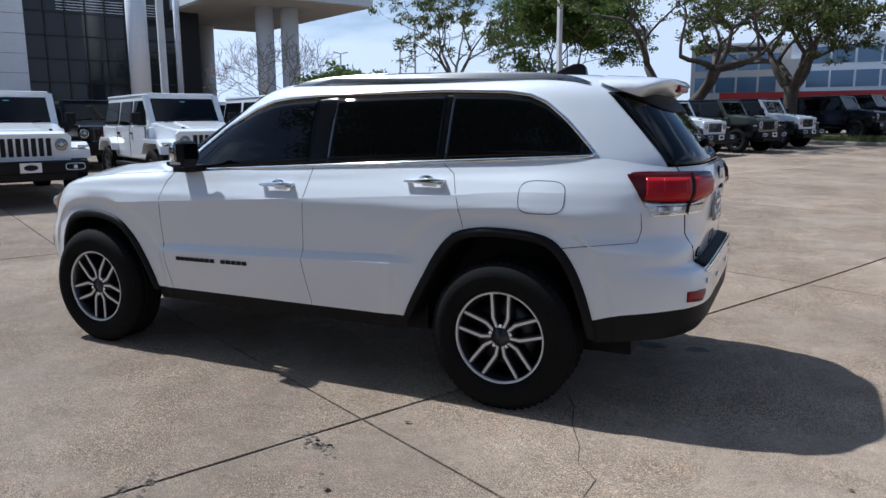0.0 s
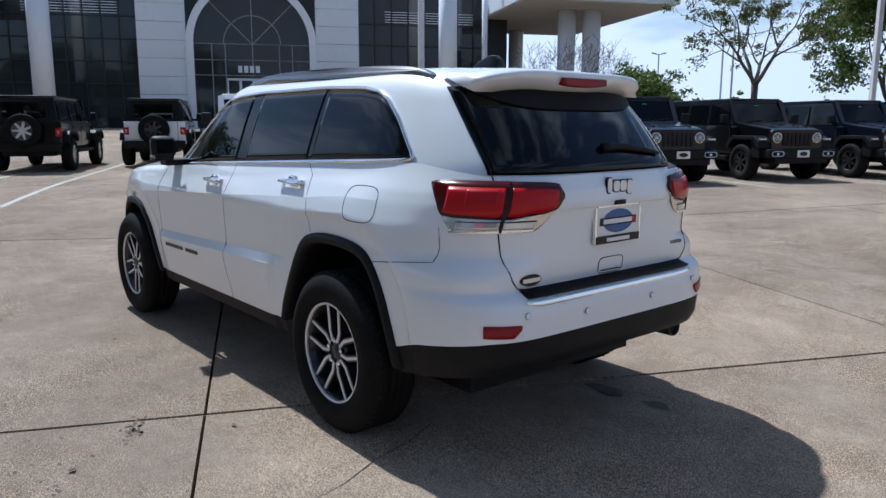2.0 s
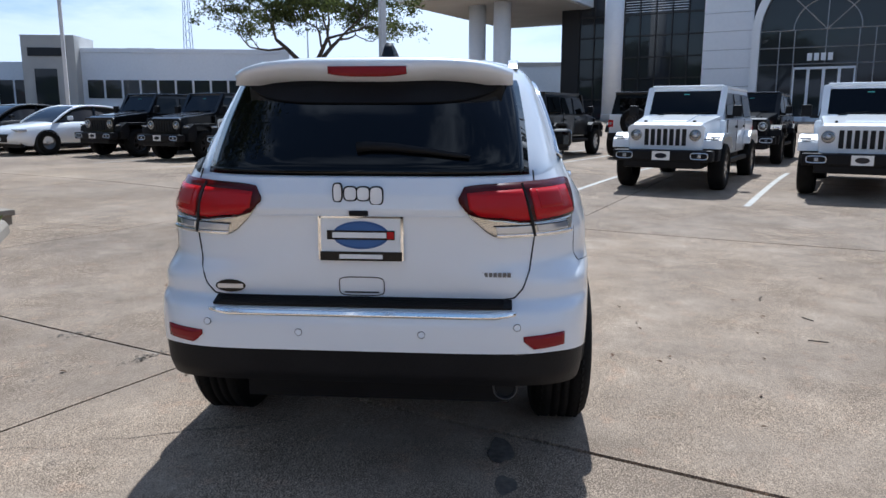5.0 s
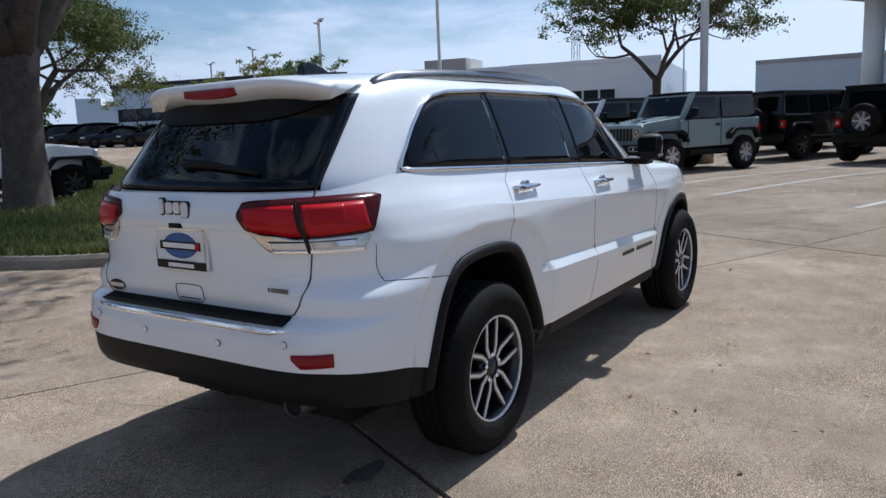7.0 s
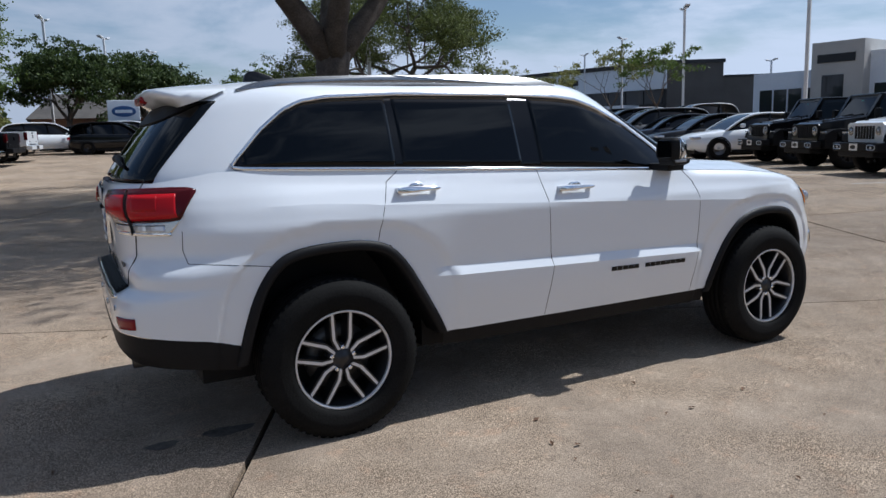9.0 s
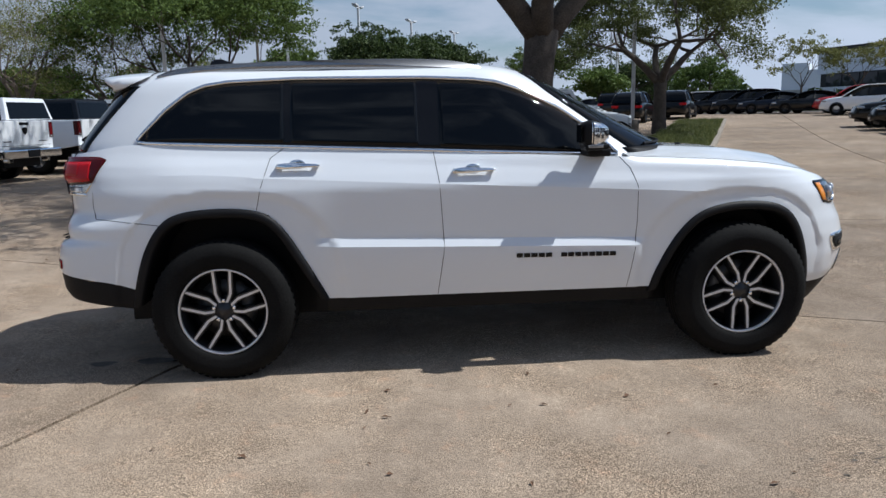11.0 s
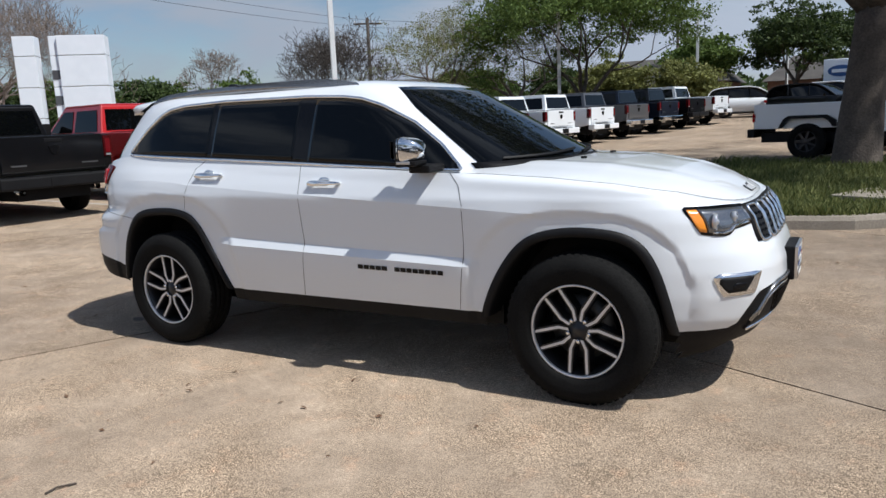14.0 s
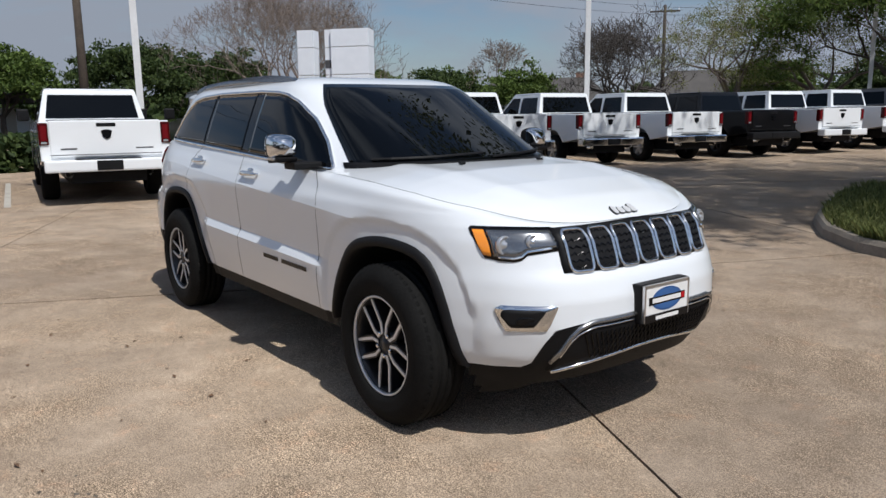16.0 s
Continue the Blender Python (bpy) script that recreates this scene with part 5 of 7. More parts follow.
    if bed:
        for nm, a in (("bed_side", (rear, cab_r - .03, .60, .80, .70, 1.26)), ("bed_side", (rear, cab_r - .03, -.80, -.60, .70, 1.26)), ("tailgate", (rear - .03, rear + .06, -.70, .70, .72, 1.26)), ("bed_floor", (rear, cab_r, -.62, .62, .70, .80))):
            part(nm, boxes(a, bev=.015), col, root)
        part("bed_cover", boxes((rear + .05, cab_r - .05, -.62, .62, 1.20, 1.24)), PLASTIC, root, "black bed cover")
    else:
        sp = simple_wheel(root, rear - .17, 0, .40, .24, rimspare or rm, 7, True)
        sp.name = "spare_wheel"
        part("spare_mount", boxes((rear - .1, rear, -.12, .12, .88, 1.12)), PLASTIC, sp.parent)
        part("tailgate_gap", boxes((rear - .004, rear + .004, -.60, -.588, .62, 1.2)), SEAM, root)
    return root


def pickup(col, bumper):
    """A crew-cab pickup, rear axle at the origin, nose to +x."""
    root = holder("pickup_truck", "", "truck")
    bm = bmesh.new()
    prism(bm, [(-1.20, .72), (-1.20, 1.36), (.72, 1.38), (.72, .50), (.5, .50), (.44, .72), (.30, .90), (.12, .97), (-.12, .97), (-.30, .90), (-.44, .72), (-.5, .62)], "y", -1.0, 1.0, .025)
    part("bed", bm, col, root, "painted cargo bed")
    part("bed_well", boxes((-1.1, .62, -.80, .80, 1.34, 1.388)), PLASTIC, root, "dark open bed")
    bm = bmesh.new()
    prism(bm, [(.74, .50), (.74, 1.36), (2.95, 1.34), (4.45, 1.24), (4.55, 1.0), (4.52, .55), (4.08, .55), (4.0, .80), (3.83, .93), (3.57, .98), (3.3, .93), (3.14, .80), (3.06, .50)], "y", -1.0, 1.0, .035)
    part("cab_lower", bm, col, root, "painted doors and nose")
    bm = bmesh.new()
    box(bm, .76, 3.05, -.93, .93, 1.34, 1.93, bev=.03, top=(.90, 2.35, -.79, .79))
    part("cab_upper", bm, col, root, "painted upper cab")
    part("roof_panel", boxes((.91, 2.36, -.79, .79, 1.895, 1.965), bev=.05), col, root, "painted roof")
    bm = bmesh.new()
    prism(bm, [(-.80, 1.42), (-.73, 1.85), (.73, 1.85), (.80, 1.42)], "x", .78, .86)
    for v in bm.verts:
        v.co.x += (v.co.z - 1.40) * .24 - .015
    part("rear_window", bm, GLASS, root, "dark rear window")
    bm = bmesh.new()
    prism(bm, [(-.86, 1.38), (-.68, 1.86), (.68, 1.86), (.86, 1.38)], "x", 2.90, 3.02)
    for v in bm.verts:
        v.co.x -= (v.co.z - 1.38) * 1.18 - .02
    part("windshield", bm, GLASS, root, "dark windshield")
    bl = part("high_brake_light", boxes((.955, 1.0, -.16, .16, 1.905, 1.94)), REDLENS, root)
    for sd in (1, -1):
        for a, b in ((.92, 1.82), (1.92, 2.86)):
            bm = bmesh.new()
            top_b = b - (.52 if b > 2 else .02)
            top_a = a + (.10 if a < 1 else .02)
            prism(bm, [(a, 1.40), (top_a, 1.84), (top_b, 1.84), (b, 1.40)], "y", sd * .905, sd * .925)
            for v in bm.verts:
                v.co.y -= sd * (v.co.z - 1.40) * .225
            part("side_window", bm, GLASS, root)
            part("door_handle", boxes((a + .08, a + .26, *sorted((sd * .995, sd * 1.03)), 1.17, 1.22), bev=.01), CHROME, root)
            part("door_gap", boxes((a - .055, a - .04, *sorted((sd * .99, sd * 1.002)), .55, 1.36)), SEAM, root)
        t = part("tail_lamp", boxes((-1.225, -1.10, *sorted((sd * .86, sd * 1.008)), .98, 1.34), bev=.02), REDDARK, root, "tall dark red tail lamp")
        part("lamp_glow", boxes((-1.232, -1.22, *sorted((sd * .89, sd * .975)), 1.05, 1.29), bev=.003), TRUCKLENS, t)
        part("reverse_lens", boxes((-1.233, -1.22, *sorted((sd * .89, sd * .975)), 1.00, 1.035), bev=.003), CLEARLENS, t)
        part("mirror", boxes((2.60, 2.72, *sorted((sd * 1.02, sd * 1.24)), 1.38, 1.62), bev=.03), PLASTIC, root, "black door mirror")
        part("headlamp", boxes((4.42, 4.56, *sorted((sd * .62, sd * .98)), .96, 1.14), bev=.02), CLEARLENS, root)
        bm = bmesh.new()
        revolve(bm, [(.05, -1.30), (.055, -1.31), (.055, -1.15), (.05, -1.15)], 14, "x", (0, sd * .62, .50), close=True)
        part("exhaust_tip", bm, CHROME, root)
    tg = part("tailgate", boxes((-1.235, -1.16, -.85, .85, .78, 1.375), bev=.02), col, root, "painted tailgate")
    part("tailgate_gap", boxes((-1.24, -1.234, -.86, .86, .815, .822)), SEAM, tg)
    part("tailgate_handle", boxes((-1.243, -1.22, -.15, .15, 1.27, 1.33), bev=.01), PLASTIC, tg, "black latch")
    bm = bmesh.new()
    prism(bm, [(-.085, 1.20), (-.06, 1.10), (0, 1.06), (.06, 1.10), (.085, 1.20), (.03, 1.22), (-.03, 1.22)], "x", -1.25, -1.23)
    part("emblem", bm, GLOSSBLK, tg, "dark shield shape")
    part("badge_bar", boxes((-1.24, -1.232, .46, .70, .90, .925)), GRAPH_P, tg)
    part("badge_bar", boxes((-1.24, -1.232, -.72, -.44, .90, .92)), GRAPH_P, tg)
    rb = part("rear_bumper", boxes((-1.42, -1.16, -.97, .97, .54, .74), bev=.035), bumper, root, "rear step bumper")
    part("plate_recess", boxes((-1.43, -1.40, -.20, .20, .56, .72), bev=.01), PLASTIC, rb)
    part("step_pad", boxes((-1.40, -1.2, -.5, .5, .735, .748)), PLASTIC, rb)
    part("front_bumper", boxes((4.42, 4.66, -.96, .96, .50, .74), bev=.04), bumper, root)
    part("grille", boxes((4.50, 4.58, -.58, .58, .80, 1.16), bev=.02), PLASTIC, root, "black grille")
    part("chassis", boxes((-1.1, 4.3, -.6, .6, .34, .6)), PLASTIC, root)
    for x in (0, 3.57):
        for y in (.86, -.86):
            simple_wheel(root, x, y, .405, .27, RIMSILVER if col is not BLACK_P else DARKALLOY, 6)
    return root


def road_car(col, kind="sedan"):
    """A modern car, centre at the origin, nose to +x."""
    root = holder("parked_" + kind, "", "car")
    L, w = 2.45, .93
    top = 1.47 if kind == "sedan" else 1.72
    belt = [-2.45, .80, -2.38, .99, -1.6, 1.03, .7, .97, 1.2, .93, 2.0, .83, 2.3, .73, 2.45, .52] if kind == "sedan" else [-2.45, .70, -2.40, 1.08, -1.6, 1.12, .8, 1.06, 1.3, 1.03, 2.0, .95, 2.32, .82, 2.45, .55]
    wide = [-2.45, .72, -2.3, .86, -1.7, .92, .9, .93, 1.7, .90, 2.2, .78, 2.45, .52]
    bm, rings = bmesh.new(), []
    for i in range(37):
        x = -L + 2 * L * i / 36
        zb, hw = lerp_table(belt, x), lerp_table(wide, x)
        z0 = .24 + .10 * smooth01((abs(x) - 1.9) / .5)
        half = [(.86, z0), (.97, z0 + .10), (1.0, z0 + (zb - z0) * .45), (.985, z0 + (zb - z0) * .72), (.965, z0 + (zb - z0) * .76), (.93, zb - .035), (.84, zb), (.45, zb + .025), (0, zb + .03)]
        rings.append([bm.verts.new((x, hw * k, z)) for k, z in half] + [bm.verts.new((x, -hw * k, z)) for k, z in half[-2::-1]])
    for p, q in zip(rings, rings[1:]):
        for j in range(len(p)):
            bm.faces.new((p[j], p[(j + 1) % len(p)], q[(j + 1) % len(p)], q[j]))
    bm.faces.new(rings[0]), bm.faces.new(rings[-1])
    part("body", bm, col, root, "painted body", True)
    # cabin: a smooth arc in side view, leaning in towards the roof
    roof = [(-2.05, -.02), (-1.75, .30), (-1.35, .60), (-.9, .90), (-.3, 1.0), (.1, .98), (.45, .84), (.85, .45), (1.25, -.02)] if kind == "sedan" else [(-2.38, -.02), (-2.30, .35), (-2.15, .72), (-1.85, .92), (-1.2, 1.0), (-.2, 1.0), (.25, .92), (.65, .60), (1.25, -.02)]
    arc = smooth_line(roof)

    def cabin(lo, hi, grow):
        b_, rows = bmesh.new(), []
        for x, f in arc:
            zb = lerp_table(belt, x)
            z = zb + (top - zb) * f
            row = []
            for k in np.linspace(-1, 1, 15):
                e = abs(k) ** 5
                z1 = z - (z - zb) * .06 * e
                y = (.845 - .20 * max(f, 0)) * k + grow * k
                row.append(b_.verts.new((x, y, z1 + grow)))
            rows.append(row)
        for p, q in zip(rows, rows[1:]):
            for j in range(14):
                if lo <= j < hi:
                    b_.faces.new((p[j], p[j + 1], q[j + 1], q[j]))
        if lo == 0:
            for j in (0, 14):
                b_.faces.new([r_[j] for r_ in rows])
        loose = [v for v in b_.verts if not v.link_faces]
        for v in loose:
            b_.verts.remove(v)
        return b_
    part("window_band", cabin(0, 14, 0.0), GLASS, root, "dark glass all round", True)
    bm, rows = bmesh.new(), []
    for x, f in arc:
        if f > .86:
            zb = lerp_table(belt, x)
            z = zb + (top - zb) * f
            rows.append([bm.verts.new((x, (.845 - .20 * f) * k * 1.03, z + .012 - .055 * abs(k) ** 5)) for k in np.linspace(-1, 1, 13)])
    for p, q in zip(rows, rows[1:]):
        for j in range(12):
            bm.faces.new((p[j], p[j + 1], q[j + 1], q[j]))
    part("roof_panel", bm, col, root, "painted roof", True)
    for sd in (1, -1):
        edge = [(x, sd * (.85 - .20 * max(f, 0)), lerp_table(belt, x) + (top - lerp_table(belt, x)) * f * .95) for x, f in arc]
        bm = bmesh.new()
        tube(bm, edge, .034, 6)
        part("roof_pillar", bm, col, root, "painted pillar and roof edge", True)
        for xm in ((-.25,) if kind == "sedan" else (-.15, -1.25)):
            bm = bmesh.new()
            tube(bm, [(xm + .08, sd * .855, lerp_table(belt, xm)), (xm, sd * .655, top - .05)], .035, 5)
            part("pillar", bm, GLOSSBLK, root)
        part("headlamp", boxes((L - .42, L - .14, *sorted((sd * .45, sd * .80)), .66 if kind == "sedan" else .76, .75 if kind == "sedan" else .86), bev=.03), CLEARLENS, root)
        part("tail_lamp", boxes((-L - .01, -L + .16, *sorted((sd * .45, sd * .84)), .80, .94), bev=.02), REDLENS, root)
        part("mirror", boxes((.70, .84, *sorted((sd * .92, sd * 1.07)), 1.0, 1.13), bev=.04), col, root)
        part("sill", boxes((-1.0, 1.05, *sorted((sd * .84, sd * .925)), .20, .30), bev=.02), PLASTIC, root)
        for xw in (1.48, -1.42):
            bm = bmesh.new()
            revolve(bm, [(.385, .70), (.385, .936), (.350, .938), (.350, .72)], 26, "y", (xw, 0, .345), close=True)
            if sd < 0:
                for v in bm.verts:
                    v.co.y = -v.co.y
            part("wheel_arch", bm, SEAM, root, "dark gap round the wheel")
    part("grille", boxes((L - .14, L + .012, -.46, .46, .36, .60), bev=.03), PLASTIC, root)
    part("front_plate", boxes((L + .008, L + .018, -.15, .15, .40, .50)), PLATE_W, root)
    part("chassis", boxes((-2.2, 2.2, -.7, .7, .2, .45)), PLASTIC, root)
    for x in (1.48, -1.42):
        for y in (.84, -.84):
            simple_wheel(root, x, y, .345, .22, RIMSILVER if col in (WHITE_B, RED_P) else DARKALLOY, 0)
    return root


def park(key, make, label, group, x, y, rz, dz=0.0):
    """Build a kind once, then copy it."""
    m = pose(x, y, ground_z(x, y) + dz, 0, 0, rz)
    if key in PROTO:
        ob = copy_thing(PROTO[key], m)
    else:
        ob = PROTO[key] = make()
        ob.matrix_basis = m
    tagged(ob, label, "", group)
    return ob


FACE, AWAY = 154, -26
ORW = ("or_white", lambda: off_roader(WHITE_B, WHITE_B, 4, WHITE_B, GRAPH_P))
ORK = ("or_black", lambda: off_roader(BLACK_P, BLACK_P, 4, PLASTIC, DARKALLOY))
ORN = ("or_navy", lambda: off_roader(NAVY_P, BLACK_P, 4, PLASTIC, DARKALLOY))
OR2G = ("or2_grey", lambda: off_roader(GREY_P, BLACK_P, 2, PLASTIC, RIMSILVER))
OR2W = ("or2_white", lambda: off_roader(WHITE_B, BLACK_P, 2, PLASTIC, RIMSILVER))
ORO = ("or_olive", lambda: off_roader(GREEN_P, BLACK_P, 4, PLASTIC, DARKALLOY))
ORWK = ("or_white_blacktop", lambda: off_roader(WHITE_B, BLACK_P, 4, PLASTIC, DARKALLOY))
ORKS = ("or_black_silver", lambda: off_roader(BLACK_P, BLACK_P, 4, PLASTIC, RIMSILVER))
ORR = ("or_red", lambda: off_roader(RED_P, RED_P, 4, PLASTIC, DARKALLOY))
W4, K4, N4 = "bright white four-door off-roader with round headlamps on concrete", "gloss black four-door off-roader with black wheels on concrete", "dark navy four-door off-roader with black top on concrete"
for kind, lab, u, v, rz in ((ORW, W4, 9.4, .55, FACE), (ORW, W4, 9.45, -2.45, FACE), (ORW, W4, 9.45, -5.1, FACE), (ORN, N4, 9.35, -7.85, FACE), (ORK, K4, 9.6, -10.9, FACE), (ORN, N4, 9.7, -13.9, FACE),
                            (ORK, K4, 9.8, -16.5, FACE), (ORWK, "white off-roader with black hard top and fenders", 9.9, -19.4, FACE), (ORO, "olive green off-roader with black fenders on concrete", 9.6, -22.2, FACE), (ORWK, "white off-roader with black hard top and fenders", 9.6, -25.0, FACE),
                            (OR2G, "grey-blue two-door off-roader with black top and fenders", 9.98, 8.45, FACE), (OR2W, "white two-door off-roader with black top and silver wheels", 9.72, 11.1, FACE), (ORK, K4, 9.9, 14.0, FACE), (ORK, K4, 10.0, 16.9, FACE),
                            (ORK, "black off-roader seen from behind with black spare wheel", 18.6, 9.1, AWAY), (ORKS, "black off-roader seen from behind with silver spare wheel", 18.4, 6.0, AWAY), (ORWK, "white off-roader seen from behind with black spare wheel", 20.2, 3.3, AWAY), (ORK, K4, 21.5, 11.6, AWAY),
                            (ORK, K4, 16.4, .4, FACE), (ORK, K4, 17.0, -2.5, FACE), (ORW, W4, 17.0, -6.0, FACE), (ORR, "red four-door off-roader behind the front row", 17.0, -9.0, FACE), (ORK, K4, 17.0, -12.0, FACE),
                            (ORN, N4, 9.6, -31.5, FACE), (ORK, K4, 9.6, -34.6, FACE)):
    x, y = uv(u, v)
    park(kind[0], kind[1], lab, "off-roaders on the lot", x, y, rz)
TR = {"w": (WHITE_B, WHITE_B), "wc": (WHITE_B, CHROME), "k": (BLACK_P, PLASTIC), "r": (RED_P, RED_P), "s": (SILVER_P, CHROME), "n": (NAVY_P, CHROME), "g": (GRAPH_P, CHROME)}
TL = {"w": "white crew-cab pickup with white rear bumper", "wc": "white crew-cab pickup with chrome rear bumper", "k": "black crew-cab pickup with dark bumper", "r": "red crew-cab pickup with red rear bumper", "s": "silver crew-cab pickup with chrome bumper", "n": "navy crew-cab pickup with chrome bumper", "g": "graphite crew-cab pickup with chrome bumper"}
ROW = [("w", -10.3, -2.6, 173), ("w", -10.2, .5, 173), ("k", -10.1, 3.4, 173), ("r", -10.0, 6.45, 173), ("wc", -10.1, 9.75, 172)]
ROW += [(c, -9.87 + .65 * k, 12.9 + 2.85 * k, 168) for k, c in enumerate(("wc", "wc", "k", "w", "w", "g", "n", "k", "w"))]
for c, x, y, rz in ROW:
    park("truck_" + c, lambda c=c: pickup(*TR[c]), TL[c], "pickups in a row", x, y, rz)
park("bedded", lambda: off_roader(WHITE_B, WHITE_B, 4, PLASTIC, DARKALLOY, bed=True), "white off-roader pickup with black bed cover beside the tree", "", 5.18, 14.5, -12)
for k in range(6):
    x, y = 5.18 + .72 * (k + 1), 14.5 + 2.95 * (k + 1)
    park("or_white" if k % 3 else "or_white_blacktop", ORW[1], W4, "off-roaders on the lot", x, y, -13)
SED = {"sw": (WHITE_B, "sedan"), "sk": (BLACK_P, "sedan"), "sg": (GRAPH_P, "sedan"), "sn": (NAVY_P, "sedan"), "uw": (WHITE_B, "suv"), "uk": (BLACK_P, "suv"), "ur": (RED_P, "suv"), "ug": (GRAPH_P, "suv"), "us": (SILVER_P, "suv")}
SL = {"sw": "white sedan parked on the far lot", "sk": "black sedan parked on the far lot", "sg": "graphite sedan parked on the far lot", "sn": "navy sedan parked on the far lot", "uw": "white crossover parked on the far lot", "uk": "black crossover parked on the far lot", "ur": "red crossover parked on the far lot", "ug": "graphite crossover parked on the far lot", "us": "silver crossover parked on the far lot"}
far = [(c, 18.1 + .75 * k, 13.2 + 2.4 * k, 154) for k, c in enumerate(("sw", "sk", "sn", "ug", "uk", "uk"))]
far += [("uw", 27.3, 36.6, 142), ("ur", 29.2, 40.6, 150), ("sk", 27.4, 42.6, 150), ("sn", 26.2, 44.8, 150), ("uk", 25.4, 47.2, 150), ("uk", 24.4, 49.6, 150), ("uw", 23.4, 52.0, 150), ("us", 22.4, 54.4, 150), ("ur", 36, 44, 150), ("uw", 38, 41, 150), ("uk", 40, 38, 150), ("us", 33, 30, 154),
        ("uk", .6, 40.0, -20), ("uw", 1.8, 43.0, -20), ("uk", 3.0, 46.0, -20), ("uk", 4.2, 49.0, -20), ("uw", 5.4, 52.0, -20), ("sk", 6.6, 55, -20), ("sg", 7.8, 58, -20), ("uw", -2.8, 41.8, 5), ("sk", -1.0, 45.5, 5), ("ur", 1.5, 62, 5), ("uk", 16.5, 50, 65), ("sk", 19.5, 55, 65), ("sk", 12, 65, 150), ("uw", 16, 68, 150), ("us", 20, 70, 150), ("uk", 14.2, 38.5, 60), ("uk", 18.0, 41.5, 60)]
for c, x, y, rz in far:
    park("car_" + c, lambda c=c: road_car(*SED[c]), SL[c], "cars on the far lot", x, y, rz)


# ---- showroom ----
LOTM = pose(0, 0, 0, 0, 0, -26)


def make_showroom():
    root = holder("showroom", "white panelled car showroom with arched glass entrance and round columns", "building", m=LOTM)
    G = ground_z(*uv(50, 0)) - .2
    U = 50.0
    # white panels beside and over the arch, with real joints
    va, vb = 8.5, -6.6
    arch_c, arch_r, spring = .9, 3.95, 6.9
    bm = bmesh.new()
    box(bm, U + .12, U + .5, arch_c + arch_r + .1, va, G, 12.5)
    box(bm, U + .12, U + .5, vb, arch_c - arch_r - .1, G, 12.5)
    ring = [(arch_c + (arch_r + .1) * math.cos(a), spring + (arch_r + .1) * math.sin(a)) for a in np.linspace(0, math.pi, 25)]
    for (y0, z0), (y1, z1) in zip(ring, ring[1:]):
        q = [bm.verts.new((U + .12, y, z)) for y, z in ((y0, z0), (y1, z1), (y1, 12.5), (y0, 12.5))]
        bm.faces.new(q)
    part("front_wall", bm, FRAMEAL, root, "wall behind the panels")
    for s0, s1 in ((arch_c + arch_r + .45, va), (vb, arch_c - arch_r - .45)):
        z = G + .02
        while z < 12.4:
            h = 1.22
            part("wall_panel", boxes((U, U + .14, s0 + .012, s1 - .012, z + .012, min(z + h, 12.5) - .012), bev=.006), PANELW, root)
            z += h
    # arch trim
    bm = bmesh.new()
    pts = [(arch_c - arch_r - .22, G)] + [(arch_c - (arch_r + .22) * math.cos(a), spring + (arch_r + .22) * math.sin(a)) for a in np.linspace(0, math.pi, 28)] + [(arch_c + arch_r + .22, G)]
    rows = []
    for i, (y, z) in enumerate(pts):
        d = Vector((y - arch_c, max(z - spring, 0)))
        d = d.normalized() if d.length > 0 else Vector((1, 0))
        if z <= spring + .001:
            d = Vector((math.copysign(1, y - arch_c), 0))
        rows.append([bm.verts.new((u_, y + d.x * o, z + d.y * o)) for u_, o in ((U - .25, -.24), (U - .25, .26), (U + .2, .26), (U + .2, -.24))])
    for a, b in zip(rows, rows[1:]):
        for k in range(4):
            bm.faces.new((a[k], a[(k + 1) % 4], b[(k + 1) % 4], b[k]))
    part("arch_trim", bm, WHITE_B, root, "glossy white arch surround", False)
    # arch glass and mullions
    bm = bmesh.new()
    poly = [(arch_c - arch_r, G), (arch_c + arch_r, G)] + [(arch_c + arch_r * math.cos(a), spring + arch_r * math.sin(a)) for a in np.linspace(0, math.pi, 28)]
    prism(bm, poly, "x", U + .16, U + .22)
    part("arch_glass", bm, STOREGL, root, "dark arched glazing")
    mull = []
    for r in (1.95,):
        for a0, a1 in zip(np.linspace(0, math.pi, 19), np.linspace(0, math.pi, 19)[1:]):
            mull.append(((arch_c + r * math.cos(a0), spring + r * math.sin(a0)), (arch_c + r * math.cos(a1), spring + r * math.sin(a1))))
    for a in (math.pi / 4, math.pi / 2, 3 * math.pi / 4):
        mull.append(((arch_c, spring), (arch_c + arch_r * math.cos(a), spring + arch_r * math.sin(a))))
    mull += [((arch_c - arch_r, spring), (arch_c + arch_r, spring)), ((arch_c - arch_r, 4.75), (arch_c + arch_r, 4.75)), ((arch_c - arch_r, 5.8), (arch_c + arch_r, 5.8))]
    mull += [((arch_c + o, G), (arch_c + o, spring)) for o in (-2.75, -1.85, 1.85, 2.75)] + [((arch_c, 4.75), (arch_c, spring))]
    for (y0, z0), (y1, z1) in mull:
        bm = bmesh.new()
        tube(bm, [(U + .13, y0, z0), (U + .13, y1, z1)], .042, 4)
        part("mullion", bm, MULLION, root)
    # entrance doors
    for k, y in enumerate((arch_c - 1.35, arch_c - .45, arch_c + .45, arch_c + 1.35)):
        d = part("entrance_door", boxes((U + .06, U + .14, y - .43, y + .43, G + .1, 4.5)), STOREGL, root, "glass entrance door")
        for a in ((y - .45, y - .36, G, 4.55), (y + .36, y + .45, G, 4.55), (y - .45, y + .45, 4.4, 4.55), (y - .45, y + .45, G, G + .45)):
            part("door_frame", boxes((U + .02, U + .12, *a)), PANELW, d)
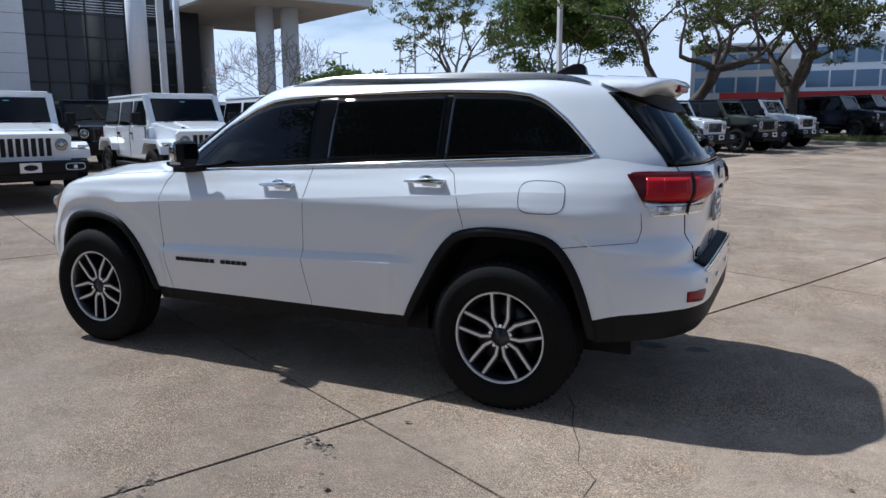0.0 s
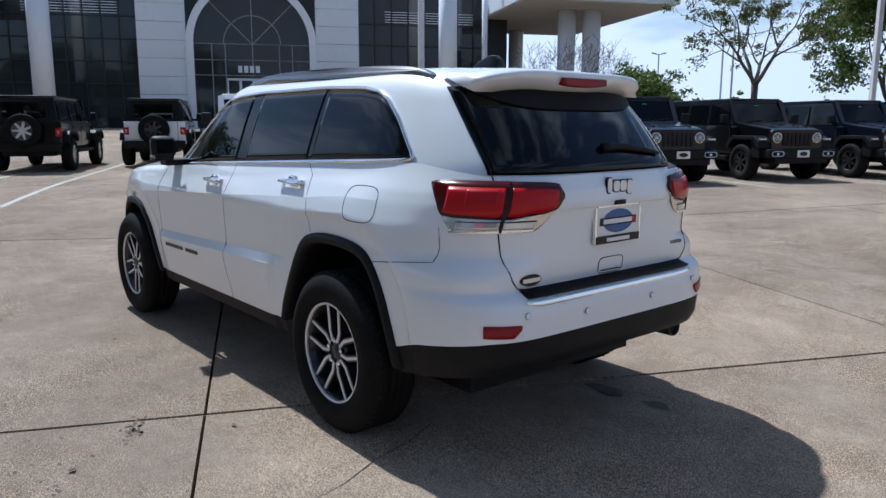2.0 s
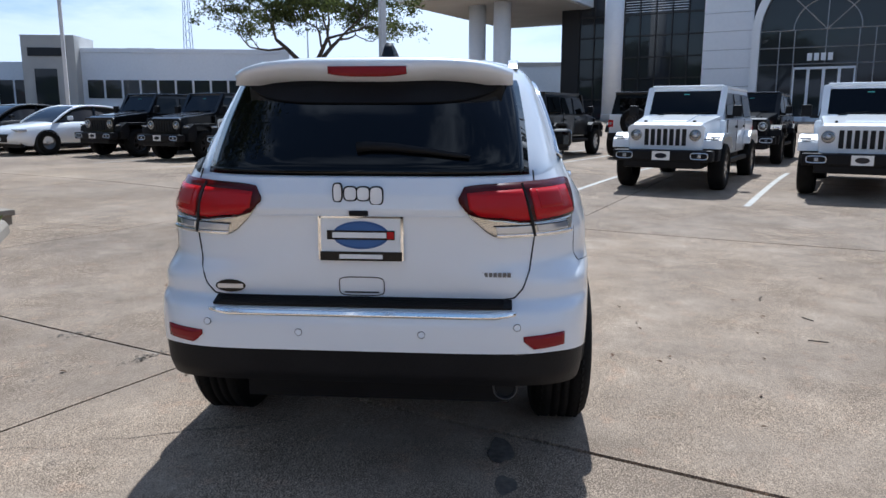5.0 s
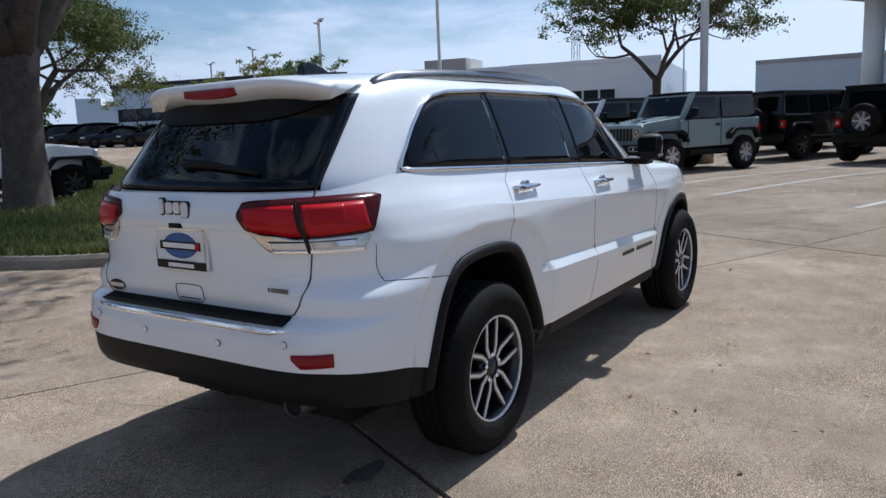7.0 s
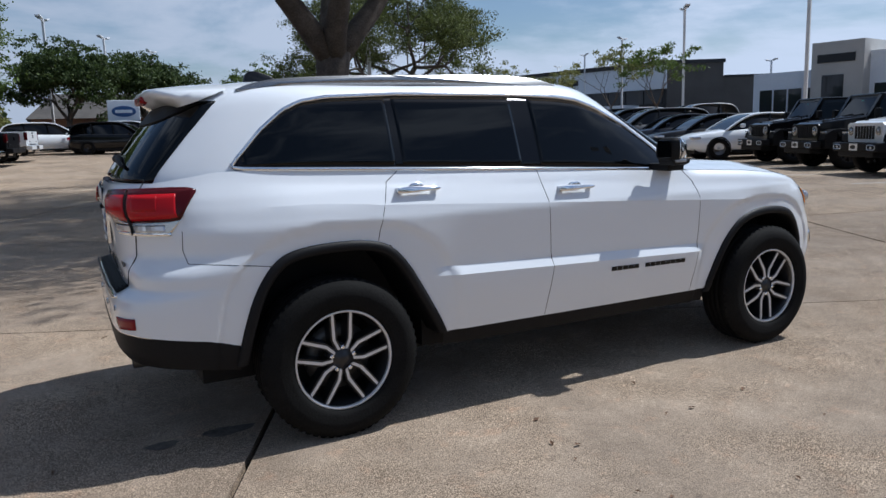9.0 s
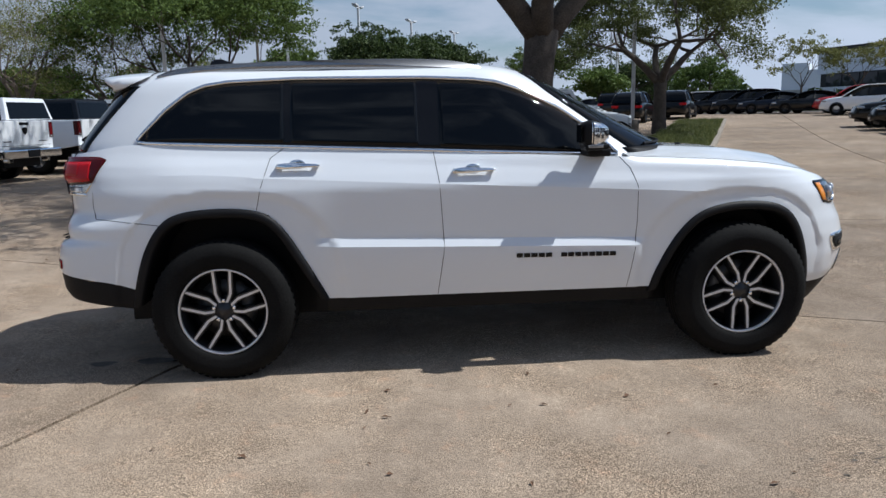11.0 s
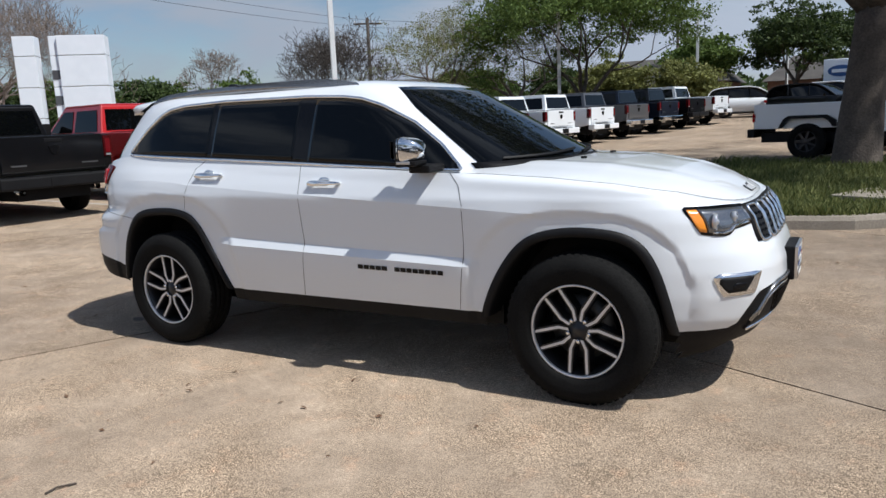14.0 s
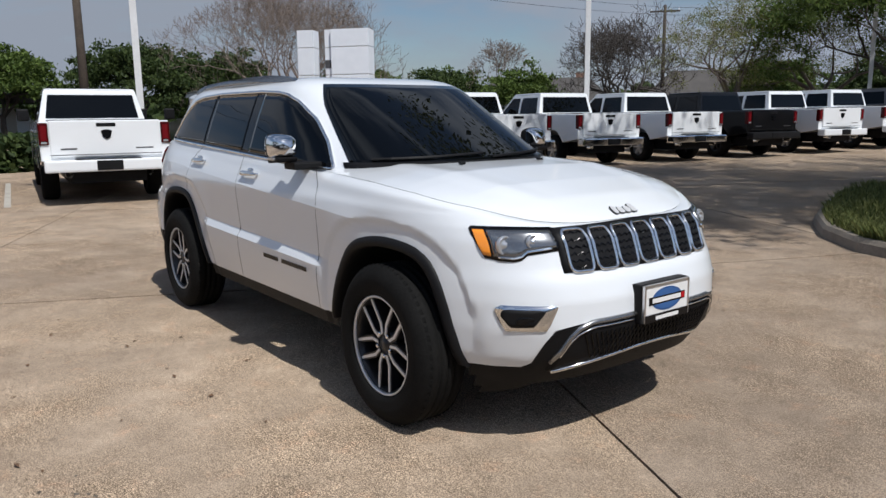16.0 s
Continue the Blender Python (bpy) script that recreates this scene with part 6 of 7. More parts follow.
    for k in range(4):
        part("number_bar", boxes((U + .02, U + .10, arch_c + .75 - k * .40, arch_c + 1.03 - k * .40, 4.95, 5.42)), PANELW, root, "plain white bar where a numeral stands")
    # window walls either side
    for s0, s1 in ((va, 17.6), (-16.6, vb)):
        part("window_wall", boxes((U + .55, U + .62, s0, s1, G, 12.5)), STOREGL, root, "tall dark window wall")
        n = 8
        for i in range(n + 1):
            y = s0 + (s1 - s0) * i / n
            part("mullion", boxes((U + .45, U + .60, y - .05, y + .05, G, 12.5)), FRAMEAL, root)
        for z in (2.6, 4.1, 5.6, 7.1, 8.6):
            part("transom", boxes((U + .45, U + .60, s0, s1, z - .05, z + .05)), FRAMEAL, root)
        # ceiling lights inside are seen as rows of pale lines
        for k in range(5):
            part("light_strip", boxes((U + .52, U + .54, s0 + 1.2, s1 - 2.0, 8.75 + .18 * k, 8.79 + .18 * k)), PANELW, root)
    for s0, s1 in ((17.6, 19.0), (-18.0, -16.6)):
        part("end_pier", boxes((U + .4, U + 14, s0, s1, G, 12.5), bev=.03), FRAMEAL, root)
    part("upper_wall", boxes((U + .66, U + 16, -18.0, 19.0, 9.4, 13)), STUCCO, root)
    part("back_wall", boxes((U + 16, U + 16.4, -18.0, 19.0, G, 13)), STUCCO, root)
    # canopies with soffit and columns
    for sg, v0, v1 in ((1, 16.6, 28.0), (-1, -27.0, -16.0)):
        part("canopy", boxes((U - 9.0, U + 9, v0, v1, 9.3, 11.0), bev=.04), PANELW, root, "deep white canopy")
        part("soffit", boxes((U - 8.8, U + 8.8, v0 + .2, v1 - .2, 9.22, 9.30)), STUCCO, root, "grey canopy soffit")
    for u, v, r in ((45, 13.2, .62), (45, 23.4, .62), (44.2, 21.0, .62), (57, 20.5, .62), (45, -12.0, .62), (45, -20.6, .62), (44.4, -22.2, .62), (57, -21.0, .62), (47, -15.2, .2)):
        x, y = uv(u, v)
        g = ground_z(x, y) - .1
        bm = bmesh.new()
        revolve(bm, [(r, g), (r, 9.24 if abs(v) > 16 else 12.4)], 28, "z", (u, v, 0))
        c = part("column", bm, PANELW, root, "round white column", True)
        bm = bmesh.new()
        revolve(bm, [(r + .04, g), (r + .04, g + .5), (r + .01, g + .55)], 28, "z", (u, v, 0))
        part("column_base", bm, STUCCO, c, "", True)
    return root


make_showroom()


def far_block(name, label, x, y, rz, parts_):
    """A distant building: boxes in its own axes, x along its front, y into depth."""
    root = holder(name, label, "building", m=pose(x, y, ground_z(x, y) - .5, 0, 0, rz))
    for nm, a, mat in parts_:
        part(nm, boxes(a), mat, root)
    return root


def strips(x0, x1, z0, z1, n, y=-.05):
    return [("window", (x0 + (x1 - x0) * i / n + .12, x0 + (x1 - x0) * (i + 1) / n - .12, y, y + .3, z0, z1), STOREGL) for i in range(n)]


# white dealership beyond the off-roaders
far_block("dealership", "long white dealership with a dark window band and arched entry", 67.0, 44.3, -80,
          [("wall", (3.0, 23.5, .2, 25, 0, 7.0), PANELW), ("parapet", (3.0, 23.5, .1, .5, 6.9, 7.3), PANELW), ("entry_block", (-2.0, 3.0, -1.2, 4, 0, 8.4), STUCCO), ("entry_arch", (-.9, 1.2, -1.26, -1.0, 0, 5.2), STOREGL), ("entry_sign", (-1.4, 2.2, -1.3, -1.15, 6.4, 7.2), FRAMEAL), ("wing", (-9.5, -2.0, 1.2, 14, 0, 6.0), PANELW)]
          + strips(3.4, 19, 2.4, 4.2, 9, .1) + strips(-8.8, -2.4, 1.4, 4.2, 4, 1.1) + [("roof_unit", (5, 8, 8, 11, 7, 8.0), STUCCO), ("roof_unit", (14, 16, 8, 10, 7, 7.8), STUCCO)])
far_block("dealership", "dark clad dealership wall with a lower annexe", 74.2, 74.9, -30.5,
          [("wall", (0, 7.7, 0, 20, 0, 9.4), BROWNW), ("roof_edge", (-.2, 7.9, -.2, .3, 9.2, 9.7), FRAMEAL), ("annexe", (7.7, 18, .5, 18, 0, 7.3), BROWNW), ("annexe_edge", (7.9, 18.2, .3, .8, 7.2, 7.5), FRAMEAL)])
far_block("dealership", "white banded dealership front over dark glass and a canopy", 68.2, 99.0, -76,
          [("band", (-8, 24.8, -.3, 12, 5.9, 9.2), PANELW), ("roof_edge", (-8.2, 25, -.5, .2, 9.1, 9.7), FRAMEAL), ("lower_wall", (-8, 24.6, .4, 12, 0, 5.9), FRAMEAL), ("entry_canopy", (-8, 20, -3.0, .4, 3.2, 3.8), PANELW), ("entry_door", (6, 12, .2, .5, .4, 2.4), PANELW), ("sign_bar", (6.5, 9.5, -.36, -.28, 7.2, 8.0), FRAMEAL)]
          + strips(-7, 24, 3.9, 5.8, 10, .3) + [("canopy_post", (-7 + 5 * k, -6.7 + 5 * k, -2.9, -2.6, 0, 3.2), PANELW) for k in range(6)])
far_block("office_tower", "pale stepped office block far off", 72, 122, -40, [("wall", (-3, 1.2, 0, 5, 0, 8.6), PANELW), ("wall", (1.2, 4, 0, 5, 0, 7.4), PANELW), ("dark_slab", (4, 7, 1, 4, 0, 9.5), FRAMEAL), ("low_wing", (-10, 4, -2, 1, 0, 4.0), STUCCO)] + strips(-9.5, 3.5, 1.2, 3.0, 8, -2.1))
far_block("warehouse", "long low white warehouse far off", 75, 4, -90, [("wall", (-9, 12, 0, 20, 0, 5.9), PANELW), ("parapet", (-9, 12, -.1, .2, 5.8, 6.2), STUCCO), ("door", (4, 7, -.08, .1, 0, 2.8), STOREGL)])
# Hotel panes: the blue sky reflection is put into the base colour.
HOTELGL = material("sky_reflection_glazing", (0.12, 0.19, 0.28), 0.08, 0.3)
far_block("hotel", "pale multi-storey hotel with window rows painted sky-reflection blue", 3, -92, 180, [("wall", (-7, 4, 0, 14, 0, 9.3), STUCCO), ("wing", (4, 16, -1, 12, 0, 10.0), PANELW), ("bay", (2.6, 5.2, -1.4, 1, 0, 7.4), STUCCO), ("sign_band", (-5.5, 1.5, -.12, .1, 8.5, 9.0), FRAMEAL), ("roof_edge", (-7.2, 4, -.3, .1, 9.25, 9.5), PANELW)]
          + [("window", a[1], HOTELGL) for k in range(3) for a in strips(-6.6, 3.0, 1.2 + 2.6 * k, 3.0 + 2.6 * k, 4)] + [("window", a[1], HOTELGL) for k in range(3) for a in strips(5.6, 15.5, 1.6 + 2.6 * k, 3.4 + 2.6 * k, 4, -1.08)])
far_block("canopy_row", "low building with a red fascia", -4, -76, 180, [("wall", (-9, 12, 3, 10, 0, 3.0), BRICKH), ("fascia", (-9, 12, -.2, .2, 2.2, 3.3), RED_P), ("roof", (-9, 12, .2, 10, 3.0, 3.2), STUCCO)] + [("post", (-8 + 4 * k, -7.7 + 4 * k, 0, .3, 0, 2.3), PANELW) for k in range(5)])


def house(x, y, rz, w, d, h, wall, label):
    root = holder("house", label, "house", "houses beyond the lot", pose(x, y, ground_z(x, y) - .6, 0, 0, rz))
    part("wall", boxes((-w / 2, w / 2, -d / 2, d / 2, 0, h)), wall, root)
    bm = bmesh.new()
    prism(bm, [(-w / 2 - .4, h - .1), (w / 2 + .4, h - .1), (w / 2 - 1.6, h + 2.0), (-w / 2 + 1.6, h + 2.0)], "y", -d / 2 - .4, d / 2 + .4)
    for v in bm.verts:
        if v.co.z > h + 1:
            v.co.y *= .12
    part("roof", bm, ROOFD, root, "dark shingle roof")
    part("garage_door", boxes((-w / 2 + .6, -w / 2 + 3.2, -d / 2 - .06, -d / 2 + .1, 0, 2.1)), PANELW, root)
    for k in range(2):
        wn_ = part("window", boxes((.6 + 2.2 * k, 1.9 + 2.2 * k, -d / 2 - .05, -d / 2 + .1, .9, 2.0)), STOREGL, root)
        part("window_frame", boxes((.5 + 2.2 * k, 2.0 + 2.2 * k, -d / 2 - .08, -d / 2 + .02, .78, .9)), PANELW, wn_)
    part("chimney", boxes((w / 2 - 2.6, w / 2 - 1.8, -.4, .4, h, h + 2.4)), BRICKH, root)


house(-12, 57, 0, 12, 9, 2.9, BRICKH, "brick bungalow with dark hipped roof behind trees")
house(2, 66, 0, 12, 9, 2.9, BRICKH, "brick bungalow with pale garage door")
house(-29.5, 50.5, 35, 11, 8, 2.4, BRICKH, "brick bungalow with dark hipped roof behind pickups")
house(-42, 43, 45, 11, 8, 2.2, BRICKH, "brick bungalow with dark hipped roof behind bare trees")
far_block("shed", "small pale gabled shed behind a hedge", -46, 4.6, 98,
          [("wall", (-1.7, 1.7, 0, 4, 0, 1.9), STUCCO), ("door", (-.7, .7, -.05, .1, 0, 1.5), PANELW)])
bm = bmesh.new()
prism(bm, [(-2.0, 2.2), (2.0, 2.2), (0, 3.2)], "y", -.3, 4.3)
part("roof", bm, ROOFD, bpy.data.objects["shed"], "dark gabled roof")
house(-16, 67, 0, 12, 9, 2.9, STUCCO, "pale bungalow far beyond the lot")


# ---- poles and signs ----
def lamp_post(x, y, h, label, head=True, rz=0.0):
    z = ground_z(x, y)
    root = holder("lamp_post", label, "lamp post", "lot lamp posts", pose(x, y, z - .05, 0, 0, rz))
    bm = bmesh.new()
    prism(bm, [(-.085, -.085), (.085, -.085), (.085, .085), (-.085, .085)], "z", .5, h, .012)
    part("pole", bm, POLEW, root, "square white pole")
    bm = bmesh.new()
    revolve(bm, [(.30, 0), (.30, .60), (.27, .64)], 20, "z")
    part("base", bm, CURB, root, "round concrete base", True)
    if head:
        for s in (1, -1):
            part("arm", boxes((min(0, s * .5), max(0, s * .5), -.03, .03, h - .12, h - .05)), POLEW, root)
            bm = boxes((min(s * .35, s * 1.05), max(s * .35, s * 1.05), -.19, .19, h - .10, h + .02), bev=.02)
            for v in bm.verts:
                v.co.z += abs(v.co.x) * .16
            hd = part("lamp_head", bm, POLEW, root, "flat lamp head")
            part("lamp_lens", boxes((min(s * .45, s * .95), max(s * .45, s * .95), -.14, .14, h - .02, h - .005)), CLEARLENS, hd)
    return root


PL = "tall square white lamp post on a concrete base"
for x, y, h in ((-13.7, 17.3, 8.6), (-11.3, 33.5, 9.2), (-16.2, 2.9, 8.6), (-7.2, 49.2, 9.4), (32.2, 21.8, 9.6), (16.9, 2.95, 9.2), (6.6, -26.4, 9.2), (12.6, -10.6, 9.0), (-2.5, 60.0, 9.2), (2.5, 75.0, 9.8), (8.4, 89.8, 10.2), (42.3, 40.3, 9.0), (54.5, 61.6, 9.6), (65.6, 82.3, 10.2), (75.0, 101.5, 10.4), (82, 22, 9.6), (75.4, 58.8, 7.4), (20.5, 64, 9.6), (32, -61.7, 9.6), (46, -84, 9.6), (58, -88, 9.6), (10.8, 28.8, 8.8), (17.5, 52.6, 8.0), (29, 69.9, 7.5)):
    lamp_post(x, y, h + ground_z(x, y) * .3, PL, True, (x * 7 + y * 3) % 90)


def utility_pole(x, y, h):
    root = holder("utility_pole", "dark wooden utility pole with crossarm", "utility pole", "utility poles", pose(x, y, ground_z(x, y) - .1, 0, 0, 40))
    bm = bmesh.new()
    revolve(bm, [(.16, 0), (.11, h)], 10, "z")
    part("pole", bm, WOODP, root, "", True)
    part("crossarm", boxes((-1.1, 1.1, -.06, .06, h - .5, h - .38)), WOODP, root)
    for k in (-1, -.4, .4, 1):
        part("insulator", boxes((k - .04, k + .04, -.04, .04, h - .38, h - .22)), PANELW, root)


utility_pole(-31.5, 45.5, 8.6)
utility_pole(-24.0, 3.2, 8.0)
utility_pole(-12, 66, 9.0)
bm = bmesh.new()
for dz in (0, .55):
    for a, b in (((-24, 3.2, 7.6), (-31.5, 45.5, 8.9)), ((-31.5, 45.5, 8.9), (-12, 66, 9.2)), ((-24, 3.2, 7.6), (-18, -40, 8.0))):
        tube(bm, [tuple(a[k] + (b[k] - a[k]) * t + (-(1.1) * 4 * t * (1 - t) * .4 if k == 2 else 0) for k in range(3)) for t in np.linspace(0, 1, 14)], .012, 3)
        for v in list(bm.verts)[-42:]:
            v.co.z += dz
tagged(part("power_line", bm, SEAM), "sagging power lines between wooden poles", "power line", kind="stuff")


def make_pylon():
    x, y = -16.6, 9.6
    root = holder("sign_pylon", "tall white panelled dealer sign with dark plain bars", "sign", m=pose(x, y, ground_z(x, y), 0, 0, 42))
    H = 4.1
    for nm, a in (("pylon_slab", (-.62, .62, -.3, .3)), ("pylon_slab", (-.85, -.62, -.2, .45)), ("pylon_slab", (-1.75, -1.2, -.25, .25))):
        z = .15
        k = 0
        while z < H - .1:
            part("pylon_panel", boxes((*a, z, min(z + .85, H) - .02), bev=.01), PANELW, root)
            z += .85
        part("pylon_core", boxes((a[0] + .04, a[1] - .04, a[2] + .04, a[3] - .04, 0, H - .05)), STUCCO, root)
    for k in range(3):
        part("sign_bar", boxes((-.845, -.63, -.215, -.195, 1.5 + .7 * k, 1.75 + .7 * k)), (RED_P, GRAPH_P, GRAPH_P)[k % 3], root)


make_pylon()


def make_oval_sign():
    x, y = 1.5, 47.4
    root = holder("oval_sign", "white sign board with a blue oval on posts", "sign", m=pose(x, y, ground_z(x, y), 0, 0, 178))
    part("board", boxes((-.95, .95, -.12, .12, 1.3, 3.0), bev=.03), PANELW, root)
    for s in (-.8, .8):
        part("post", boxes((s - .08, s + .08, -.08, .08, 0, 1.4)), PANELW, root)
    bm = bmesh.new()
    prism(bm, [(.72 * math.cos(i * .2618), 2.3 + .34 * math.sin(i * .2618)) for i in range(24)], "y", -.15, .15)
    part("oval", bm, PLATE_B, root, "plain blue oval")
    part("oval_bar", boxes((-.5, .5, -.16, .16, 2.2, 2.4)), PANELW, root)


make_oval_sign()
bm = bmesh.new()
for k in range(4):
    a = math.pi / 4 + k * math.pi / 2
    tube(bm, [(1.6 * math.cos(a), 1.6 * math.sin(a), 0), (.5 * math.cos(a), .5 * math.sin(a), 42)], .09, 4)
for z in range(2, 42, 2):
    r0, r1 = 1.6 - 1.1 * z / 42, 1.6 - 1.1 * (z + 2) / 42
    for k in range(4):
        a, b = math.pi / 4 + k * math.pi / 2, math.pi / 4 + (k + 1) * math.pi / 2
        tube(bm, [(r0 * math.cos(a), r0 * math.sin(a), z), (r1 * math.cos(b), r1 * math.sin(b), z + 2)], .045, 3)
tw = holder("radio_mast", "thin lattice radio mast far off", "mast", m=pose(176, 76, 0))
part("lattice", bm, PANELW, tw)


# ---- trees ----
def grow(bm, tips, p, d, length, rad, depth, rng, spread, twig, lift, thin=0.0, low=-9.0):
    if depth <= 2 and p.z + d.z * length < low:
        return
    n = 4
    pts, rs = [p], [rad]
    for i in range(n):
        d = (d + Vector((rng.uniform(-1, 1), rng.uniform(-1, 1), rng.uniform(-.6, 1) * lift)) * .22).normalized()
        p = p + d * length / n
        pts.append(p)
        rs.append(max(rad * (1 - .38 * (i + 1) / n), thin))
    tube(bm, pts, rs, 8 if depth > 3 else 5 if depth > 1 else 3)
    if depth <= twig:
        tips.append(p)
        tips.append(pts[2])
    if depth == 0:
        return
    kids = rng.choice((2, 3, 3)) if depth > 1 else 3
    base = rng.uniform(0, 6.28)
    for k in range(kids):
        a = base + k * 6.283 / kids + rng.uniform(-.5, .5)
        o = d.orthogonal().normalized()
        o = (Matrix.Rotation(a, 3, d) @ o)
        nd = (d * (1 - spread) + o * spread + Vector((0, 0, .08 * lift))).normalized()
        start = pts[-1] if k < 2 else pts[-2]
        grow(bm, tips, start, nd, length * rng.uniform(.66, .86), rs[-1] * .78, depth - 1, rng, spread, twig, lift, thin, low)


def tree(name, label, x, y, height, trunk_h, trunk_r, depth, leaf, n_leaf, size, seed, spread=.55, clump=.5, bark=None, lift=1.0, lean=(0, 0), raise_=0.0, group="", leaf_lo=0.0, stems=4, limb=.62, thin=0.0):
    rng = random.Random(seed)
    root = holder(name, label, "tree", group, pose(x, y, ground_z(x, y) - .08 + raise_, 0, 0, 0))
    bm = bmesh.new()
    top = Vector((lean[0], lean[1], trunk_h))
    tube(bm, [(0, 0, -.2), (0, 0, .06), (top.x * .25, top.y * .25, trunk_h * .4), (top.x * .7, top.y * .7, trunk_h * .8), top], [trunk_r * 1.5, trunk_r * 1.15, trunk_r * .95, trunk_r * .9, trunk_r * 1.0], 14)
    part("trunk", bm, bark or BARK, root, "rough grey-brown trunk", True)
    bm, tips = bmesh.new(), []
    reach = (height - trunk_h)
    kids = stems
    for k in range(kids):
        a = rng.uniform(-.4, .4) + k * 6.283 / kids
        d = Vector((math.cos(a) * spread * 1.3, math.sin(a) * spread * 1.3, 1 - spread * .45)).normalized()
        grow(bm, tips, top - Vector((0, 0, trunk_r * .6)), d, reach * .36, trunk_r * limb, depth, rng, spread, 1 if leaf else 0, lift, thin, leaf_lo - .4)
    part("branchwork", bm, bark or BARK, root, "spreading limbs", True)["kind"] = "stuff"
    if leaf:
        r = np.random.RandomState(seed)
        tp = np.array([tuple(t) for t in tips])
        n_sub = max(60, n_leaf // 45)
        sub = tp[r.randint(0, len(tp), n_sub)] + r.normal(0, clump, (n_sub, 3)) * (1, 1, .6)
        c = sub[r.randint(0, n_sub, n_leaf)] + r.normal(0, .07 + clump * .26, (n_leaf, 3)) * (1, 1, .55)
        c = c[c[:, 2] > leaf_lo + r.normal(0, .3, n_leaf)]
        n_leaf = len(c)
        a, b = r.normal(0, 1, (n_leaf, 3)), r.normal(0, 1, (n_leaf, 3))
        a /= np.linalg.norm(a, axis=1)[:, None]
        b -= a * (a * b).sum(1)[:, None]
        b /= np.linalg.norm(b, axis=1)[:, None]
        s = size * r.uniform(.6, 1.3, n_leaf)[:, None]
        v = np.concatenate([c - a * s, c + b * s * .45, c + a * s, c - b * s * .45], 1).reshape(-1, 3)
        me = bpy.data.meshes.new("crown")
        me.from_pydata(v.tolist(), [], np.arange(n_leaf * 4).reshape(-1, 4).tolist())
        me.materials.append(leaf)
        ob = put("crown", me, root, "crown of many small leaves")
        ob["kind"] = "stuff"
    return root


OAKL = "live oak with dark trunk"
tree("live_oak", OAKL + " in the grass island", 2.6, 11.0, 12.0, 2.9, .37, 4, LEAF_OAK, 85000, .085, 11, .50, .85, raise_=.15, lean=(.25, .2), leaf_lo=5.7, limb=.72)
tree("live_oak", OAKL + " beyond the pickups", 11.5, 27.3, 8.8, 2.4, .30, 4, LEAF_OAK, 80000, .058, 5, .60, .36, leaf_lo=3.0)
tree("live_oak", OAKL + " beside the far off-roaders", 1.7, -28.0, 8.8, 1.5, .34, 4, LEAF_OAK, 11000, .08, 21, .62, .34, leaf_lo=4.9, stems=3, limb=.78)
tree("live_oak", OAKL + " at the edge of the lot", -2.2, -32.0, 8.0, 2.4, .32, 4, LEAF_OAK, 17000, .09, 8, .56, .34, leaf_lo=3.2)
tree("live_oak", OAKL + " behind the black off-roaders", 29.6, 8.3, 9.2, 2.9, .21, 4, LEAF_OAK, 45000, .075, 31, .58, .36, leaf_lo=4.6, stems=3)
tree("oak", "slender oak with open crown beyond the lot", 14.0, -32.0, 8.4, 2.8, .17, 4, LEAF_OAK, 9000, .08, 4, .5, .28, leaf_lo=3.4)
tree("elm", "fresh green elm behind the off-roaders", 10.8, -39.7, 8.2, 1.8, .18, 4, LEAF_ELM, 60000, .105, 9, .45, .62)
tree("elm", "tall fresh green elm behind the pickups", -10.3, 34.5, 9.4, 1.6, .20, 4, LEAF_ELM, 95000, .085, 12, .5, .62)
tree("elm", "fresh green elm far beyond the pickups", -8.0, 55.0, 5.4, 2.0, .2, 3, LEAF_ELM, 13200, 0.16, 14, .5, .7)
tree("elm", "dark green elm far beyond the lot", -1.5, 55.0, 6.8, 2.0, .2, 4, LEAF_DARK, 26000, 0.13, 15, .5, .62)
tree("elm", "dark green elm far beyond the lot", 3.9, 57.0, 6.4, 2.0, .2, 4, LEAF_DARK, 22000, 0.13, 16, .48, .58)
tree("elm", "small round green tree on a thin trunk", 11.9, 54.0, 5.6, 2.2, .10, 3, LEAF_ELM, 12000, 0.10, 44, .42, .42)
tree("elm", "dark green elm far beyond the lot", 16.3, 53, 3.6, 1.6, .16, 3, LEAF_ELM, 8800, 0.15, 19, .5, .6)
tree("budding_tree", "broad tree with thin yellow-green buds", -18.2, 33.6, 7.4, 1.6, .2, 4, LEAF_YEL, 26000, .042, 22, .6, .5, bark=TWIG, thin=.011)
tree("budding_tree", "broad tree with thin yellow-green buds", -15.0, 36.5, 7.0, 1.6, .2, 4, LEAF_YEL, 22000, .042, 23, .6, .5, bark=TWIG, thin=.011)
tree("bare_tree", "leafless spreading tree behind the pickups", -26.5, 34.6, 6.4, .9, .2, 6, None, 0, 0, 24, .63, bark=TWIGD, thin=.014, lift=1.5, stems=7)
tree("bare_tree", "leafless pinkish tree behind the sign", -28.0, 12.4, 6.6, .9, .2, 7, None, 0, 0, 25, .46, bark=TWIG, thin=.007, lift=1.5, stems=6)
tree("bare_tree", "small leafless tree far off", -33.2, 30.6, 5.2, 2.0, .1, 5, None, 0, 0, 26, .45, bark=TWIG, thin=.013)
tree("bare_tree", "small leafless tree by the showroom", 27.5, -34.5, 6.0, 1.0, .1, 5, None, 0, 0, 27, .5, bark=TWIG, thin=.013)
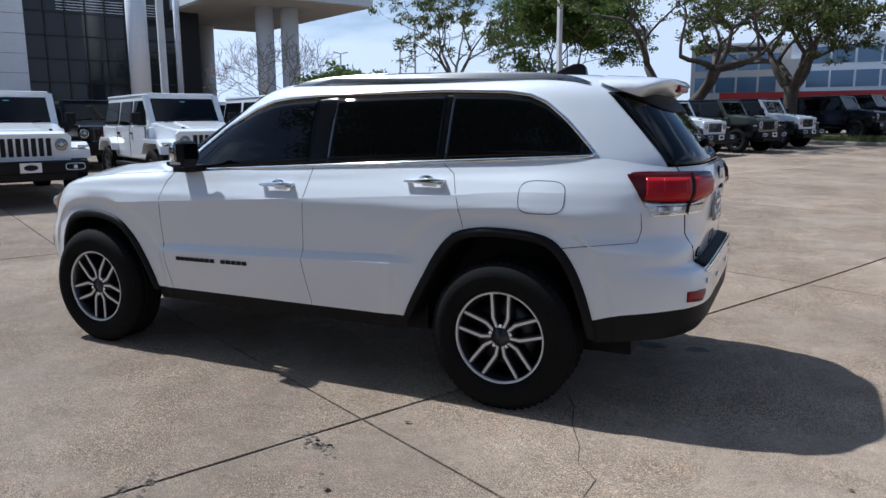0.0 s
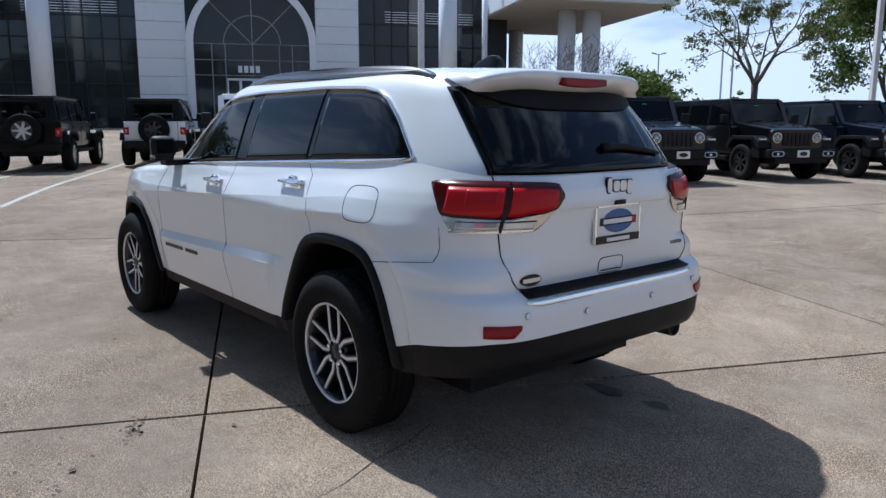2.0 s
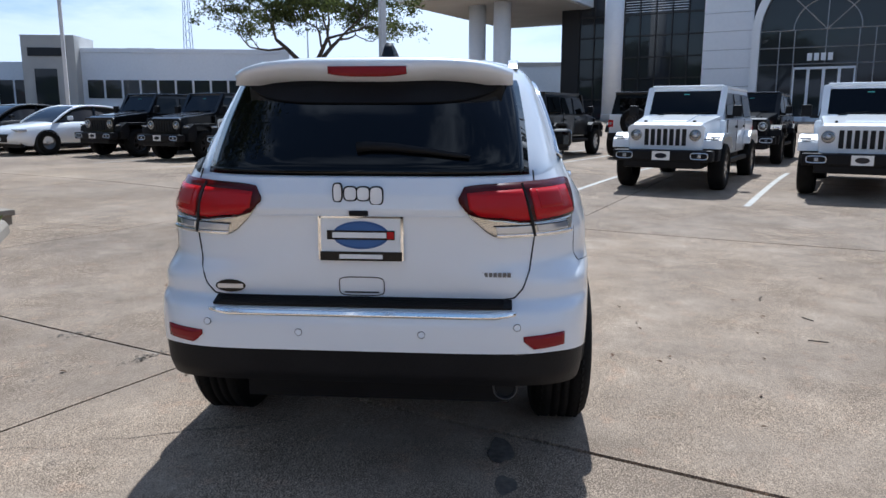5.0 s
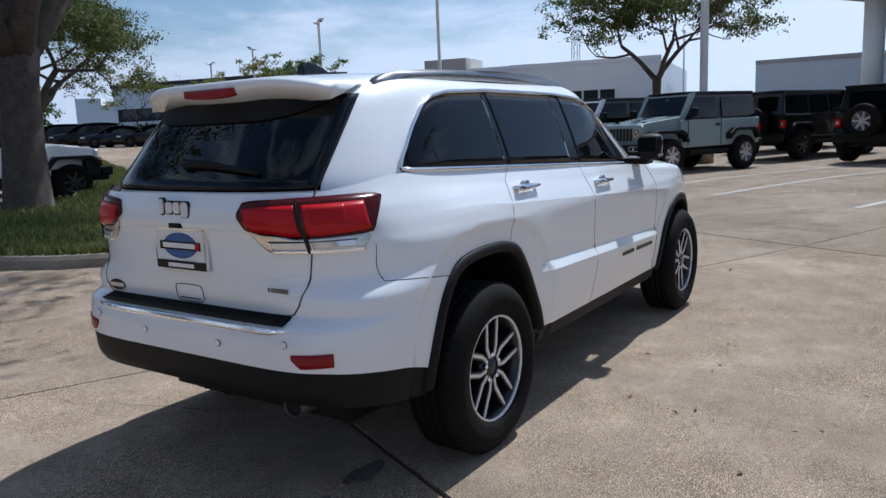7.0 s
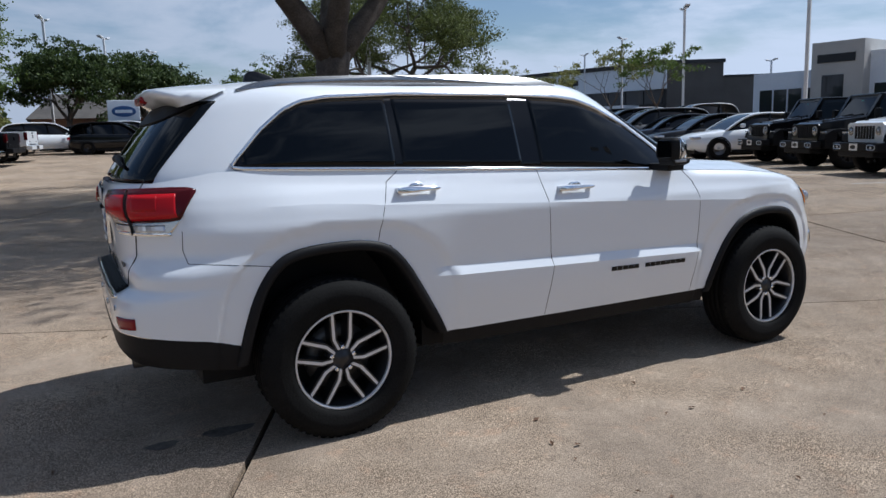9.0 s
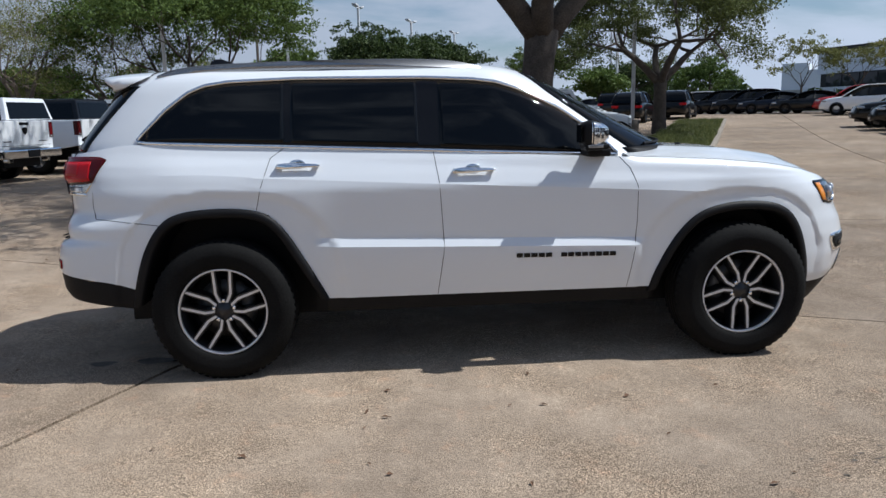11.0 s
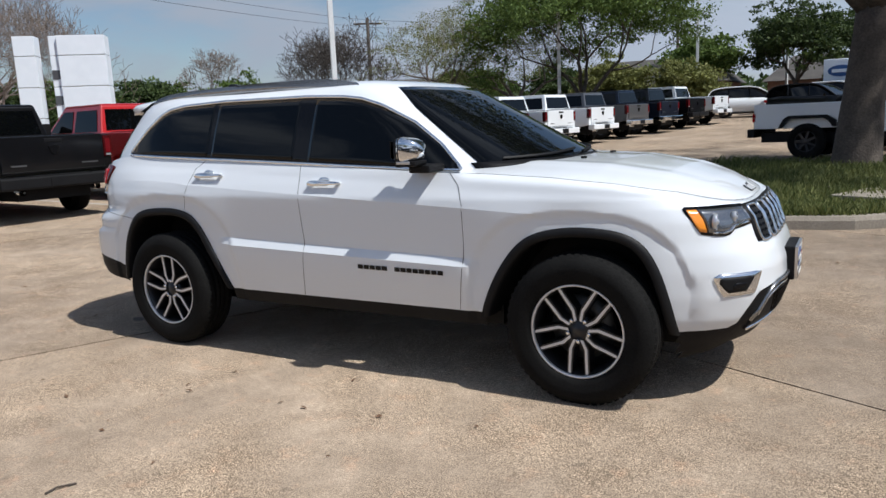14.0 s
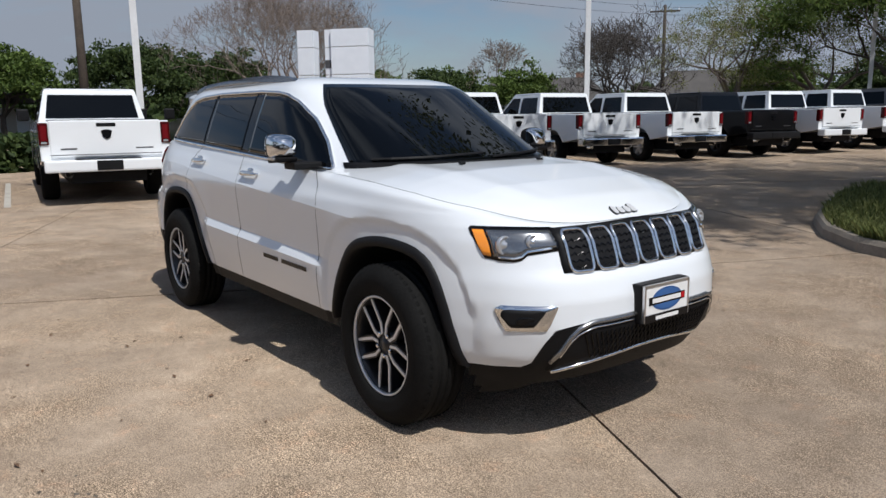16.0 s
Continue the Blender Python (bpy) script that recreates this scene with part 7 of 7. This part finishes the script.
for nm, x, y, h, s, n in (("dark_tree", -36, 27.5, 3.9, 51, 8000), ("dark_tree", -30.7, 30.3, 3.8, 52, 5000), ("dark_tree", -41, 9.5, 6.0, 53, 9000), ("dark_tree", -44, 3.0, 5.4, 54, 8000), ("dark_tree", -36, 12.5, 4.8, 55, 7000), ("dark_tree", -39, 31, 4.0, 56, 7000), ("dark_tree", -33, 17, 3.4, 57, 7000), ("dark_tree", -36, 22, 3.6, 58, 7000), ("dark_tree", -43, -5, 5.4, 59, 8000),
                          ("budding_bush", -7.7, 46.5, 3.6, 61, 6000), ("budding_bush", -12.5, 47, 4.2, 62, 7000), ("dark_tree", 21.5, -33, 4.0, 64, 6000), ("dark_tree", -18, 52, 4.6, 65, 7000), ("dark_tree", -24, 48, 4.6, 66, 7000), ("dark_tree", 22, 62, 5.8, 67, 5000), ("dark_tree", 30, 66, 6, 68, 5000)):
    tree(nm, "thin yellow-green bush beyond the lot" if nm == "budding_bush" else "dense dark green tree beyond the lot", x, y, h, 1.0, .16, 3, LEAF_YEL if nm == "budding_bush" else LEAF_DARK if s % 2 else LEAF_ELM, int(n * 2.4), .125, s, .6, .55, group="trees beyond the lot")
for x, y, h, s in ((33.1, 38.1, 6.2, 71), (28.5, 45.7, 5.6, 72), (31.3, 43.7, 5.0, 73), (29.0, 29.2, 5.6, 74)):
    tree("young_tree", "slim young tree with pale green leaves", x, y, h, 1.8, .07, 3, LEAF_YEL if s != 74 else LEAF_ELM, 2600, .09, s, .4, .35, group="young trees")


def far_woods():
    """A low ragged belt of trees all round, far off."""
    r = np.random.RandomState(3)
    n = 70000
    az = r.uniform(0, 2 * math.pi, n)
    keep = (np.cos(az - radians(150)) > -.25) | (r.uniform(0, 1, n) < .25)
    az = az[keep]
    n = len(az)
    d = r.uniform(115, 150, n)
    hmax = 3.4 + 1.5 * np.sin(az * 23) + 1.1 * np.sin(az * 57 + 1) + .6 * np.sin(az * 131) + r.normal(0, .25, n)
    z = 1.0 + r.uniform(0, 1, n) * hmax
    c = np.stack([d * np.cos(az), d * np.sin(az), z], 1)
    a, b = r.normal(0, 1, (n, 3)), r.normal(0, 1, (n, 3))
    a /= np.linalg.norm(a, axis=1)[:, None]
    b -= a * (a * b).sum(1)[:, None]
    b /= np.linalg.norm(b, axis=1)[:, None]
    s = r.uniform(.4, .85, n)[:, None]
    v = np.concatenate([c - a * s, c + b * s * .7, c + a * s, c - b * s * .7], 1).reshape(-1, 3)
    me = bpy.data.meshes.new("far_woods")
    me.from_pydata(v.tolist(), [], np.arange(n * 4).reshape(-1, 4).tolist())
    me.materials.append(LEAF_DARK)
    tagged(put("far_woods", me), "ragged belt of distant green woods", "trees", kind="stuff")


far_woods()

# ---- grass island ----
ISLAND = [(.9, 40), (.9, 9.0), (.85, 7.4), (.6, 6.4), (.1, 5.75), (-.7, 5.25), (-1.5, 5.2), (-2.3, 5.45), (-3.1, 5.95), (-3.9, 6.7), (-4.7, 7.5), (-5.2, 8.6), (-5.3, 9.8), (-5.0, 10.6), (-4.2, 11.2), (-2.6, 11.6), (-1.6, 12.4), (-1.5, 14), (-1.5, 40)]


def island_ground(poly, name):
    cx, cy = sum(p[0] for p in poly) / len(poly), sum(p[1] for p in poly) / len(poly)
    bm = bmesh.new()
    vs = [bm.verts.new((*uv(*p), ground_z(*uv(*p)) + .13)) for p in dense(poly + [poly[0]], .8)[:-1]]
    f = bm.faces.new(vs)
    bmesh.ops.triangulate(bm, faces=[f])
    tagged(part(name, bm, DIRT), "dark soil under the grass of the island", "ground", kind="structure")


def kerb(poly, name, label):
    root = holder(name, label, "kerb", kind="structure")
    pts = dense(poly, .35)
    seg = 6
    for k in range(0, len(pts) - 1, seg):
        run = pts[k:k + seg + 1]
        if len(run) < 2:
            continue
        bm, rows = bmesh.new(), []
        for i, p in enumerate(run):
            a, b = pts[max(k + i - 1, 0)], pts[min(k + i + 1, len(pts) - 1)]
            t = Vector((b[0] - a[0], b[1] - a[1])).normalized()
            nrm = Vector((t.y, -t.x))
            row = []
            for o, z in ((.10, -.04), (.085, .10), (.055, .145), (-.055, .15), (-.08, .12), (-.08, -.04)):
                x, y = uv(p[0] - nrm.x * o, p[1] - nrm.y * o)
                row.append(bm.verts.new((x, y, ground_z(x, y) + z)))
            rows.append(row)
        for r0, r1 in zip(rows, rows[1:]):
            for j in range(5):
                bm.faces.new((r0[j], r0[j + 1], r1[j + 1], r1[j]))
        bm.faces.new(rows[0]), bm.faces.new(rows[-1])
        part("kerb_stone", bm, CURB, root)
    return root


def grass(name, label, spots, n, seed, hmin, hmax):
    r = random.Random(seed)
    vs, fs = [], []
    k = 0
    tries = 0
    while k < n and tries < n * 8:
        tries += 1
        u, v = spots(r)
        if u is None:
            continue
        x, y = uv(u, v)
        z = ground_z(x, y) + .12
        patch = noise.noise((x * .9, y * .9, 3.0))
        h = r.uniform(hmin, hmax) * (1 + .7 * patch)
        a = r.uniform(0, 6.28)
        w = r.uniform(.006, .013)
        dx, dy = math.cos(a), math.sin(a)
        lx, ly = r.uniform(-.6, .6) * h, r.uniform(-.6, .6) * h
        i = len(vs)
        vs += [(x - dx * w, y - dy * w, z), (x + dx * w, y + dy * w, z), (x + lx * .5 + dx * w * .7, y + ly * .5 + dy * w * .7, z + h * .65), (x + lx, y + ly, z + h)]
        fs += [(i, i + 1, i + 2), (i, i + 2, i + 3)]
        k += 1
    me = mesh_of(vs, fs, LEAF_GRASS)
    tagged(put(name, me), label, "grass", kind="stuff")


LEAF_GRASS = leafy("grass_blades", (0.055, 0.08, 0.02), (0.24, 0.25, 0.085))
island_ground(ISLAND, "island_soil")
kerb(ISLAND, "kerb_island", "worn concrete kerb round the grass island")


def in_island(r):
    v = 5.2 + 34 * r.random() ** 2.2
    u = r.uniform(-5.3, .85)
    return (u, v) if in_poly(u, v, ISLAND) else (None, None)


grass("island_grass", "uneven long green grass in the island", in_island, 60000, 5, .05, .16)
ISLE2 = [(5.5, -27.4), (12.0, -27.4), (12.4, -28.2), (12.4, -29.4), (11.8, -30.2), (5.5, -30.2), (4.6, -29.4), (4.6, -28.2), (5.5, -27.4)]
island_ground(ISLE2[:-1], "far_island_soil")
kerb(ISLE2, "kerb_far_island", "concrete kerb round a small planted island")
grass("far_island_grass", "short grass in the small island", lambda r: (r.uniform(4.9, 12.1), r.uniform(-30, -27.6)), 6000, 6, .06, .2)


def storm_inlet():
    """A concrete slab over a dark slot in the kerb, with a round cover."""
    x, y = uv(1.0, 6.9)
    root = holder("storm_inlet", "weathered concrete storm inlet slab over a dark kerb slot", "drain", m=pose(x, y, ground_z(x, y) - .01, 0, 0, -26))
    part("slab", boxes((-1.75, .05, -.05, 2.75, .125, .205), bev=.015), CURB, root, "worn concrete cover slab")
    part("slot", boxes((-.5, .0, .14, 2.62, .012, .124)), SEAM, root, "dark opening under the slab")
    for v in (0, 2.64):
        part("pier", boxes((-.5, .03, v, v + .13, -.03, .124), bev=.01), CURB, root)
    bm = bmesh.new()
    revolve(bm, [(.30, .195), (.30, .212), (.27, .214), (.001, .214)], 28, "z", (-.85, 1.3, 0))
    part("cover", bm, RUSTM, root, "round iron cover", True)


storm_inlet()

# hedge behind the pickups
r_ = np.random.RandomState(9)
n_ = 9000
c_ = np.stack([r_.uniform(-19.6, -18.4, n_), r_.uniform(-8, 3, n_), r_.uniform(.1, 1.15, n_)], 1)
a_, b_ = r_.normal(0, .07, (n_, 3)), r_.normal(0, .05, (n_, 3))
me_ = bpy.data.meshes.new("hedge")
me_.from_pydata(np.concatenate([c_ - a_, c_ + b_, c_ + a_, c_ - b_], 1).reshape(-1, 3).tolist(), [], np.arange(n_ * 4).reshape(-1, 4).tolist())
me_.materials.append(LEAF_DARK)
tagged(put("hedge", me_), "low clipped dark green hedge behind the pickups", "hedge", kind="stuff")

# ---- paint lines, stains, cracks, litter on the concrete ----
def ground_strip(name, pts, w, mat, lift, label, cat, grp="", n_wob=0.0, seed=0):
    rng = random.Random(seed)
    bm, rows = bmesh.new(), []
    pts = dense(pts, .25)
    for i, p in enumerate(pts):
        a, b = pts[max(i - 1, 0)], pts[min(i + 1, len(pts) - 1)]
        t = Vector((b[0] - a[0], b[1] - a[1])).normalized()
        ww = w * (1 + rng.uniform(-n_wob, n_wob))
        row = []
        for s in (1, -1):
            x, y = p[0] + t.y * s * ww / 2, p[1] - t.x * s * ww / 2
            row.append(bm.verts.new((x, y, ground_z(x, y) + lift)))
        rows.append(row)
    for a, b in zip(rows, rows[1:]):
        bm.faces.new((a[0], a[1], b[1], b[0]))
    return tagged(part(name, bm, mat), label, cat, grp, "structure" if cat == "road marking" else "")


for v in (1.95, 4.45, 6.1, 9.0, 11.8, 14.8, -1.0, -3.85, -6.45, -9.4, -12.4, -15.2, -18.0, -20.9, -23.7, -26.6):
    ground_strip("parking_line", [uv(7.6, v), uv(20.5 if v > 1.5 and v < 7 else 13.2, v)], .10, LINEP, .005, "worn white parking line", "road marking", "parking lines")
for y in (-4.1, -1.05, 1.95, 4.95, 7.95, 10.9, 13.8, 16.8, 19.8, 22.8, 25.8, 28.8):
    ground_strip("parking_line", [(-9.4 + .03 * y, y - .1), (-14.6 + .03 * y, y + .55)], .10, LINEP, .005, "worn white parking line", "road marking", "parking lines")


def blot(name, x, y, rx, ry, mat, label, seed, lift=.004):
    rng = random.Random(seed)
    bm = bmesh.new()
    ph = [rng.uniform(0, 6.28) for _ in range(4)]
    vs = []
    for i in range(40):
        a = 2 * math.pi * i / 40
        k = 1 + .10 * math.sin(3 * a + ph[0]) + .05 * math.sin(5 * a + ph[1]) + .03 * math.sin(9 * a + ph[2])
        px, py = x + rx * k * math.cos(a), y + ry * k * math.sin(a)
        vs.append(bm.verts.new((px, py, ground_z(px, py) + lift)))
    bm.faces.new(vs)
    tagged(part(name, bm, mat), label, "stain")


blot("oil_stain", -1.95, -.53, .125, .055, OILM, "dark oil spot on the concrete", 1)
blot("oil_stain", -2.26, -.55, .075, .045, OILM, "small dark oil spot on the concrete", 2)
CRACKM = material("crack", (.06, .05, .04), .95)
crack = [(-1.951, 1.154), (-1.99, 1.32), (-2.10, 1.45), (-2.09, 1.62), (-2.22, 1.85), (-2.26, 2.2), (-2.36, 2.5)]
ground_strip("crack", crack, .005, CRACKM, .003, "thin wandering crack in the concrete", "crack", "", .7, 4)
ground_strip("crack", [(-1.951, 1.154), (-1.86, .95), (-1.80, .72), (-1.70, .5)], .004, CRACKM, .003, "thin wandering crack in the concrete", "crack", "", .7, 5)

# pale sealant left in the wide joint, with a dark edge on both sides
ground_strip("joint_sealant", [slab_uv(0, v) for v in np.linspace(-1.1, 12, 53)], .0075, CURB, -.006, "pale broken sealant strip in the slab joint", "road marking", "", .6, 9)


def scuff(x, y, ang, length, wide, n, seed):
    """A patch of dark crumbs and worn flecks."""
    rng = random.Random(seed)
    bm = bmesh.new()
    c, s_ = math.cos(radians(ang)), math.sin(radians(ang))
    for _ in range(n):
        a, b = rng.gauss(0, length / 2.4), rng.gauss(0, wide / 2.4)
        px, py = x + a * c - b * s_, y + a * s_ + b * c
        r = rng.uniform(.003, .011)
        m = rng.randint(5, 7)
        t0 = rng.uniform(0, 6)
        vs = []
        for k in range(m):
            q = r * rng.uniform(.5, 1.3)
            qx, qy = px + q * 1.5 * math.cos(t0 + 6.283 * k / m), py + q * math.sin(t0 + 6.283 * k / m)
            vs.append(bm.verts.new((qx, qy, ground_z(qx, qy) + .0025)))
        bm.faces.new(vs)
    tagged(part("scuff_mark", bm, OILM), "dark scuffed and flaked patch on the concrete", "stain", kind="stuff")


scuff(-.84, 1.64, 155, .17, .06, 60, 1)
scuff(-.41, 2.38, 140, .12, .04, 26, 2)
scuff(-.44, 2.26, 120, .10, .03, 22, 3)
scuff(-1.2, 2.1, 150, .5, .2, 18, 4)
scuff(1.4, -2.2, 20, .5, .12, 16, 5)


def litter():
    rng = random.Random(77)
    leaf = bmesh.new()
    vs = [leaf.verts.new(p) for p in ((-.028, 0, .004), (-.006, .014, .010), (.026, .002, .005), (-.004, -.015, .012))]
    leaf.faces.new(vs)
    me = bpy.data.meshes.new("leaf")
    leaf.to_mesh(me)
    leaf.free()
    me.materials.append(LEAFD)
    known = [(.18, -1.06), (-.69, -1.67), (-.59, -1.56), (-.66, -2.03), (.65, -1.9), (-.58, -2.13), (.18, -1.5), (1.0, -2.3), (-1.2, -1.9), (.4, -2.45)]
    for k in range(70):
        x, y = known[k] if k < len(known) else (rng.uniform(-5, 5), rng.uniform(-4.6, 3.6))
        if k >= len(known) and abs(x) < 2.6 and abs(y) < 1.2:
            y = -1.3 - rng.random() * 2.5
        ob = put("dry_leaf", me, None, "", pose(x, y, ground_z(x, y) + .004, rng.uniform(-15, 15), rng.uniform(-15, 15), rng.uniform(0, 360)))
        s = rng.uniform(.4, 1.0)
        ob.scale = (s, s * rng.uniform(.6, 1.2), s)
        tagged(ob, "small brown dry leaf on the concrete", "leaf", "dry leaves")
    for x, y, a, L in ((.95, -2.62, -20, .16), (.35, -2.75, 30, .10), (-.2, -2.6, 75, .12), (3.1, -.9, 10, .14)):
        bm = bmesh.new()
        tube(bm, [(-L / 2, 0, .008), (-L * .1, .012, .012), (L / 2, -.008, .008)], .0045, 5)
        tagged(part("twig", bm, BARK, m=pose(x, y, ground_z(x, y), 0, 0, a)), "short dark twig lying on concrete", "twig", "twigs")


litter()


# ---- concrete slabs ----
pavement = holder("pavement", "tan broom-finished concrete slabs with dark joints", "pavement", kind="structure")
SLAB_U = [6.14 * k for k in range(-5, 9)]
SLAB_V = [4.70 * k for k in range(-10, 13)]
for iu in range(len(SLAB_U) - 1):
    for iv in range(len(SLAB_V) - 1):
        cu, cv = (SLAB_U[iu] + SLAB_U[iu + 1]) / 2, (SLAB_V[iv] + SLAB_V[iv + 1]) / 2
        near = math.hypot(cu, cv) < 25
        put("slab", slab_mesh(SLAB_U[iu], SLAB_U[iu + 1], SLAB_V[iv], SLAB_V[iv + 1], 8 if near else 4, 6 if near else 3), pavement)
